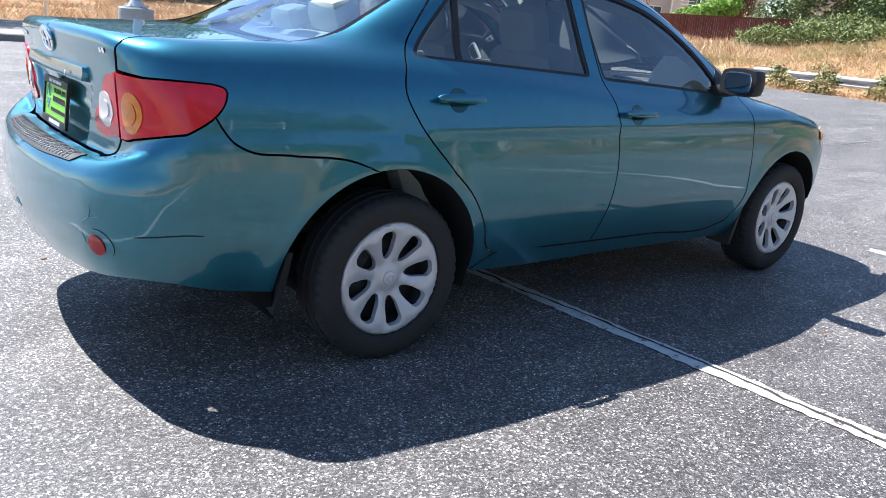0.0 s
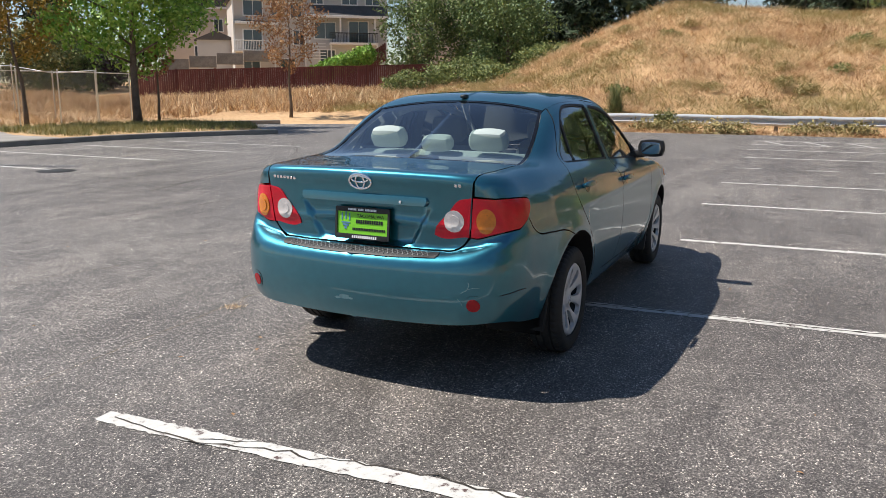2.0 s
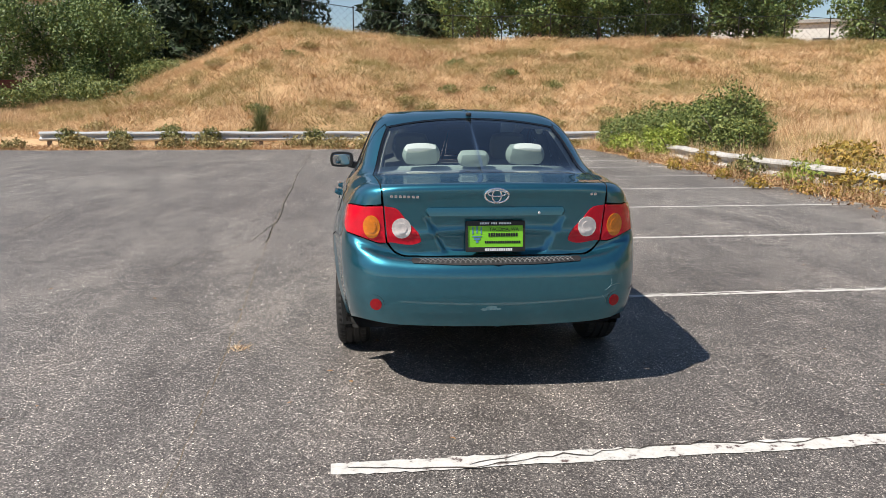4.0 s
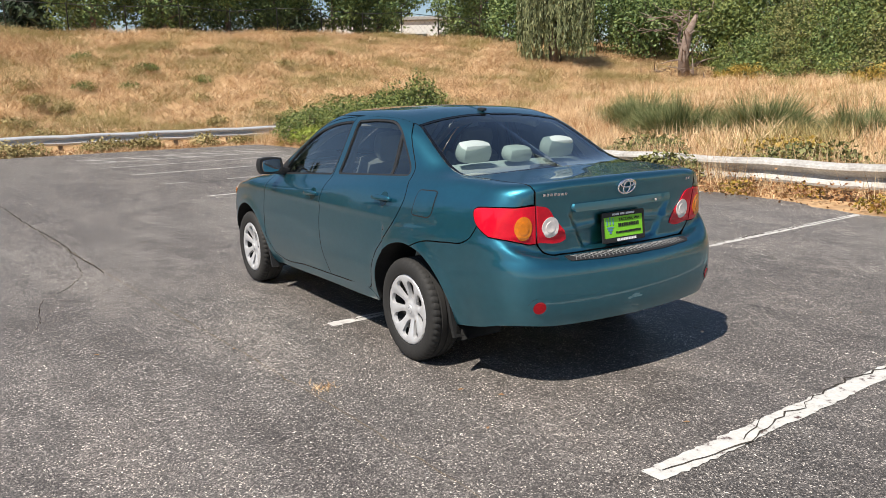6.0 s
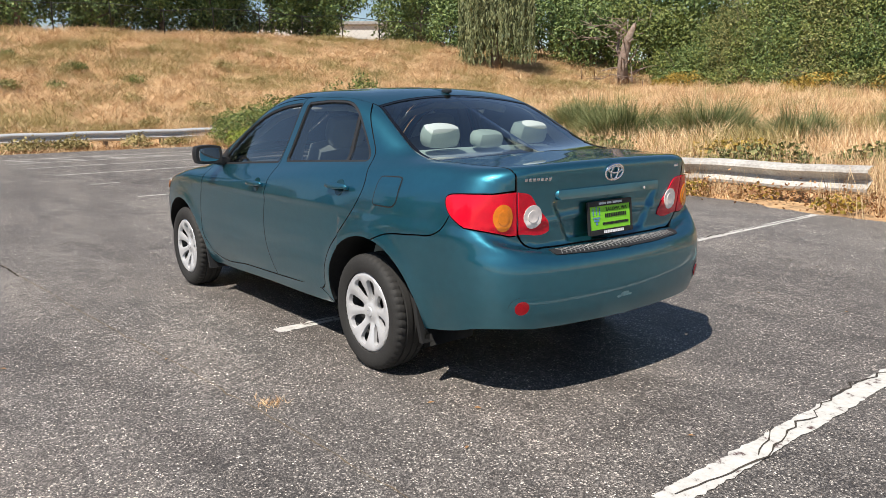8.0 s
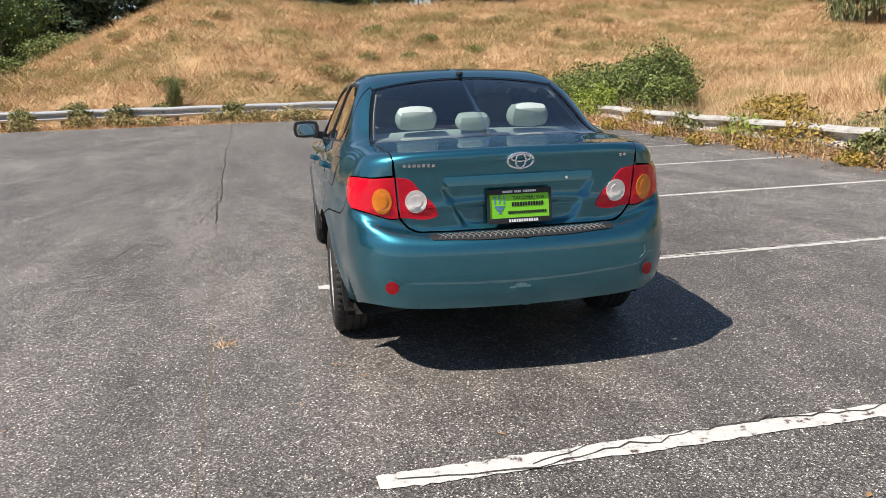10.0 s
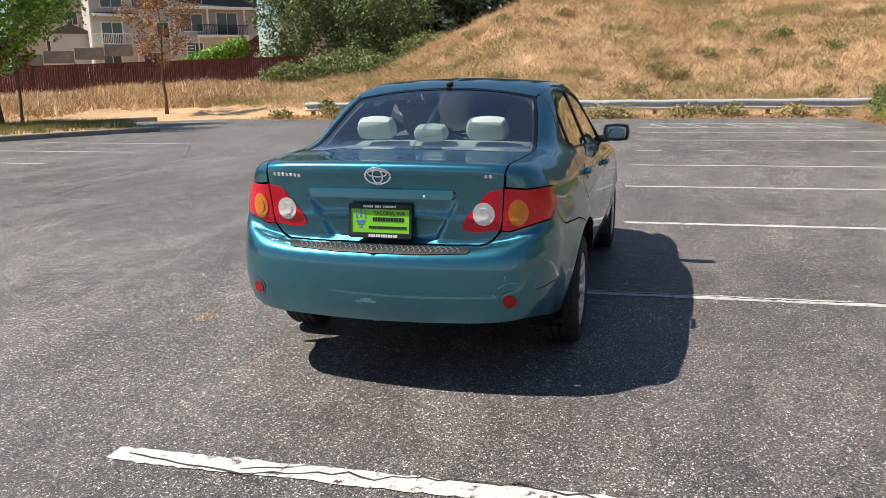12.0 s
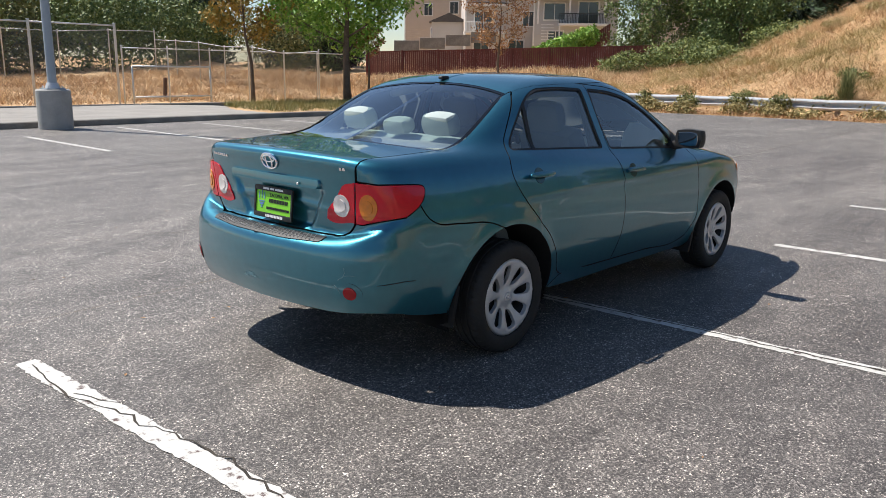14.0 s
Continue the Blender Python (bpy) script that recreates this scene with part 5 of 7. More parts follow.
liner = cut("headliner", closed(TOP([(0.36, 0.0), (0.36, 0.3), (0.34, 0.52)]), TOP([(0.5, 0.55), (0.9, 0.56), (1.3, 0.55), (1.48, 0.53)]), TOP([(1.52, 0.3), (1.52, 0.0)])), (0, 0, -1), HEADLINER, gap=0, step=0.06, lift=-0.03, flange=0, mode="both")
part("headliner", liner, car)
for side in (1, -1):
    part("door_trim", rounded("door_trim", (0.95, 0.05, 0.63), TRIM, 0.12), car, m=pose(1.58, side * 0.735, 0.64, -3 * side, 1.4, 0))
    part("door_trim", rounded("door_trim", (0.58, 0.05, 0.66), TRIM, 0.12), car, m=pose(0.76, side * 0.735, 0.665, -3 * side, 1.4, 0))
    part("door_trim", rounded("door_trim", (0.40, 0.05, 0.22), TRIM, 0.12), car, m=pose(0.30, side * 0.72, 0.915, -3 * side, 1.4, 0))
    b_pillar = tube([(1.07, side * 0.70, 0.95), (1.01, side * 0.635, 1.20), (0.99, side * 0.575, 1.32)], [0.045, 0.036, 0.030], 10)
    part("pillar_trim", mesh_of("pillar_trim", *b_pillar, TRIMDARK, True), car)
    belt = tube([(1.12, side * 0.69, 0.86), (1.02, side * 0.63, 1.24)], 0.012, 6)
    part("seat_belt", mesh_of("seat_belt", *belt, TRIMDARK, True), car)
    inner_c = cut("rear_pillar_trim", closed(SIDE([(0.16, 1.10), (0.34, 1.33), (0.36, 1.385)]), TOP([(0.30, 0.52), (0.15, 0.545), (-0.1, 0.585), (-0.26, 0.60)]), SIDE([(-0.20, 1.10), (0.0, 1.08)])), OBLIQUE, HEADLINER, gap=0, step=0.05, lift=-0.035, flange=0, mode="left" if side > 0 else "right")
    part("rear_pillar_trim", inner_c, car)
    a_in = tube([(2.20, side * 0.645, 0.985), (1.85, side * 0.585, 1.135), (1.55, side * 0.53, 1.275), (1.2, side * 0.52, 1.335), (0.7, side * 0.52, 1.34), (0.45, side * 0.49, 1.31)], 0.024, 8)
    part("roof_rail_trim", mesh_of("roof_rail_trim", *a_in, HEADLINER, True), car)
    sq = part("front_seat", None, car, "grey cloth front seat", pose(1.22, side * 0.36, 0.0))
    part("seat_cushion", rounded("seat_cushion", (0.52, 0.50, 0.20), SEATDARK, 0.35), sq, m=pose(0.22, 0, 0.50, 0, -8, 0))
    part("seat_back", rounded("seat_back", (0.17, 0.49, 0.66), SEATDARK, 0.38, pull=lambda q: Vector((q.x, q.y * (1 - 0.18 * max(0, q.z) * 2), q.z))), sq, m=pose(-0.10, 0, 0.83, 0, -20, 0))
    part("head_rest", rounded("head_rest", (0.11, 0.27, 0.21), SEATDARK, 0.6), sq, m=pose(-0.245, 0, 1.185, 0, -14, 0))
    for dy in (-0.07, 0.07):
        part("head_rest_post", mesh_of("head_rest_post", *tube([(-0.19, dy, 1.05), (-0.235, dy, 1.16)], 0.006, 6), CHROME, True), sq)
bench = part("rear_seat", None, car, "light grey cloth rear bench")
part("seat_cushion", rounded("seat_cushion", (0.52, 1.32, 0.20), SEAT, 0.25), bench, m=pose(0.55, 0, 0.48, 0, -6, 0))
part("seat_back", rounded("seat_back", (0.18, 1.28, 0.66), SEAT, 0.25), bench, m=pose(0.20, 0, 0.79, 0, -24, 0))
for y, w, h, z in ((0.335, 0.235, 0.130, 1.180), (0.01, 0.20, 0.095, 1.152), (-0.315, 0.245, 0.130, 1.178)):
    part("head_rest", rounded("head_rest", (0.12, w, h), SEAT, 0.64, pull=lambda q: Vector((q.x, q.y * (1 - 0.6 * q.z), q.z))), bench, "pale grey rear head rest", pose(0.03, y, z, 0, -16, 0))
dash = part("dashboard", rounded("dashboard", (0.62, 1.40, 0.30), TRIMDARK, 0.35, pull=lambda q: Vector((q.x, q.y, q.z - 0.10 * max(0, q.x)))), car, "dark grey dashboard with vents", pose(2.14, 0, 0.815))
part("centre_console", rounded("centre_console", (0.30, 0.34, 0.34), TRIM, 0.2), car, m=pose(1.90, 0, 0.80, 0, 25, 0))
for y in (0.13, -0.13, 0.62, -0.62):
    vent = part("air_vent", rounded("air_vent", (0.02, 0.13, 0.075), SILVER, 0.3), dash, m=pose(-0.315, y, 0.055))
    part("vent_grille", rounded("vent_grille", (0.012, 0.105, 0.052), DARK, 0.2), vent, m=pose(-0.008, 0, 0))
wheel_m = pose(1.70, 0.36, 0.87, 0, 62, 0)
sw = part("steering_wheel", tubes_mesh("steering_wheel", [([(0.185 * math.cos(a * math.pi / 18), 0.185 * math.sin(a * math.pi / 18), 0) for a in range(37)], 0.015), ([(-0.18, 0, 0), (0.18, 0, 0)], 0.018), ([(0, 0, 0), (0.17, 0, 0)], 0.02)], TRIMDARK, 8), car, "dark steering wheel", wheel_m)
part("wheel_boss", rounded("wheel_boss", (0.15, 0.15, 0.05), TRIM, 0.5), sw)
part("inner_mirror", rounded("inner_mirror", (0.025, 0.235, 0.062), TRIMDARK, 0.4), car, "interior mirror on the windscreen", pose(1.62, 0.0, 1.318))
part("inner_mirror_stem", mesh_of("inner_mirror_stem", *tube([(1.63, 0, 1.33), (1.66, 0, 1.372)], 0.010, 6), TRIMDARK, True), car)
# sheet added to stand in for an unidentified bright shape behind the glass
fold = rounded("paper_sheet", (0.004, 0.30, 0.20), SHEETWHITE, 0.05, pull=lambda q: Vector((q.x + 0.25 * q.y * q.y, q.y * (1.0 - 2.2 * max(0.0, q.z)), q.z)))
paper = thing("paper_sheet", car.matrix_basis @ pose(1.90, -0.56, 1.035, 0, 32, 18), "white folded sheet standing in for a bright shape at the dashboard end", "paper", data=fold)

OLIVEGREEN = material("dusty_olive_leaves", (0.085, 0.10, 0.03), rough=0.7, color2=(0.27, 0.26, 0.09), scale=0.8, fine=5, per_island=0.7)
LEAFYGREEN = material("yellow_green_bramble", (0.14, 0.20, 0.02), rough=0.6, color2=(0.36, 0.40, 0.07), scale=0.9, fine=5, per_island=0.7)


# ---- plants: many small leaves and blades ----
def quick_mesh(name, verts, sides, mat, smooth=False):
    """A mesh of equal faces from arrays; each face has its own vertices."""
    verts = np.asarray(verts, np.float32)
    n = len(verts)
    me = bpy.data.meshes.new(name)
    me.vertices.add(n)
    me.vertices.foreach_set("co", verts.ravel())
    me.loops.add(n)
    me.loops.foreach_set("vertex_index", np.arange(n, dtype=np.int32))
    me.polygons.add(n // sides)
    me.polygons.foreach_set("loop_start", np.arange(0, n, sides, dtype=np.int32))
    me.polygons.foreach_set("loop_total", np.full(n // sides, sides, np.int32))
    me.materials.append(mat)
    me.update(calc_edges=True)
    return me


def leaf_verts(centres, out, size, r, flat_amount=0.5, stretch=1.5):
    """A diamond leaf at each centre, facing roughly outwards."""
    n = len(centres)
    nor = out * flat_amount + r.normal(0, 1, (n, 3)) * (1 - flat_amount * 0.5)
    nor[:, 2] += 0.25
    nor /= np.linalg.norm(nor, axis=1, keepdims=True)
    a = np.cross(nor, r.normal(0, 1, (n, 3)))
    a /= np.maximum(np.linalg.norm(a, axis=1, keepdims=True), 1e-6)
    b = np.cross(nor, a)
    s = (size * r.uniform(0.6, 1.35, n))[:, None]
    dip = nor * s * 0.22
    return np.stack([centres - a * s * stretch * 0.5, centres + b * s * 0.42 - dip, centres + a * s * stretch * 0.5, centres - b * s * 0.42 - dip], 1).reshape(-1, 3)


def blob_leaves(blobs, count, size, seed, shell=0.62, flat_amount=0.5, lumps=0.25):
    """Leaves over lumpy ellipsoids (x, y, z, rx, ry, rz): most near the surface, with gaps."""
    r = np.random.RandomState(seed)
    B = np.array(blobs, float)
    wts = (B[:, 3] * B[:, 5] + B[:, 4] * B[:, 5] + B[:, 3] * B[:, 4])
    which = r.choice(len(B), count, p=wts / wts.sum())
    d = r.normal(0, 1, (count, 3))
    d /= np.linalg.norm(d, axis=1, keepdims=True)
    ph = B[which, 0] * 1.7 + B[which, 1] * 0.9
    lump = 1 + lumps * np.sin(5 * d[:, 0] + ph) * np.sin(4 * d[:, 1] + 1.3 * ph) + 0.6 * lumps * np.sin(9 * d[:, 2] + 7 * d[:, 0] + ph) * np.sin(8 * d[:, 1] - ph)
    rad = (shell + (1 - shell) * r.uniform(0, 1, count) ** 0.6) * lump
    c = B[which, :3] + d * rad[:, None] * B[which, 3:]
    return leaf_verts(c, d, size, r, flat_amount)


def tuft_verts(x, y, height, width, blades, r, spread=0.12, lean=0.35, z=None):
    """Grass blades, three corners each, in tufts at the given points."""
    n = len(x)
    base = np.repeat(np.stack([x, y, (land(x, y) if z is None else z) - 0.03], 1), blades, 0)
    hh = np.repeat(height, blades) * r.uniform(0.5, 1.15, n * blades)
    a = r.uniform(0, 2 * np.pi, n * blades)
    base[:, :2] += r.normal(0, spread, (n * blades, 2))
    side = np.stack([np.cos(a), np.sin(a), 0 * a], 1) * (width * r.uniform(0.5, 1.2, n * blades))[:, None]
    tip = base + np.stack([r.normal(0, lean, n * blades) * hh, r.normal(0, lean, n * blades) * hh, hh], 1)
    return np.stack([base - side, base + side, tip], 1).reshape(-1, 3)


def scatter(n, x0, x1, y0, y1, r):
    return r.uniform(x0, x1, n), r.uniform(y0, y1, n)


def patchy(x, y, s=0.23, o=0.0):
    return np.sin(x * s * 2.1 + 1.7 * np.sin(y * s + o)) * np.sin(y * s * 1.7 + 1.3 * np.sin(x * s * 0.8 + o)) + 0.5 * np.sin(x * s * 5 + o) * np.sin(y * s * 4.3)


def stuff(name, me, label, category):
    return tagged(new(name, me), label, category, kind="stuff")


r = np.random.RandomState(11)
# the hill
x, y = scatter(41000, 28.6, 50, -42, 27, r)
keep = (patchy(x, y, 0.5) > -1.0) & (land(x, y) > 0.15) & ~((y > 15) & (x < 31 + (y - 15) * 0.3))
x, y = x[keep], y[keep]
green = patchy(x, y, 0.33, 2.0) + 0.5 * patchy(x, y, 1.3, 1.0) + r.normal(0, 0.35, len(x)) > 0.25
hill = tuft_verts(x[~green], y[~green], 0.20 + 0.30 * r.uniform(0, 1, (~green).sum()) ** 2, 0.0115, 14, r, 0.34, 1.3)
stuff("dry_grass", quick_mesh("dry_grass", hill, 3, STRAW), "bleached straw-coloured grass over the hillside", "grass")
weeds = tuft_verts(x[green], y[green], 0.22 + 0.2 * r.uniform(0, 1, green.sum()), 0.0115, 14, r, 0.34, 1.2)
stuff("weeds", quick_mesh("weeds", weeds, 3, OLIVE), "half-dry olive weeds in patches on the hillside", "weeds")
# the southern field
x, y = scatter(26000, -8, 30, -40, -4.7, r)
near = np.exp((y + 4.7) / 16)
keep = r.uniform(0, 1, len(x)) < 0.25 + 0.75 * near
x, y = x[keep], y[keep]
far = np.clip((-4.7 - y) / 20, 0, 1)
h = 0.30 + 0.28 * r.uniform(0, 1, len(x))
green = (patchy(x, y, 0.4, 5.0) > 0.55)
field = tuft_verts(x[~green], y[~green], h[~green], 0.0085, 14, r, 0.17, 0.5)
stuff("dry_grass", quick_mesh("dry_grass", field, 3, STRAW), "tall bleached grass beyond the low rail", "grass")
field2 = tuft_verts(x[green], y[green], h[green] * 0.9, 0.010, 14, r, 0.18, 0.5)
stuff("weeds", quick_mesh("weeds", field2, 3, OLIVE), "olive weeds among tall dry grass", "weeds")
# verge at the east edge, and the northern field
x, y = scatter(1700, 26.4, 28.6, -6, 18, r)
g1 = tuft_verts(x, y, 0.07 + 0.17 * r.uniform(0, 1, len(x)) ** 2, 0.014, 10, r, 0.16, 0.7)
stuff("dry_grass", quick_mesh("dry_grass", g1, 3, STRAW), "dry grass along the rail at the far edge", "grass")
x, y = scatter(6500, 3, 52, 30, 46, r)
keep = (y - 30) > -0.35 * (x - 22) * 0
far_n = tuft_verts(x, y, 0.18 + 0.3 * r.uniform(0, 1, len(x)) * (0.4 + 0.6 * (patchy(x, y, 0.3) > 0)), 0.02, 11, r, 0.35, 0.8)
stuff("dry_grass", quick_mesh("dry_grass", far_n, 3, STRAW), "tall dry grass in the field behind the wire fence", "grass")
x, y = scatter(5200, 26, 52, 17, 40, r)
keep = (y > 21) & (x + 0.72 * y > 51.5) & (x + 0.68 * y < 66.5)
x, y = x[keep], y[keep]
g2 = tuft_verts(x, y, 0.3 + 0.35 * r.uniform(0, 1, len(x)), 0.03, 11, r, 0.3, 0.6)
stuff("dry_grass", quick_mesh("dry_grass", g2, 3, STRAW), "dry grass at the foot of the board fence", "grass")
# tall straw by the low rail and the fence post
x, y = np.concatenate([r.normal(1.2, 0.6, 420), r.uniform(-2, 20, 520), r.uniform(-0.6, 1.9, 260)]), np.concatenate([r.normal(-3.95, 0.28, 420), r.normal(-4.85, 0.25, 520), r.normal(-3.75, 0.22, 260)])
g3 = tuft_verts(x, y, 0.35 + 0.45 * r.uniform(0, 1, len(x)), 0.006, 11, r, 0.07, 0.25)
stuff("dry_grass", quick_mesh("dry_grass", g3, 3, STRAW), "tall straw around the fence post and low rail", "grass")
# straw hiding most of the low rail
x = r.uniform(4.4, 22, 900)
y = np.interp(x, [3, 6, 9.5, 14, 19, 24], [-4.25, -4.35, -4.45, -4.6, -4.95, -5.5]) + 0.17 + r.normal(0, 0.09, 900)
g4 = tuft_verts(x, y, (0.30 + 0.35 * r.uniform(0, 1, 900)) * (0.75 + 0.35 * np.sin(x * 1.9) * np.sin(x * 0.7)), 0.006, 12, r, 0.08, 0.35)
stuff("dry_grass", quick_mesh("dry_grass", g4, 3, STRAW), "straw growing in front of the low rail", "grass")
# withered creepers spilling over the kerb-side edge of the car park
x, y = r.uniform(1.0, 25, 900), 0
y = -3.25 - 0.045 * np.clip(x, 0, 22) - 0.35 + r.normal(0, 0.22, 900)
mat_verts = leaf_verts(np.stack([x, y, 0.05 + np.abs(r.normal(0, 0.09, 900))], 1).repeat(7, 0) + r.normal(0, 0.09, (6300, 3)) * (1, 1, 0.5), np.tile((0, 0, 1.0), (6300, 1)), 0.036, r, 0.6)
stuff("withered_creeper", quick_mesh("withered_creeper", mat_verts, 4, LEAFRUST), "withered brown creepers along the car park edge", "weeds")
kx = r.uniform(1, 25, 240)
green_mat = blob_leaves([(a, -3.7 - 0.045 * min(a, 22) + r.normal(0, 0.25), 0.10, 0.35, 0.22, 0.12) for a in kx[:22]], 4600, 0.042, 5, 0.3)
stuff("creeper", quick_mesh("creeper", green_mat, 4, LEAFYELLOW), "yellow-green brambles creeping over the low rail", "weeds")
# verge weeds at the foot of the far rail
lx, ly = r.uniform(26.4, 28.2, 5200), r.uniform(-5, 17, 5200)
litter = leaf_verts(np.stack([lx, ly, land(lx, ly) + np.abs(r.normal(0, 0.06, 5200))], 1), np.tile((0, 0, 1.0), (5200, 1)), 0.055, r, 0.6)
stuff("withered_creeper", quick_mesh("withered_creeper", litter, 4, LEAFRUST), "withered creeper leaves at the foot of the guard rail", "weeds")
vb = [(27.0 + r.normal(0, 0.25), yy + r.normal(0, 0.5), 0.15, 0.35, 0.6, 0.22 + 0.2 * r.uniform()) for yy in np.arange(-4, 16.5, 1.1)]
stuff("verge_weeds", quick_mesh("verge_weeds", blob_leaves(vb, 9000, 0.075, 6, 0.3), 4, OLIVE), "ragged weeds growing through the guard rail", "weeds")
vb = [(28.2 + r.normal(0, 0.3), yy, 0.45, 0.3, 0.45, 0.34) for yy in (15.2, 13.0, 11.2, 9.8, 8.4, 5.8)]
stuff("verge_weeds", quick_mesh("verge_weeds", blob_leaves(vb, 3600, 0.07, 8, 0.3), 4, OLIVEGREEN), "green bramble shoots over the guard rail", "weeds")
# scattered green tufts on the hill
for k in range(34):
    hx, hy = r.uniform(29, 42), r.uniform(-14, 17)
    zz = float(land(hx, hy))
    me = quick_mesh("hill_shrub", blob_leaves([(0, 0, 0.15, 0.45, 0.6, 0.28), (0.3, 0.4, 0.1, 0.35, 0.4, 0.2)], 700, 0.06, 100 + k, 0.2), 4, LEAF if k % 4 == 0 else OLIVE)
    thing("hill_shrub", pose(hx, hy, zz, 0, 0, 40 * k), "small green shrub on the dry hillside", "shrub", "hillside shrubs", data=me)


def upright_shrub(name, px, py, height, width, count, seed, mat, label, group=""):
    """A shrub of many fine rising stems."""
    rr = np.random.RandomState(seed)
    n = count
    a, d = rr.uniform(0, 2 * np.pi, n), np.sqrt(rr.uniform(0, 1, n)) * width / 2
    bx, by = d * np.cos(a), d * np.sin(a)
    hh = height * (1 - 0.5 * (d / (width / 2)) ** 2) * rr.uniform(0.5, 1.15, n) * (0.78 + 0.4 * np.sin(3 * a + seed) * np.sin(9 * d / width + 2 * seed + a))
    base = np.stack([bx * 0.8, by * 0.8, hh * rr.uniform(0, 0.55, n)], 1)
    tip = np.stack([bx * 1.15 + rr.normal(0, 0.11, n) * height, by * 1.15 + rr.normal(0, 0.11, n) * height, base[:, 2] + hh * 0.5], 1)
    b2 = rr.uniform(0, 2 * np.pi, n)
    side = np.stack([np.cos(b2), np.sin(b2), 0 * b2], 1) * 0.0045 * max(1, height)
    me = quick_mesh(name, np.stack([base - side, base + side, tip], 1).reshape(-1, 3), 3, mat)
    return thing(name, pose(px, py, float(land(px, py)) - 0.03), label, "shrub", group, data=me)


for k, (px, py, hh, ww) in enumerate(((11.2, -9.8, 1.25, 2.6), (13.2, -10.8, 1.1, 2.2), (9.0, -10.2, 1.2, 2.4), (7.2, -11.0, 1.1, 2.2), (15.5, -12.5, 1.0, 2.0), (5.2, -12.6, 1.2, 2.0))):
    upright_shrub("broom_shrub", px, py, hh, ww, 9000, 60 + k, BROOM, "green broom shrub with fine upright stems", "broom shrubs in the field")
for k, (px, py, hh, ww) in enumerate(((30.2, 8.1, 1.9, 0.5), (29.2, 11.4, 1.1, 0.5), (18.0, -6.6, 2.2, 1.6))):
    upright_shrub("broom_shrub", px, py, hh, ww, 1300 if k < 2 else 3000, 80 + k, BROOM, "lone green broom shrub in dry grass", "lone broom shrubs")


def leafy(name, blobs, count, size, seed, mat, label, category="shrub", shell=0.5, group=""):
    x0, y0 = blobs[0][0], blobs[0][1]
    z0 = float(land(x0, y0)) - 0.05
    local = [(b[0] - x0, b[1] - y0, b[2] - z0, *b[3:]) for b in blobs]
    me = quick_mesh(name, blob_leaves(local, count, size, seed, shell), 4, mat)
    if name not in ("bramble_bush", "thicket_tree", "bramble_thicket"):
        return thing(name, pose(x0, y0, z0), label, category, group, data=me)
    ob = thing(name, pose(x0, y0, z0), label, category, group)
    part("foliage", me, ob)
    rr = np.random.RandomState(seed + 7)
    canes = []
    for b in local:
        for _ in range(7):
            tip = Vector((b[0] + rr.normal(0, 0.45) * b[3], b[1] + rr.normal(0, 0.45) * b[4], b[2] + rr.uniform(0.2, 0.8) * b[5]))
            foot = Vector((b[0] + rr.normal(0, 0.25) * b[3], b[1] + rr.normal(0, 0.25) * b[4], 0.0))
            canes.append(([foot, foot.lerp(tip, 0.6) + Vector((0, 0, 0.15 * b[5])), tip], [0.03, 0.02, 0.008]))
    part("undergrowth", tubes_mesh("undergrowth", canes, BARK, 5), ob)
    return ob


leafy("bramble_bush", [(21.5, -6.2, 0.75, 2.2, 1.3, 0.95), (24.0, -5.7, 0.6, 1.7, 1.2, 0.8), (19.2, -6.3, 0.85, 1.5, 1.2, 1.0), (17.6, -6.2, 1.0, 1.0, 0.9, 1.1), (16.6, -5.9, 0.6, 0.8, 0.7, 0.7)], 44000, 0.055, 21, LEAF, "dense dark green bramble thicket at the rail corner")
leafy("bramble_bush", [(19.8, -5.0, 0.45, 1.1, 0.5, 0.5), (18.6, -4.95, 0.5, 0.6, 0.45, 0.55), (22.5, -4.9, 0.35, 1.4, 0.4, 0.35)], 8000, 0.052, 22, LEAFYGREEN, "bright green bramble shoots in front of the thicket")
rb = np.random.RandomState(9)
line_pts = curve([(29, -37), (22, -34.5), (15, -31), (8, -27.5), (1, -24), (-7, -21)], 2.3)
for k, (px, py) in enumerate(line_pts):
    zz = float(land(px, py))
    hgt = 2.2 + 1.5 * rb.uniform()
    blobs = [(px, py, zz + hgt * 0.4, 2.3, 1.8, hgt * 0.6), (px + rb.normal(0, 0.8), py - 2.2, zz + hgt * 0.95, 2.0, 1.7, hgt * 0.7), (px - rb.normal(0, 0.8), py + 1.6, zz + 0.3, 1.5, 1.3, 0.8),
             (px + rb.normal(0, 1.0), py - 3.6, zz + hgt * 1.45, 1.6, 1.5, hgt * 0.55)]
    leafy("bramble_thicket", blobs, 13500, 0.092, 200 + k, (LEAF, LEAFMID, LEAF, OLIVEGREEN)[k % 4], "tall bramble and hawthorn thicket behind the field", group="thicket behind the field", shell=0.45)
for k, (px, py) in enumerate(((37.5, -36.5), (34.5, -39.5), (41, -34), (32, -41), (44.5, -31.5), (39, -40))):
    zz = float(land(px, py))
    leafy("bramble_thicket", [(px, py, zz + 1.6, 2.6, 2.2, 2.2), (px + 1.0, py - 1.0, zz + 3.6, 2.2, 2.0, 2.0), (px - 1.2, py - 0.6, zz + 3.0, 2.0, 1.8, 1.7)], 6500, 0.15, 750 + k, (LEAFMID, LEAF)[k % 2], "tall bramble and hawthorn thicket behind the field", group="thicket behind the field", shell=0.45)
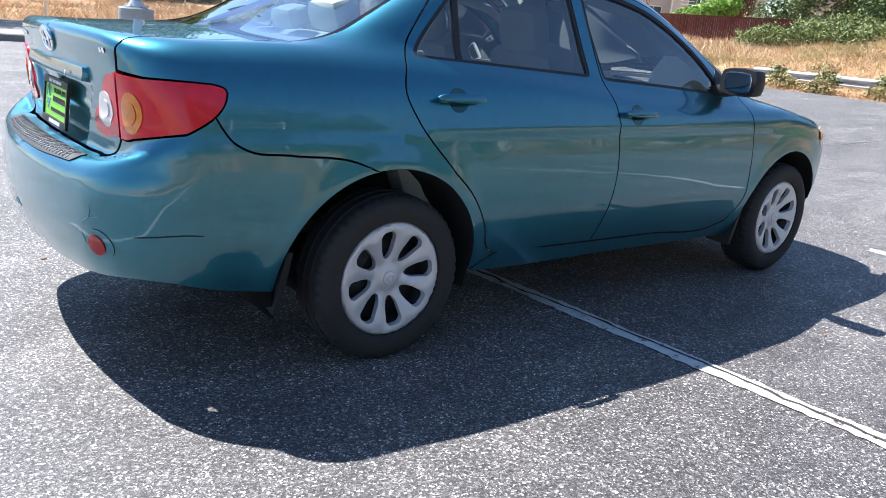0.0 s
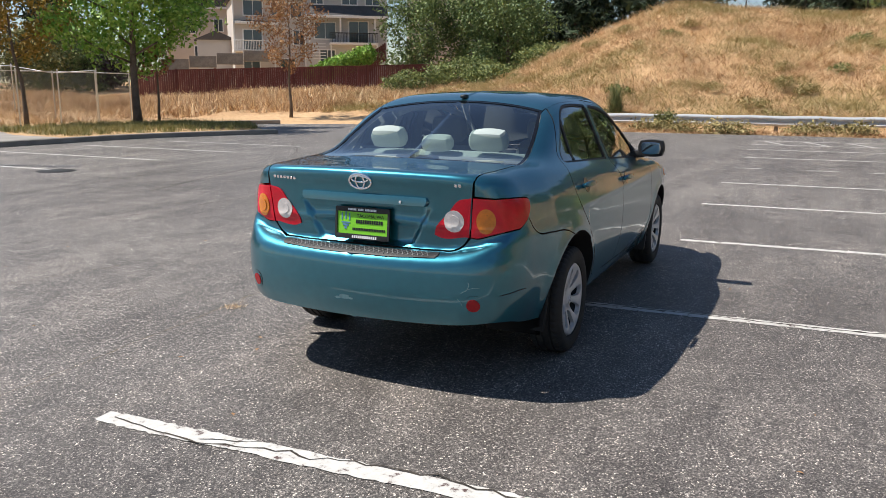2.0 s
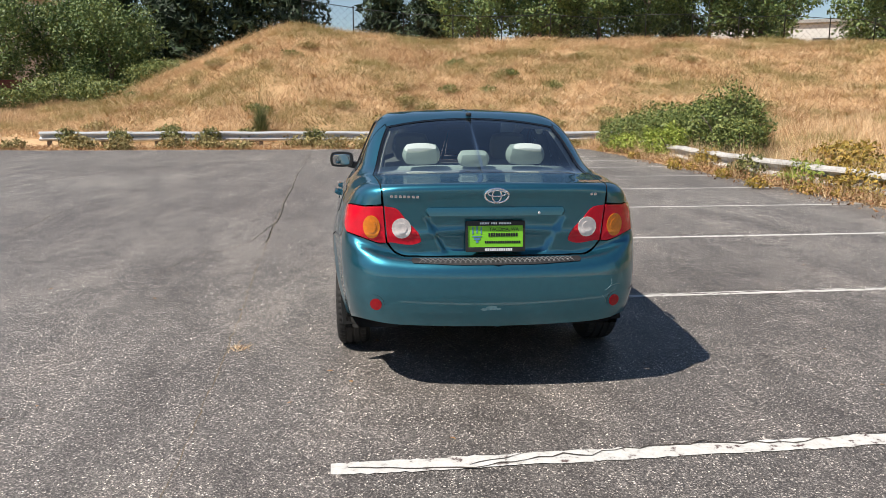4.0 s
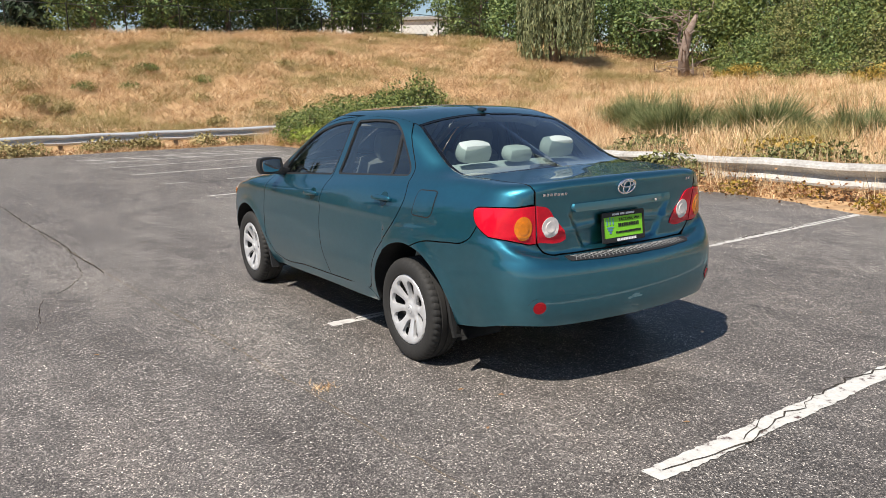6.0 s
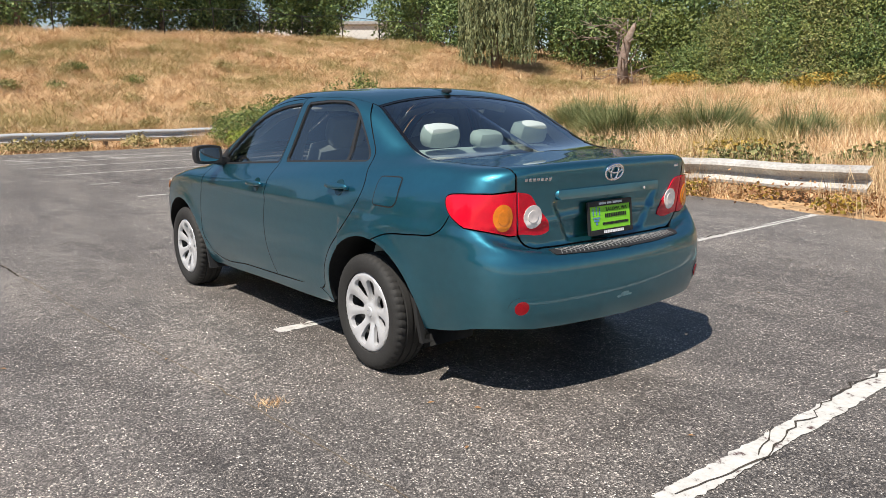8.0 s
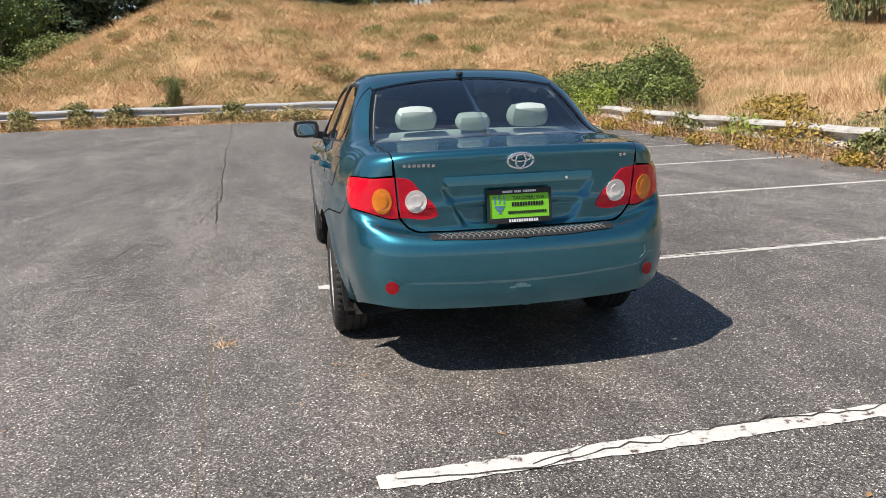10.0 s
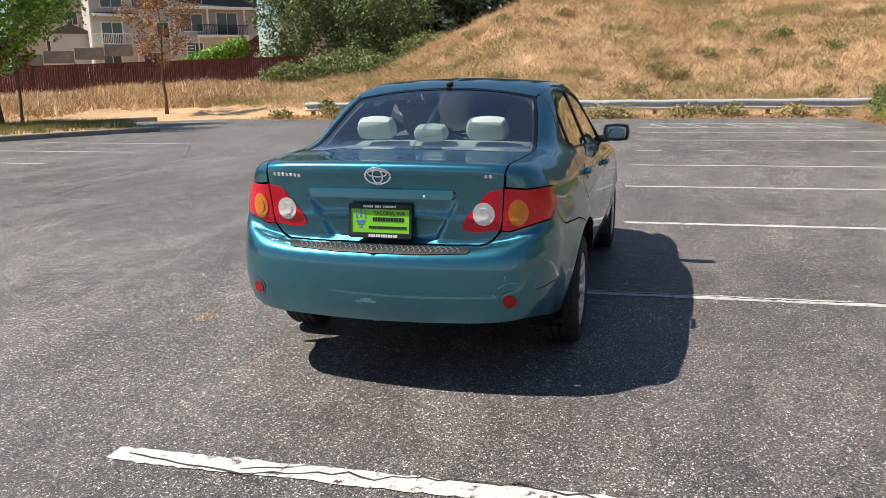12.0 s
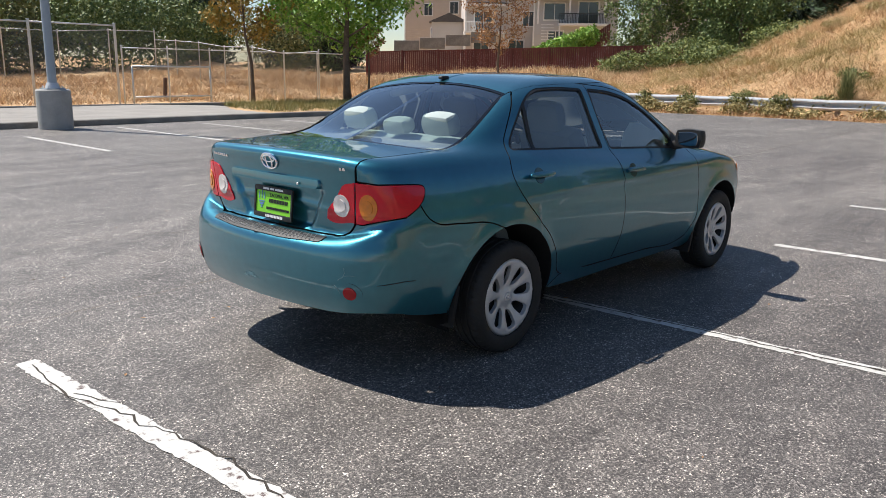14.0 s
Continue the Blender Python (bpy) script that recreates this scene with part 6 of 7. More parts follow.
for k in range(10):
    px, py = line_pts[int(rb.uniform(0, len(line_pts) - 1))] + rb.normal(0, 0.8, 2) + (0, 2.2)
    zz = float(land(px, py))
    leafy("low_bramble", [(px, py, zz + 0.35, 1.4, 0.9, 0.55), (px + 1.0, py + 0.3, zz + 0.25, 0.9, 0.7, 0.4)], 2600, 0.085, 260 + k, OLIVEGREEN if k % 2 else LEAFYELLOW, "low bramble patch at the thicket's foot", group="low brambles in the field")
for k, (px, py) in enumerate(((6.6, -4.15), (8.8, -4.3), (10.6, -4.35), (12.8, -4.4), (15.2, -4.5))):
    leafy("low_bramble", [(px, py, 0.25, 0.7, 0.22, 0.30), (px + 0.6, py - 0.05, 0.18, 0.5, 0.2, 0.22)], 1900, 0.05, 700 + k, (OLIVEGREEN, LEAFYELLOW, LEAFYGREEN)[k % 3], "low bramble growing over the low rail", group="low brambles in the field")
for k, (px, py) in enumerate(((6.0, -6.6), (3.5, -7.4), (8.5, -6.0), (12.5, -6.4), (1.0, -6.2), (4.8, -5.4), (10.4, -5.3), (-1.5, -7.0))):
    zz = float(land(px, py))
    leafy("low_bramble", [(px, py, zz + 0.22, 0.8, 0.5, 0.32), (px + 0.7, py + 0.2, zz + 0.15, 0.6, 0.4, 0.25)], 1900, 0.06, 280 + k, OLIVEGREEN if k % 3 else LEAFYELLOW, "low bramble patch among dry grass", group="low brambles in the field")
for k, (px, py) in enumerate(((26, -43), (19, -40), (12, -37), (5, -33), (-2, -29), (-9, -26))):
    zz = float(land(px, py))
    leafy("thicket_tree", [(px, py, zz + 4.0, 3.4, 2.8, 3.0), (px + 1.8, py + 0.8, zz + 2.6, 2.6, 2.2, 2.2), (px - 1.7, py - 0.4, zz + 6.2, 2.8, 2.2, 2.6), (px + 1.2, py - 1.0, zz + 7.8, 2.6, 2.2, 2.4)], 8000, 0.17, 230 + k, LEAFMID, "leafy hedgerow tree behind the thicket", "tree", group="hedgerow trees")
leafy("bramble_slope", [(46.5, 21.5, 2.6, 3.2, 2.6, 1.0), (44, 18.5, 2.4, 2.6, 2.4, 0.8), (48, 16, 3.6, 3.0, 2.5, 0.9), (43.5, 24, 1.9, 2.2, 2.0, 0.8)], 24000, 0.095, 31, LEAF, "grey-green bramble bank at the end of the board fence")
leafy("ivy_bank", [(51.0, 36.4, 2.7, 1.0, 1.1, 0.6), (51.6, 35.4, 3.0, 1.0, 1.2, 0.8), (52.3, 34.4, 3.4, 1.0, 1.2, 0.9), (52.9, 33.5, 3.8, 1.0, 1.0, 0.9), (53.3, 32.9, 4.1, 0.9, 0.8, 0.8)], 9000, 0.15, 32, LEAFBRIGHT, "bright green ivy bank below the houses")


# ---- trees ----
def tree(name, px, py, height, trunk_r, crown_from, crown_r, leaves, size, seed, mat, label, lean=(0, 0), shell=0.35, group="", bark=None, limbs=9):
    """A tapered trunk with limbs, and a crown of leaf clumps round the limb ends."""
    rr = np.random.RandomState(seed)
    z0 = float(land(px, py)) if py < 22 or px > 26 else 0.08
    ob = thing(name, pose(px, py, z0 - 0.02), label, "tree", group)
    top = Vector((lean[0] * height, lean[1] * height, height * 0.93))
    trunk_path = [top * t + Vector((rr.normal(0, 0.03), rr.normal(0, 0.03), 0)) * (t > 0) for t in (0, 0.12, 0.3, 0.5, 0.7, 0.85, 1.0)]
    lines = [(trunk_path, [trunk_r * q for q in (1.35, 1.0, 0.85, 0.65, 0.4, 0.25, 0.1)])]
    blobs = [(top.x, top.y, top.z, crown_r * 0.45, crown_r * 0.45, crown_r * 0.5)]
    for k in range(limbs):
        t = crown_from / height + (0.92 - crown_from / height) * (k + 0.3) / limbs
        a = 2.4 * k + rr.uniform(0, 0.8)
        start = top * t
        reach = crown_r * (0.55 + 0.5 * math.sin(math.pi * min(1, (t * height - crown_from) / (height - crown_from) * 0.85 + 0.12))) * rr.uniform(0.75, 1.15)
        end = start + Vector((math.cos(a) * reach, math.sin(a) * reach, reach * 0.55))
        lines.append(([start, start.lerp(end, 0.5) + Vector((0, 0, -0.05 * reach)), end], [trunk_r * 0.4 * (1.1 - t), trunk_r * 0.22, trunk_r * 0.08]))
        for q in (0.55, 0.95):
            c = start.lerp(end, q)
            s = crown_r * rr.uniform(0.26, 0.42)
            blobs.append((c.x, c.y, c.z, s, s, s * 0.85))
    part("trunk", tubes_mesh("trunk", lines, bark or BARK, 8), ob)
    part("crown", quick_mesh("crown", blob_leaves(blobs, leaves, size, seed + 1, shell, 0.35, 0.35), 4, mat), ob)
    return ob


def conifer(name, px, py, height, base_r, leaves, seed, label, group=""):
    """A fir: a straight trunk and drooping tiers of needled branches with gaps."""
    rr = np.random.RandomState(seed)
    z0 = float(land(px, py))
    ob = thing(name, pose(px, py, z0 - 0.05), label, "tree", group)
    lines = [([Vector((0, 0, 0)), Vector((0, 0, height * 0.5)), Vector((0, 0, height))], [base_r * 0.09, base_r * 0.05, 0.02])]
    n = leaves
    lev = rr.uniform(0.06, 1, n) ** 0.85
    tiers = np.round(lev * 22) / 22 + rr.normal(0, 0.008, n)
    ang = np.round(rr.uniform(0, 2 * np.pi, n) / 0.5) * 0.5 + tiers * 37 + rr.normal(0, 0.13, n)
    rad = rr.uniform(0.08, 1, n) ** 0.7 * base_r * (1.03 - tiers) * (0.75 + 0.35 * np.sin(ang * 3 + tiers * 40))
    c = np.stack([rad * np.cos(ang), rad * np.sin(ang), tiers * height - rad * 0.28 + rr.normal(0, 0.12, n)], 1)
    out = np.stack([np.cos(ang), np.sin(ang), 0.5 + 0 * ang], 1)
    part("trunk", tubes_mesh("trunk", lines, BARK, 7), ob)
    part("crown", quick_mesh("crown", leaf_verts(c, out, 0.21, rr, 0.6, 3.2), 4, LEAFDARK), ob)
    return ob


tree("maple_tree", 19.6, 23.5, 7.2, 0.14, 2.0, 2.75, 19000, 0.115, 301, LEAFBRIGHT, "young bright green maple on the grassy kerb island", shell=0.3, limbs=14)
tree("young_tree", 17.2, 26.4, 5.6, 0.075, 2.5, 1.7, 5200, 0.11, 302, LEAFYELLOW, "thin young tree with brown drying leaves", lean=(-0.06, 0.03), limbs=10)
tree("young_tree", 30.0, 24.0, 6.2, 0.07, 2.2, 1.35, 3400, 0.085, 303, LEAFRUST, "slender young tree with withered orange leaves", limbs=12)
tree("young_tree", 21.4, 24.2, 3.3, 0.055, 2.0, 0.6, 500, 0.10, 304, LEAFRUST, "small sapling with withered leaves", limbs=6)
tree("street_tree", 3.0, 27.6, 6.0, 0.10, 2.2, 2.3, 6000, 0.13, 305, LEAFYELLOW, "yellow-green tree by the wire fence", limbs=12)
# trees behind the hill crest
spots = [(52, -4, 6.5, LEAFMID), (51, -8, 7.0, LEAFMID), (50.5, -12, 6.5, LEAFMID), (52, -16, 7.5, LEAFMID), (51, -20, 6.5, LEAFMID), (50.5, -23.5, 6.0, LEAFMID), (52, -34, 7.5, LEAFMID), (49, -38, 7.0, LEAFMID),
         (45, -42, 7.5, LEAFMID), (39, -43, 8.0, LEAFMID), (33, -44, 7.5, LEAFMID)]
for k, (px, py, hh, mm) in enumerate(spots):
    tree("hilltop_tree", px, py, hh, 0.16, 0.4, 3.1, 9500, 0.155, 320 + k, mm, "dense green broadleaf tree on the hilltop", shell=0.3, group="hilltop trees", limbs=14)
for k, (px, py, hh, rr_) in enumerate(((66, 2, 13, 3.6), (62, -1.5, 11, 3.2), (70, -14, 12, 4), (68, -24, 13, 4), (66, -44, 13, 4), (60, -50, 12, 4), (52, -52, 13, 4))):
    conifer("fir_tree", px, py, hh, rr_, 9500, 340 + k, "tall dark fir behind the hilltop", "hilltop firs")
for k, (px, py, hh, rr_) in enumerate(((60, 13, 15, 4.6), (57, 17, 14, 4.4), (64, 18, 17, 5), (58, 22, 13, 4.2), (66, 10, 16, 4.6), (63, 25, 15, 4.6), (69, 21, 17, 5))):
    conifer("fir_tree", px, py, hh, rr_, 11000, 360 + k, "broad dark fir at the end of the hill", "dark firs by the houses")
for k, (px, py, hh) in enumerate(((60, -6, 9), (61, -12, 9.5), (60, -18, 9), (62, -30, 9), (58, -38, 9.5), (54, -44, 9.5), (46, -50, 10), (38, -51, 10), (30, -52, 10), (22, -50, 9.5))):
    tree("hilltop_tree", px, py, hh, 0.18, 0.6, 4.0, 6500, 0.22, 470 + k, LEAFMID, "dense green broadleaf tree on the hilltop", shell=0.3, group="hilltop trees", limbs=13)
for k, (px, py, hh) in enumerate(((53, 27.5, 7.0), (55, 23.5, 7.5), (51.5, 20.5, 5.5))):
    tree("garden_tree", px, py, hh, 0.18, 0.5, 3.3, 14000, 0.135, 380 + k, LEAFMID, "rounded grey-green garden tree behind the board fence", shell=0.35, group="garden trees", limbs=14)
for k, (px, py, hh, mm) in enumerate(((14, 72, 8, LEAFMID), (21, 74, 9, LEAFMID), (28, 71, 8, LEAFMID), (6, 70, 8.5, LEAFMID), (34, 76, 8, LEAFMID), (-2, 72, 9, LEAFMID), (10, 82, 11, LEAFMID), (18, 84, 11, LEAFMID), (25, 83, 11, LEAFMID), (32, 84, 10, LEAFMID), (39, 82, 10, LEAFMID), (2, 81, 11, LEAFMID), (45, 78, 9, LEAFMID), (-8, 78, 10, LEAFMID))):
    tree("far_tree", px, py, hh, 0.2, 0.3, 4.8, 5000, 0.28, 400 + k, mm, "green tree beyond the wire fence", shell=0.35, group="trees beyond the field", limbs=13)
for k, (px, py, hh, rr_) in enumerate(((41, 68, 14, 4.2), (47, 60, 13, 3.8), (37, 62, 12, 3.6), (51, 66, 15, 4))):
    conifer("fir_tree", px, py, hh, rr_, 7500, 420 + k, "dark fir behind the field", "firs behind the field")
for k in range(13):
    px, py = -8 + 4.4 * k, 51 + 2.0 * math.sin(2.3 * k)
    zz, rr_ = float(land(px, py)), 1 + 0.25 * math.sin(1.9 * k)
    leafy("far_hedge", [(px, py, zz + 1.6, 3.0, 2.0, 2.2 * rr_), (px + 1.4, py + 1.2, zz + 3.2 * rr_, 2.2, 1.8, 1.8), (px - 1.5, py + 0.8, zz + 3.0, 1.9, 1.7, 1.8 * rr_)], 6500, 0.14, 640 + k, (LEAFMID, LEAF, OLIVEGREEN, LEAFMID)[k % 4], "dense unclipped hedge behind the wire fences", group="hedge behind the field")
for k, (px, py, hh) in enumerate(((16, 56, 9), (11, 58, 10), (4, 57, 9))):
    tree("far_tree", px, py, hh, 0.2, 0.3, 4.2, 6500, 0.24, 680 + k, OLIVEGREEN, "green tree beyond the wire fence", shell=0.35, group="trees beyond the field", limbs=13)
leafy("plum_bush", [(41.5, 55, 3.0, 2.4, 2.4, 2.0), (44, 52, 2.6, 2.0, 2.0, 1.5)], 4500, 0.2, 440, material("purple_leaves", (0.02, 0.012, 0.018), color2=(0.06, 0.035, 0.05), scale=1, per_island=0.6), "dark purple plum shrub behind the fence")


def willow(px, py, seed):
    rr = np.random.RandomState(seed)
    z0 = float(land(px, py))
    ob = thing("willow_tree", pose(px, py, z0 - 0.05), "weeping willow with long hanging strands", "tree")
    part("trunk", tubes_mesh("trunk", [([(0, 0, 0), (0.2, 0, 2.2), (0.1, 0.3, 4.6)], [0.4, 0.3, 0.15]), ([(0.2, 0, 2.4), (-1.4, 0.4, 5.0)], [0.2, 0.08]), ([(0.2, 0, 2.6), (1.6, -0.6, 5.0)], [0.2, 0.08])], BARK, 8), ob)
    vs = []
    heads = [(0, 0, 6.8, 1.5), (-1.3, 0.6, 5.6, 1.0), (1.5, -0.5, 5.9, 1.1), (0.4, 1.4, 5.0, 1.3), (-0.4, -1.3, 6.0, 1.4), (2.4, 0.8, 4.0, 0.9), (-2.4, -0.6, 4.2, 1.0)]
    for k in range(620):
        hx, hy, hz, hr = heads[rr.randint(len(heads))]
        a, d = rr.uniform(0, 2 * np.pi), hr * math.sqrt(rr.uniform(0.02, 1))
        bx, by = 0.78 * (hx + d * math.cos(a)), 0.78 * (hy + d * math.sin(a))
        top = hz + 1.0 - 0.5 * d * d / hr + rr.normal(0, 0.25)
        low = max(0.5, hz - 2.9 - rr.uniform(-0.4, 2.2) + 1.6 * rr.uniform(0.2, 1.0) * (d / hr) ** 2 + 0.5 * math.sin(3 * a + hx * 2))
        if top - low < 0.5:
            continue
        n = int((top - low) * 8)
        t = np.linspace(0, 1, max(n, 4))
        n = len(t)
        c = np.stack([bx + 0.12 * np.sin(3 * t + k) + rr.normal(0, 0.03, n), by + 0.12 * np.cos(2 * t + k) + rr.normal(0, 0.03, n), top + (low - top) * t], 1)
        s = np.stack([rr.normal(0, 0.032, n), rr.normal(0, 0.032, n), np.full(n, 0.0)], 1)
        tip = c + np.stack([rr.normal(0, 0.06, n), rr.normal(0, 0.06, n), np.full(n, -0.26)], 1)
        vs.append(np.stack([c - s, c + s, tip], 1).reshape(-1, 3))
    part("crown", quick_mesh("crown", np.vstack(vs), 3, WILLOW), ob)


willow(36.4, -28.3, 500)
snag = thing("dead_tree", pose(30.6, -33.6, float(land(30.6, -33.6)) - 0.05, 0, 0, 20), "bleached dead tree trunk with broken branches", "tree")
rs = np.random.RandomState(7)
limbs = [([(0, 0, 0), (0.05, 0.1, 1.2), (-0.25, 0.2, 2.6), (-0.7, 0.1, 3.6)], [0.42, 0.33, 0.28, 0.12]), ([(0.05, 0.1, 1.3), (0.5, -0.2, 2.2), (0.3, -0.4, 3.4)], [0.2, 0.12, 0.04])]
for k in range(26):
    s = Vector((rs.normal(0, 0.25), rs.normal(0, 0.25), rs.uniform(0.1, 3.4)))
    e = s + Vector((rs.normal(0, 1.0), rs.normal(0, 0.8), rs.normal(0.2, 0.5)))
    limbs.append(([s, s.lerp(e, 0.5) + Vector((0, 0, rs.normal(0, 0.15))), e], [0.06, 0.04, 0.012]))
twigs = []
for k in range(70):
    s = Vector((rs.normal(0.6, 1.2), rs.normal(0, 0.8), rs.uniform(0.0, 0.5) if k % 2 else rs.uniform(2.6, 4.0)))
    e = s + Vector((rs.normal(0.4, 0.9), rs.normal(0, 0.7), rs.uniform(-0.3, 0.8)))
    twigs.append(([s, s.lerp(e, 0.5) + Vector((0, 0, rs.normal(0, 0.15))), e], [0.03, 0.02, 0.006]))
part("trunk", tubes_mesh("trunk", limbs + twigs, DEADWOOD, 6), snag)

# ---- rails, fences, kerbs ----
def w_beam(name, path, z, mat, label, post_every=2.0, post_h=0.75, end_flare=False):
    """A two-wave steel guard rail on timber posts."""
    prof = [(-0.04, 0.155), (0.0, 0.145), (0.04, 0.115), (0.045, 0.085), (0.0, 0.045), (-0.03, 0.0), (0.0, -0.045), (0.045, -0.085), (0.04, -0.115), (0.0, -0.145), (-0.04, -0.155)]
    ring = prof + [(a - 0.006, b) for a, b in reversed(prof)]
    p = curve(path, 0.6)
    rail = thing(name, pose(float(p[0][0]), float(p[0][1]), 0), label, "guard rail", kind="")
    vs, fs, m = [], [], len(ring)
    for i, q in enumerate(p):
        d = p[min(i + 1, len(p) - 1)] - p[max(i - 1, 0)]
        d /= np.linalg.norm(d)
        nrm = np.array([-d[1], d[0]])
        sag = 0.012 * math.sin(i * 1.7)
        for a, b in ring:
            vs.append((q[0] - nrm[0] * a * 1.9 - p[0][0], q[1] - nrm[1] * a * 1.9 - p[0][1], z + b * 1.2 + sag))
    for i in range(len(p) - 1):
        for k in range(m):
            a, b = i * m + k, i * m + (k + 1) % m
            fs.append((a, b, b + m, a + m))
    fs += [tuple(range(m)), tuple((len(p) - 1) * m + k for k in reversed(range(m)))]
    bm = bmesh.new()
    bv = [bm.verts.new(v) for v in vs]
    for f in fs:
        bm.faces.new([bv[i] for i in f])
    part("beam", bm_mesh("beam", bm, mat), rail)
    post_mesh = box_mesh("post", (0.15, 0.15, post_h), WOODPOST, 0.012)
    length, nxt = 0.0, 0.3
    for a, b in zip(p, p[1:]):
        s = float(np.linalg.norm(b - a))
        while nxt <= length + s:
            q = a + (b - a) * (nxt - length) / s
            d = (b - a) / s
            ground_z = float(land(q[0], q[1]))
            part("post", post_mesh, rail, m=pose(q[0] - d[1] * 0.14 - p[0][0], q[1] + d[0] * 0.14 - p[0][1], max(ground_z, 0) + post_h / 2 - 0.12, 0, 0, math.degrees(math.atan2(d[1], d[0]))))
            nxt += post_every
        length += s
    return rail


w_beam("guard_rail", [(28.4, 16.2), (28.5, 8), (28.5, 0), (28.3, -6.8)], 0.42, GALV, "galvanised guard rail on timber posts at the lot edge", post_h=0.60)
w_beam("guard_rail", [(24.0, -5.4), (19, -4.85), (14, -4.45), (9.5, -4.33), (6.0, -4.28), (2.75, -4.22)], 0.31, WEATHERED, "low weathered white guard rail overgrown with brambles", post_h=0.42)


def chain_link(name, p, q, height, label, post_gap=3.0, cell=0.05, wire=0.0015, post_r=0.03, mat=None, post_mat=None, tops=None, top_rail=True):
    """A wire fence: round posts, a top rail and diamond mesh of crossing wires."""
    p, q = Vector(p), Vector(q)
    d = q - p
    length = d.length
    ob = thing(name, pose(p.x, p.y, 0, 0, 0, math.degrees(math.atan2(d.y, d.x))), label, "fence")
    n = max(1, round(length / post_gap))

    def gz(s):
        w = p + d * (s / length)
        return max(0.0, float(land(w.x, w.y))) if w.y < 20 or w.y > 29 else 0.08
    for k in range(n + 1):
        s = length * k / n
        h = height + 0.06
        vs, fs = tube([(0, 0, -0.1), (0, 0, h), (0, 0, h + 0.03)], [post_r, post_r, post_r * 1.15], 10)
        part("post", mesh_of("post", vs, fs, post_mat or GALV, True), ob, m=pose(s, 0, gz(s)))
    for k in range(n):
        s0, s1 = length * k / n, length * (k + 1) / n
        z0, z1 = gz(s0), gz(s1)
        if top_rail:
            part("top_rail", mesh_of("top_rail", *tube([(s0, 0, z0 + height), (s1, 0, z1 + height)], post_r * 0.6, 8), post_mat or GALV, True), ob)
        lines = []
        w, hgt = s1 - s0, height - 0.08
        c = -hgt
        while c < w:
            a0, b0 = max(c, 0), max(-c, 0)
            a1 = min(c + hgt, w)
            b1 = a1 - c
            if a1 > a0:
                lines.append(((s0 + a0, 0, z0 + (z1 - z0) * a0 / w + 0.05 + b0), (s0 + a1, 0, z0 + (z1 - z0) * a1 / w + 0.05 + b1)))
                lines.append(((s0 + w - a0, 0.003, z1 - (z1 - z0) * a0 / w + 0.05 + b0), (s0 + w - a1, 0.003, z1 - (z1 - z0) * a1 / w + 0.05 + b1)))
            c += cell * 1.414
        vs, fs = [], []
        for a, b in lines:
            i = len(vs)
            a, b = Vector(a), Vector(b)
            t = (b - a).normalized()
            n1 = Vector((t.z, 0, -t.x)) * wire
            n2 = Vector((0, wire, 0))
            vs += [a + n1, a - n1 + n2, a - n1 - n2, b + n1, b - n1 + n2, b - n1 - n2]
            fs += [(i, i + 1, i + 4, i + 3), (i + 1, i + 2, i + 5, i + 4), (i + 2, i, i + 3, i + 5)]
        part("wire_mesh", mesh_of("wire_mesh", vs, fs, mat or WIRE), ob)
    return ob


chain_link("wire_fence", (2.30, -4.27, 0), (-4.5, -4.5, 0), 2.10, "chain-link fence with grey steel posts in tall straw", 3.4, 0.045, 0.0022, 0.04)
chain_link("wire_fence", (23.3, 27.6, 0), (12.6, 27.8, 0), 2.0, "chain-link fence along the back of the car park", 1.9, 0.075, 0.0030, 0.028)
chain_link("wire_fence", (12.4, 27.8, 0), (-8, 28.2, 0), 2.75, "tall chain-link fence and gate frame", 2.8, 0.08, 0.0030, 0.045)
chain_link("wire_fence", (22.0, 28.1, 0), (24, 46, 0), 2.1, "chain-link fence running back through dry grass", 3.0, 0.10, 0.0035, 0.03)
chain_link("wire_fence", (24, 46, 0), (-6, 44, 0), 2.6, "chain-link fence across the field", 3.0, 0.11, 0.004, 0.035)
gate = thing("wire_gate", pose(12.8, 27.5, 0.08), "low steel gate frame with mesh", "gate")
for nm, a, b in (("upright", (0, 0, 0), (0, 0, 1.35)), ("upright", (3.2, 0, 0), (3.2, 0, 1.35)), ("bar", (0, 0, 1.35), (3.2, 0, 1.35)), ("bar", (0, 0, 0.25), (3.2, 0, 0.25))):
    part(nm, mesh_of(nm, *tube([a, b], 0.03, 8), GALV, True), gate)
chain_link("hill_fence", (46.2, 7.5, 0), (46.0, -41, 0), 1.55, "black wire fence along the hill crest", 3.1, 0.28, 0.005, 0.035, BLACKWIRE, BLACKWIRE)
stub = thing("bollard", pose(16.0, 31.0, float(land(16.0, 31.0)), 0, 4, 0), "short rusty steel bollard", "bollard", data=lathe("bollard", [(0, 0.9), (0.07, 0.89), (0.085, 0.86), (0.085, -0.1)], RUSTY, 16, axis="z"))


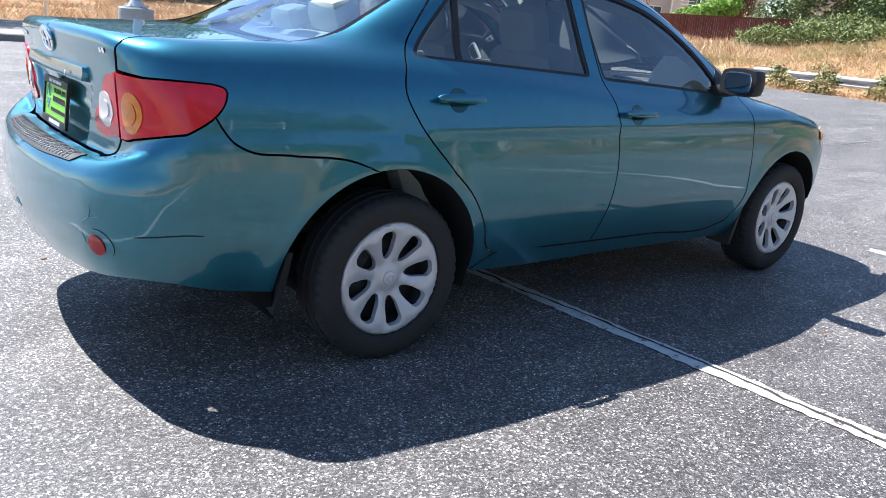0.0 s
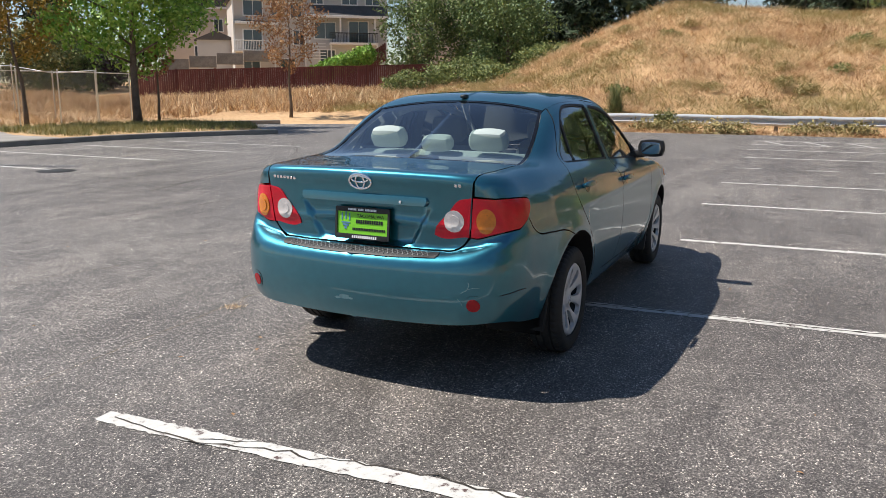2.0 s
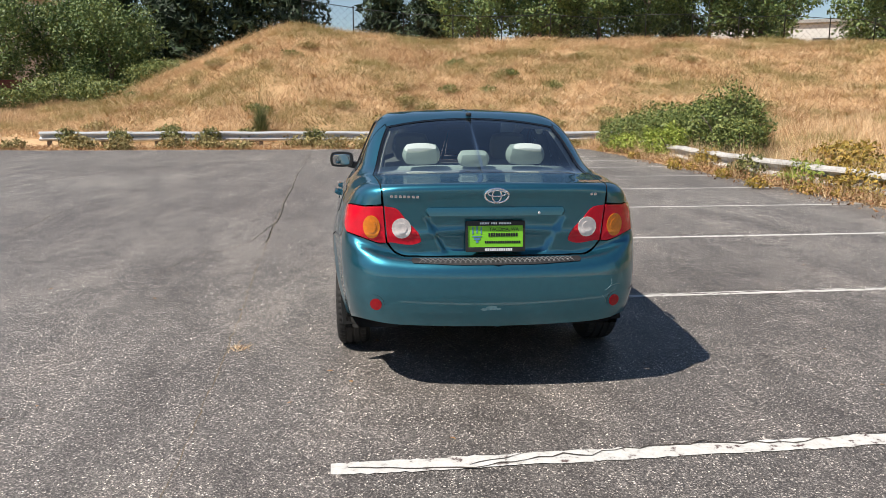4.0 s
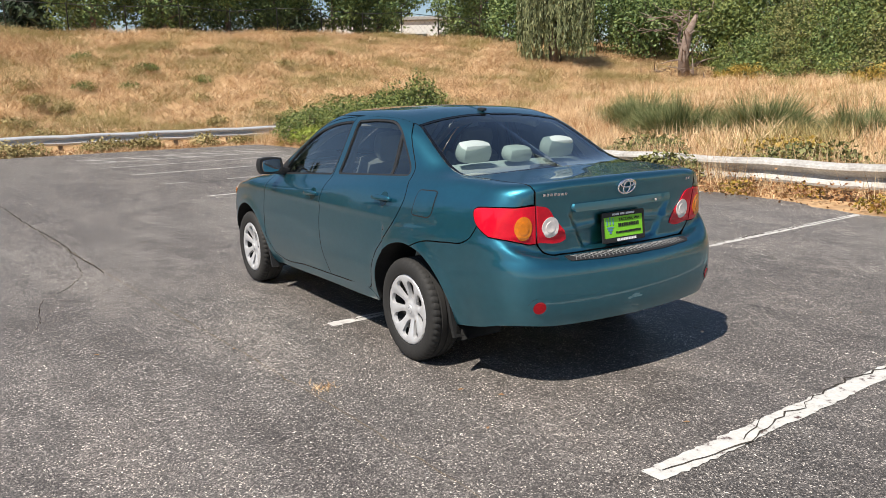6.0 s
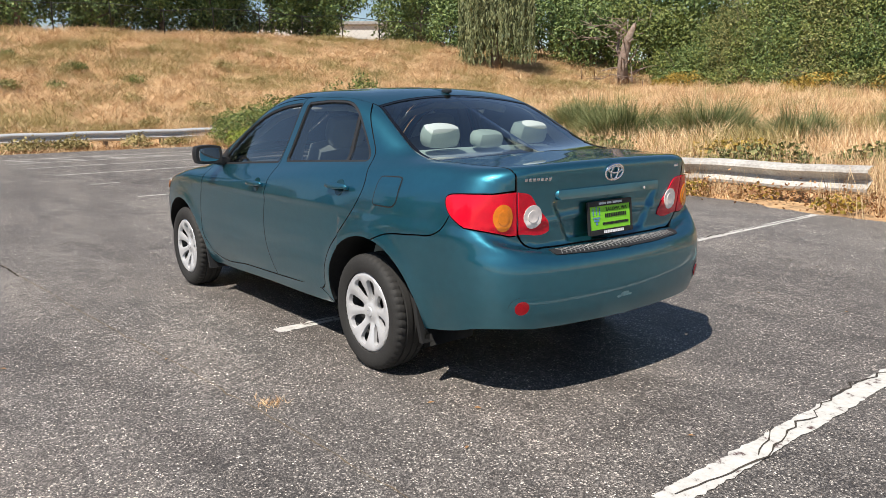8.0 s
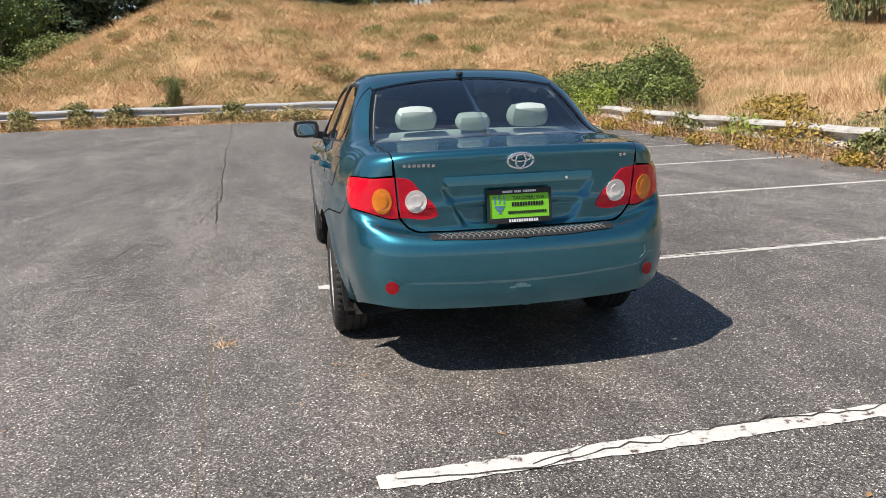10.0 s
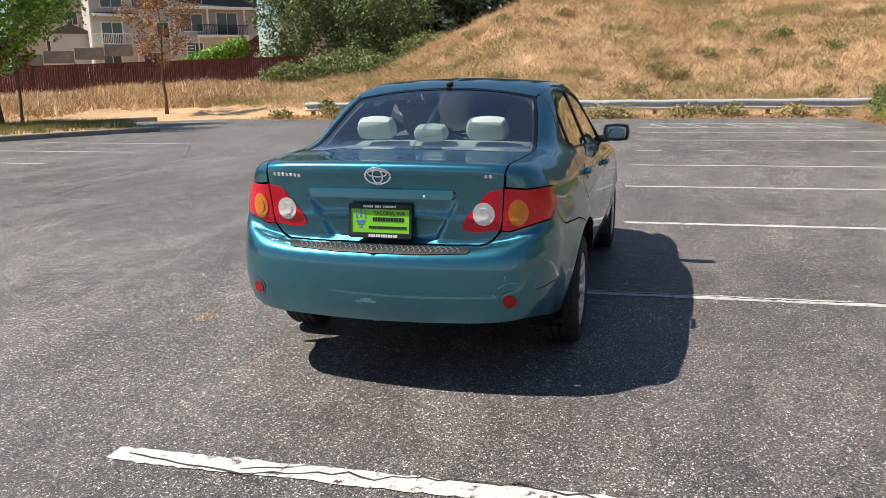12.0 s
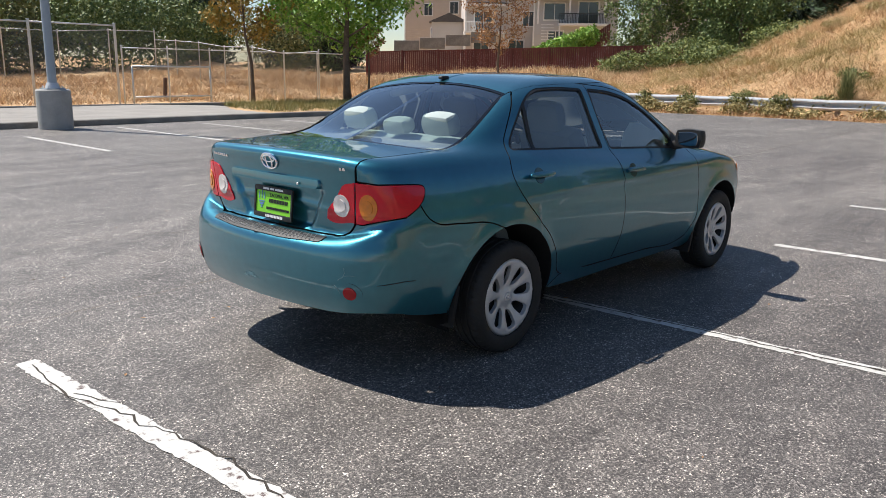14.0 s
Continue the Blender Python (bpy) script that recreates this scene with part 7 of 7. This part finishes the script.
def board_fence(a, b, height, label):
    """Red-brown boards between posts, with a cap rail; each board is a piece."""
    a, b = Vector(a), Vector(b)
    d = b - a
    length = math.hypot(d.x, d.y)
    ob = thing("board_fence", pose(a.x, a.y, 0, 0, 0, math.degrees(math.atan2(d.y, d.x))), label, "fence")
    bw = 0.145
    board = box_mesh("board", (bw - 0.008, 0.02, height - 0.1), REDWOOD, 0.003, 1)
    post = box_mesh("post", (0.11, 0.11, height + 0.12), REDWOOD, 0.008, 1)
    n = int(length / bw)
    zs = lambda s: a.z + (b.z - a.z) * s / length
    for i in range(n):
        s = (i + 0.5) * bw
        part("board", board, ob, m=pose(s, 0, zs(s) + height / 2 + random.uniform(-0.012, 0.012)))
    span = 2.6
    for k in range(int(length / span) + 1):
        s = k * span
        part("post", post, ob, m=pose(s, -0.07, zs(s) + height / 2))
        if s + span < length:
            part("cap_rail", mesh_of("cap_rail", *tube([(s, -0.02, zs(s) + height - 0.03), (s + span, -0.02, zs(s + span) + height - 0.03)], 0.05, 4), REDWOOD), ob)
    return ob


board_fence((38.5, 42.5, 0.85), (51.0, 24.0, 1.55), 1.8, "red-brown stained board fence below the houses")
board_fence((52.7, 33.4, 2.3), (54.0, 31.6, 3.7), 1.5, "short red-brown board fence climbing the bank")


def kerb(path, label, h=0.15, w=0.16):
    p = curve(path, 0.5)
    ring = [(-w / 2, -0.05), (-w / 2, h - 0.02), (-w / 2 + 0.025, h), (w / 2 - 0.03, h), (w / 2, h - 0.03), (w / 2, -0.05)]
    vs, fs, m = [], [], len(ring)
    for i, q in enumerate(p):
        d = p[min(i + 1, len(p) - 1)] - p[max(i - 1, 0)]
        d /= np.linalg.norm(d)
        for a, b in ring:
            vs.append((q[0] - d[1] * a, q[1] + d[0] * a, b))
    for i in range(len(p) - 1):
        for k in range(m - 1):
            a = i * m + k
            fs.append((a, a + 1, a + 1 + m, a + m))
    fs += [tuple(reversed(range(m))), tuple((len(p) - 1) * m + k for k in range(m))]
    return tagged(new("kerb", mesh_of("kerb", vs, fs, KERB)), label, "kerb", kind="structure")


kerb([(-30, 19.6), (0, 19.3), (8, 19.25), (12, 19.2), (15.0, 18.9), (17.5, 17.9), (19.2, 17.0)], "grey concrete kerb along the bays")
kerb([(12.5, 26.4), (16, 25.9), (20, 24.9), (23.0, 23.6), (26, 21.8)], "concrete kerb at the back of the island")
kerb([(12.4, 26.4), (5.5, 26.9), (-6, 27.2)], "concrete kerb by the wire fence")
isl = curve([(13.0, 19.6), (15.2, 19.2), (17.6, 18.2), (19.2, 17.3), (20.5, 18.6), (22.5, 21), (22.8, 23.4), (20, 24.6), (16, 25.4), (14.2, 24.2), (13.2, 21.8)], 0.4, closed=True)
P, F = fill2d(isl, (), 0.5)
edge_d = edge_gap(P, isl)
island = tagged(new("island", mesh_of("island", [(a, b, 0.06 + 0.10 * min(1, e / 0.8)) for (a, b), e in zip(P, edge_d)], F, DRYSOIL, True)), "raised kerb island of dry earth and thin grass", "ground", kind="structure")
ri = np.random.RandomState(4)
ix, iy = ri.uniform(13.4, 22, 1100), ri.uniform(18, 25, 1100)
ok = inside(np.stack([ix, iy], 1), isl) & (edge_gap(np.stack([ix, iy], 1), isl) > 0.25)
iv = tuft_verts(ix[ok], iy[ok], np.full(ok.sum(), 0.22), 0.012, 12, ri, 0.12, 0.5, z=np.full(ok.sum(), 0.16))
stuff("island_grass", quick_mesh("island_grass", iv, 3, material("patchy_green_grass", (0.10, 0.13, 0.03), color2=(0.34, 0.29, 0.10), scale=0.9, fine=5, per_island=0.5)), "patchy green and dry grass on the kerb island", "grass")
pth = curve([(13.0, 19.7), (13.2, 21.8), (14.2, 24.2), (12.5, 26.2)], 0.5)
walkway = np.vstack([pth, [(-30, 27.0), (-30, 19.75)]])
P, F = fill2d(walkway, (), 1.5)
tagged(new("pavement", mesh_of("pavement", [(a, b, 0.12) for a, b in P], F, PATHWAY)), "pale worn pavement behind the kerb", "pavement", kind="structure")

# lamp pole on a concrete drum
pole = thing("lamp_post", pose(6.3, 18.75, 0), "grey steel lamp post on a round concrete base", "lamp post")
part("base", lathe("base", [(0, 0.90), (0.35, 0.90), (0.375, 0.87), (0.375, 0.0)], CONCRETE, 36, axis="z"), pole, "cast concrete drum")
part("base_plate", box_mesh("base_plate", (0.42, 0.42, 0.03), BLUEGREY, 0.006, centre=(0, 0, 0.915)), pole)
part("collar", lathe("collar", [(0.0, 1.06), (0.12, 1.05), (0.15, 0.98), (0.17, 0.93)], GALV, 24, axis="z"), pole)
part("shaft", lathe("shaft", [(0.10, 0.93), (0.095, 3.0), (0.075, 8.0), (0.0, 8.01)], BLUEGREY, 20, axis="z"), pole)
for k in range(4):
    a = math.pi / 4 + k * math.pi / 2
    part("bolt", lathe("bolt", [(0, 0.98), (0.02, 0.98), (0.022, 0.92)], GALV, 8, axis="z"), pole, m=pose(0.22 * math.cos(a), 0.22 * math.sin(a), 0))
cover = thing("manhole_cover", pose(7.35, 13.15, 0.004), "dark round iron cover in the asphalt", "manhole cover", data=lathe("manhole_cover", [(0, 0.008), (0.30, 0.008), (0.33, 0.0)], STEEL, 32, axis="z"))


# ---- houses on the rise ----
def window_on(ob, x, z, w, h, y=0.0, cross=True):
    win = part("window", box_mesh("window", (w + 0.22, 0.10, h + 0.22), WHITEPAINT, 0.01, 1), ob, "white-framed window", pose(x, y - 0.03, z))
    part("pane", box_mesh("pane", (w, 0.05, h), PANE, 0.004, 1), win, m=pose(0, -0.035, 0))
    if cross:
        part("glazing_bar", box_mesh("glazing_bar", (0.06, 0.06, h), WHITEPAINT, 0.004, 1), win, m=pose(0, -0.045, 0))


def house(px, py, pz, yaw, w, d, storeys, siding, label, roof_h=2.4, ridge_along=True):
    """A wooden house whose back faces -y before turning."""
    ob = thing("house", pose(px, py, pz, 0, 0, yaw), label, "house", "houses on the rise")
    hgt = storeys * 2.75
    wall = part("wall", box_mesh("wall", (w, d, hgt + 3), siding, 0.02, 1, centre=(0, d / 2, hgt / 2 - 1.5)), ob)
    for k in range(int(hgt / 0.22)):
        part("siding_board", box_mesh("siding_board", (w - 0.1, 0.03, 0.19), siding, 0.006, 1, centre=(0, -0.012, 0.12 + 0.22 * k)), wall)
    for x in (-w / 2, w / 2):
        part("corner_board", box_mesh("corner_board", (0.14, 0.10, hgt), WHITEPAINT, 0.01, 1, centre=(x, -0.01, hgt / 2)), wall)
    part("fascia", box_mesh("fascia", (w + 0.8, 0.12, 0.24), WHITEPAINT, 0.01, 1, centre=(0, -0.45, hgt)), ob)
    if ridge_along:
        rv = [(-w / 2 - 0.4, -0.5, hgt), (w / 2 + 0.4, -0.5, hgt), (w / 2 + 0.4, d + 0.5, hgt), (-w / 2 - 0.4, d + 0.5, hgt), (-w / 2 + 1.2, d / 2, hgt + roof_h), (w / 2 - 1.2, d / 2, hgt + roof_h)]
        rf = [(0, 1, 5, 4), (1, 2, 5), (2, 3, 4, 5), (3, 0, 4), (3, 2, 1, 0)]
    else:
        rv = [(-w / 2 - 0.4, -0.5, hgt), (w / 2 + 0.4, -0.5, hgt), (w / 2 + 0.4, d + 0.5, hgt), (-w / 2 - 0.4, d + 0.5, hgt), (0, -0.5, hgt + roof_h), (0, d + 0.5, hgt + roof_h)]
        rf = [(0, 1, 4), (1, 2, 5, 4), (2, 3, 5), (3, 0, 4, 5), (3, 2, 1, 0)]
    part("roof", mesh_of("roof", rv, rf, ROOFING), ob)
    return ob


def balcony(ob, x, z, w, deep=1.8, mat=None):
    bal = part("balcony", box_mesh("balcony", (w, deep, 0.22), WHITEPAINT, 0.01, 1), ob, "white balcony with railing", pose(x, -deep / 2, z))
    part("rail", box_mesh("rail", (w, 0.07, 0.08), mat or WHITEPAINT, 0.01, 1), bal, m=pose(0, -deep / 2 + 0.05, 1.05))
    for k in range(int(w / 0.16)):
        part("baluster", box_mesh("baluster", (0.04, 0.04, 0.95), mat or WHITEPAINT, 0), bal, m=pose(-w / 2 + 0.08 + 0.16 * k, -deep / 2 + 0.05, 0.55))
    for sx in (-w / 2 + 0.1, w / 2 - 0.1):
        part("support", box_mesh("support", (0.14, 0.14, 3.2), WHITEPAINT, 0.01, 1), bal, m=pose(sx, -deep / 2 + 0.1, -1.6))


def facing(az, dist, z, eye=(-2.4, 0.9)):
    a = radians(az)
    return eye[0] + dist * math.cos(a), eye[1] + dist * math.sin(a), z


def sliding_door(ob, x, z, w, h):
    """A tall glazed door in a white frame, with a middle rail."""
    door = part("glazed_door", box_mesh("glazed_door", (w + 0.24, 0.10, h + 0.14), WHITEPAINT, 0.01, 1), ob, "white-framed glazed door", pose(x, -0.03, z + h / 2))
    for sx in (-w / 4, w / 4):
        part("pane", box_mesh("pane", (w / 2 - 0.06, 0.05, h - 0.1), PANE, 0.004, 1), door, m=pose(sx, -0.035, 0))


def porch_roof(ob, x, z, w, deep, rise):
    """A lean-to roof: a dark shingle slope with a white fascia."""
    v = [(-w / 2, -deep, 0), (w / 2, -deep, 0), (w / 2, 0, rise), (-w / 2, 0, rise), (-w / 2, -deep, -0.12), (w / 2, -deep, -0.12), (w / 2, 0, -0.12), (-w / 2, 0, -0.12)]
    f = [(0, 1, 2, 3), (7, 6, 5, 4), (4, 5, 1, 0), (5, 6, 2, 1), (6, 7, 3, 2), (7, 4, 0, 3)]
    roof = part("porch_roof", mesh_of("porch_roof", v, f, ROOFING), ob, "dark shingle lean-to roof", pose(x, 0, z))
    part("fascia", box_mesh("fascia", (w + 0.1, 0.10, 0.26), WHITEPAINT, 0.01, 1), roof, m=pose(0, -deep - 0.03, -0.08))


PORCH_EYE = (-1.57, -0.16)
x, y, z = facing(37.3, 88, 2.6, PORCH_EYE)
ha = house(x, y, z, 37.3 - 90 + 6, 7.8, 9, 3, SIDING, "taupe three-storey house with white trim and balcony")
for wx, wz, ww in ((-1.9, 7.2, 1.9), (2.6, 7.1, 1.1), (0.6, 7.1, 1.1), (2.9, 4.3, 1.2), (-2.2, 1.3, 1.6), (1.6, 1.3, 1.6)):
    window_on(ha, wx, wz, ww, 1.45)
sliding_door(ha, -2.0, 2.9, 1.9, 2.1)
porch_roof(ha, -1.6, 5.7, 4.4, 0.9, 0.25)
balcony(ha, -2.0, 2.75, 4.3)
x, y, z = facing(32.2, 86, 3.4, PORCH_EYE)
hb = house(x, y, z, 32.2 - 90 + 4, 8.6, 9, 3, SIDING3, "grey house with a glazed porch and dark railing", 2.6, False)
for wx, wz, ww in ((-2.2, 4.1, 2.1), (0.4, 7.6, 1.5), (2.8, 7.6, 1.4), (-3.0, 7.6, 1.2), (-2, 1.3, 1.5), (1.6, 1.3, 1.5)):
    window_on(hb, wx, wz, ww, 1.6)
sliding_door(hb, 1.3, 2.9, 2.0, 2.2)
porch_roof(hb, 0.0, 5.5, 8.6, 1.5, 1.2)
balcony(hb, 0.7, 2.75, 5.0, 1.6, STEEL)
for sx in (-3.9, -0.7, 2.9):
    part("porch_post", box_mesh("porch_post", (0.16, 0.16, 2.6), WHITEPAINT, 0.01, 1), hb, m=pose(sx, -1.35, 4.1))
for k in range(6):
    part("step_board", box_mesh("step_board", (1.3, 0.25, 0.06), WHITEPAINT, 0.005, 1), hb, m=pose(-2.9, -1.2 - 0.05 * k, 2.7 - 0.3 * k))
x, y, z = facing(41.2, 104, 2.9, PORCH_EYE)
hc = house(x, y, z, 41.2 - 90 - 14, 11, 10, 3, SIDING2, "beige house with a dark shingle roof", 2.6, False)
for wx, wz in ((3.2, 6.0), (1.0, 6.2), (-2.4, 6.0), (3.0, 3.0), (-1.5, 3.0)):
    window_on(hc, wx, wz, 1.0, 1.4)
x, y, z = facing(41.0, 92, 3.4, PORCH_EYE)
shed = thing("garden_shed", pose(x, y, z, 0, 0, 41.0 - 90), "small grey shed with a low gable roof", "shed")
part("wall", box_mesh("wall", (4.0, 3.0, 3.4), SIDING3, 0.02, 1, centre=(0, 1.5, 1.7)), shed)
part("roof", mesh_of("roof", [(-2.3, -0.3, 3.3), (2.3, -0.3, 3.3), (2.3, 3.3, 3.3), (-2.3, 3.3, 3.3), (0, -0.3, 4.3), (0, 3.3, 4.3)], [(0, 1, 4), (1, 2, 5, 4), (2, 3, 5), (3, 0, 4, 5), (3, 2, 1, 0)], ROOFING), shed)
x, y, z = facing(24.0, 86, 3.4)
hd = house(x, y, z, 24.0 - 90, 9, 9, 3, SIDING2, "beige house half hidden by trees")
for wx, wz in ((-2.4, 6.9), (1.5, 6.9), (-2.4, 4.0), (1.5, 4.0)):
    window_on(hd, wx, wz, 1.4, 1.4)
# stepped garden wall below the beige house
gw = thing("garden_wall", pose(*facing(41.2, 74, 2.6, PORCH_EYE), 0, 0, 41.2 - 90), "grey garden retaining wall below the house", "wall")
for k in range(4):
    part("wall_block", box_mesh("wall_block", (2.3, 0.3, 1.0), KERB, 0.02, 1), gw, m=pose(-3.6 + 2.35 * k, 0.4 * k, 0.9 + 0.3 * k))
# pale flat-roofed hall beyond the hilltop
x, y, z = facing(-29.5, 92, 7.0, (-2.85, 5))
hall = thing("flat_roofed_hall", pose(x, y, z, 0, 0, -29.5 - 90), "pale flat-roofed hall beyond the hilltop", "building")
part("wall", box_mesh("wall", (16, 10, 5.4), WHITEPAINT, 0.05, 1, centre=(0, 5, 0.6)), hall)
part("roof", box_mesh("roof", (16.6, 10.6, 0.4), CONCRETE, 0.05, 1, centre=(0, 5, 3.5)), hall)
for k in range(5):
    part("window", box_mesh("window", (1.8, 0.1, 1.2), PANE, 0.01, 1, centre=(-6 + 3 * k, -0.03, 1.2)), hall)
leafspot = thing("dry_tuft", pose(1.54, 4.50, 0.004), "small dry grass tuft growing in an asphalt crack", "weeds", kind="stuff", data=quick_mesh("dry_tuft", tuft_verts(np.zeros(9), np.zeros(9), np.full(9, 0.03), 0.003, 8, np.random.RandomState(2), 0.03, 1.0, z=np.zeros(9) + 0.03), 3, STRAW))

# ---- cracks and small litter on the asphalt ----
CRACK = material("crack_filled_with_dirt", (0.026, 0.022, 0.019), rough=0.95, color2=(0.08, 0.066, 0.052), scale=4, fine=60)
DIRTSEAM = material("pale_dirt_in_seam", (0.13, 0.10, 0.07), rough=0.95, color2=(0.22, 0.17, 0.11), scale=3, fine=60)


def crack(path, width, seed, mat=None, label="dark crack across the asphalt", z=0.003, wobble=0.02, gaps=0.0):
    rr = np.random.RandomState(seed)
    p = curve(path, 0.06)
    n = len(p)
    w = np.cumsum(rr.normal(0, 1, n))
    w = (w - np.linspace(w[0], w[-1], n)) * wobble * 0.35
    fast = rr.normal(0, wobble * 0.25, n)
    vs, fs = [], []
    for i, q in enumerate(p):
        d = p[min(i + 1, n - 1)] - p[max(i - 1, 0)]
        d = d / np.linalg.norm(d)
        nr = np.array([-d[1], d[0]])
        c = q + nr * (w[i] + fast[i])
        half = width * (0.35 + 0.4 * abs(rr.normal())) * (0.5 if i in (0, n - 1) else 1)
        vs += [(*(c - nr * half), z), (*(c + nr * half), z)]
    for i in range(n - 1):
        fs.append((2 * i, 2 * i + 2, 2 * i + 3, 2 * i + 1))
    return tagged(new("asphalt_crack", mesh_of("asphalt_crack", vs, fs, mat or CRACK)), label, "crack", "asphalt cracks")


crack([(-2.2, 4.48), (0.11, 4.54), (1.56, 4.59), (4.72, 4.79), (9.18, 5.02), (21, 5.6), (26, 5.8)], 0.0035, 1, DIRTSEAM, wobble=0.01, label="long paving seam with dirt beside the car")
crack([(11.3, 8.6), (11.47, 7.7), (11.68, 6.98), (12.06, 6.13), (11.9, 5.2)], 0.010, 2)
crack([(6.39, 4.87), (7.06, 4.04), (7.6, 3.2)], 0.006, 3)
crack([(8.55, 5.0), (6.39, 4.95), (5.27, 5.1), (4.6, 5.5), (3.8, 5.6)], 0.005, 4)
crack([(-4, 10.6), (2.03, 10.84), (5.26, 11.02), (9.9, 11.3), (14.8, 10.6), (19, 10.9)], 0.009, 5, label="long tarred seam across the car park")
crack([(3.4, 8.2), (5.29, 7.99), (6.64, 7.88), (8.62, 8.03), (11, 7.6)], 0.008, 6)
crack([(12.1, 11.43), (13.4, 12.2), (15.2, 13.6)], 0.012, 7)
crack([(-3.2, 6.9), (-1.0, 6.3), (0.6, 6.6), (2.2, 6.2)], 0.003, 8, DIRTSEAM)
crack([(5.5, 4.84), (6.4, 4.88), (9.18, 5.02), (15, 5.32), (21, 5.6), (26, 5.8)], 0.010, 12, wobble=0.012, label="dark worn paving seam along the car park")
crack([(6.0, 9.6), (9.0, 10.3), (12.0, 10.5), (15.5, 9.9), (18.0, 9.0)], 0.016, 13, wobble=0.015, label="long tarred seam across the car park")
# cracks through the two nearest bay lines
crack([(-0.155, 3.8), (-0.12, 2.6), (-0.075, 1.2), (-0.03, -0.4), (0.03, -2.0)], 0.006, 9, z=0.0062, wobble=0.035, label="crack running through a bay line")
crack([(2.628, 3.75), (2.66, 2.78), (2.682, 2.04), (2.713, 1.0), (2.758, -0.4), (2.838, -2.9)], 0.011, 10, z=0.0062, wobble=0.014, label="crack running along a bay line")
crack([(-0.17, 3.3), (-0.11, 3.15), (-0.06, 3.0)], 0.004, 11, z=0.0064, label="crack running through a bay line")
rl = np.random.RandomState(15)
for k in range(46):
    px, py = rl.uniform(-2.2, 5.5), rl.uniform(-1.5, 7.5)
    s = rl.uniform(0.008, 0.02)
    me = mesh_of("dry_leaf", [(-s, 0, 0.002), (0, -0.5 * s, 0.006), (1.2 * s, 0.1 * s, 0.004), (0, 0.6 * s, 0.007)], [(0, 1, 2, 3)], LEAFRUST if k % 3 else BARK)
    thing("dry_leaf", pose(px, py, 0.002, 0, 0, 77 * k), "tiny dry leaf scrap lying on asphalt", "leaf", "leaf scraps", data=me)
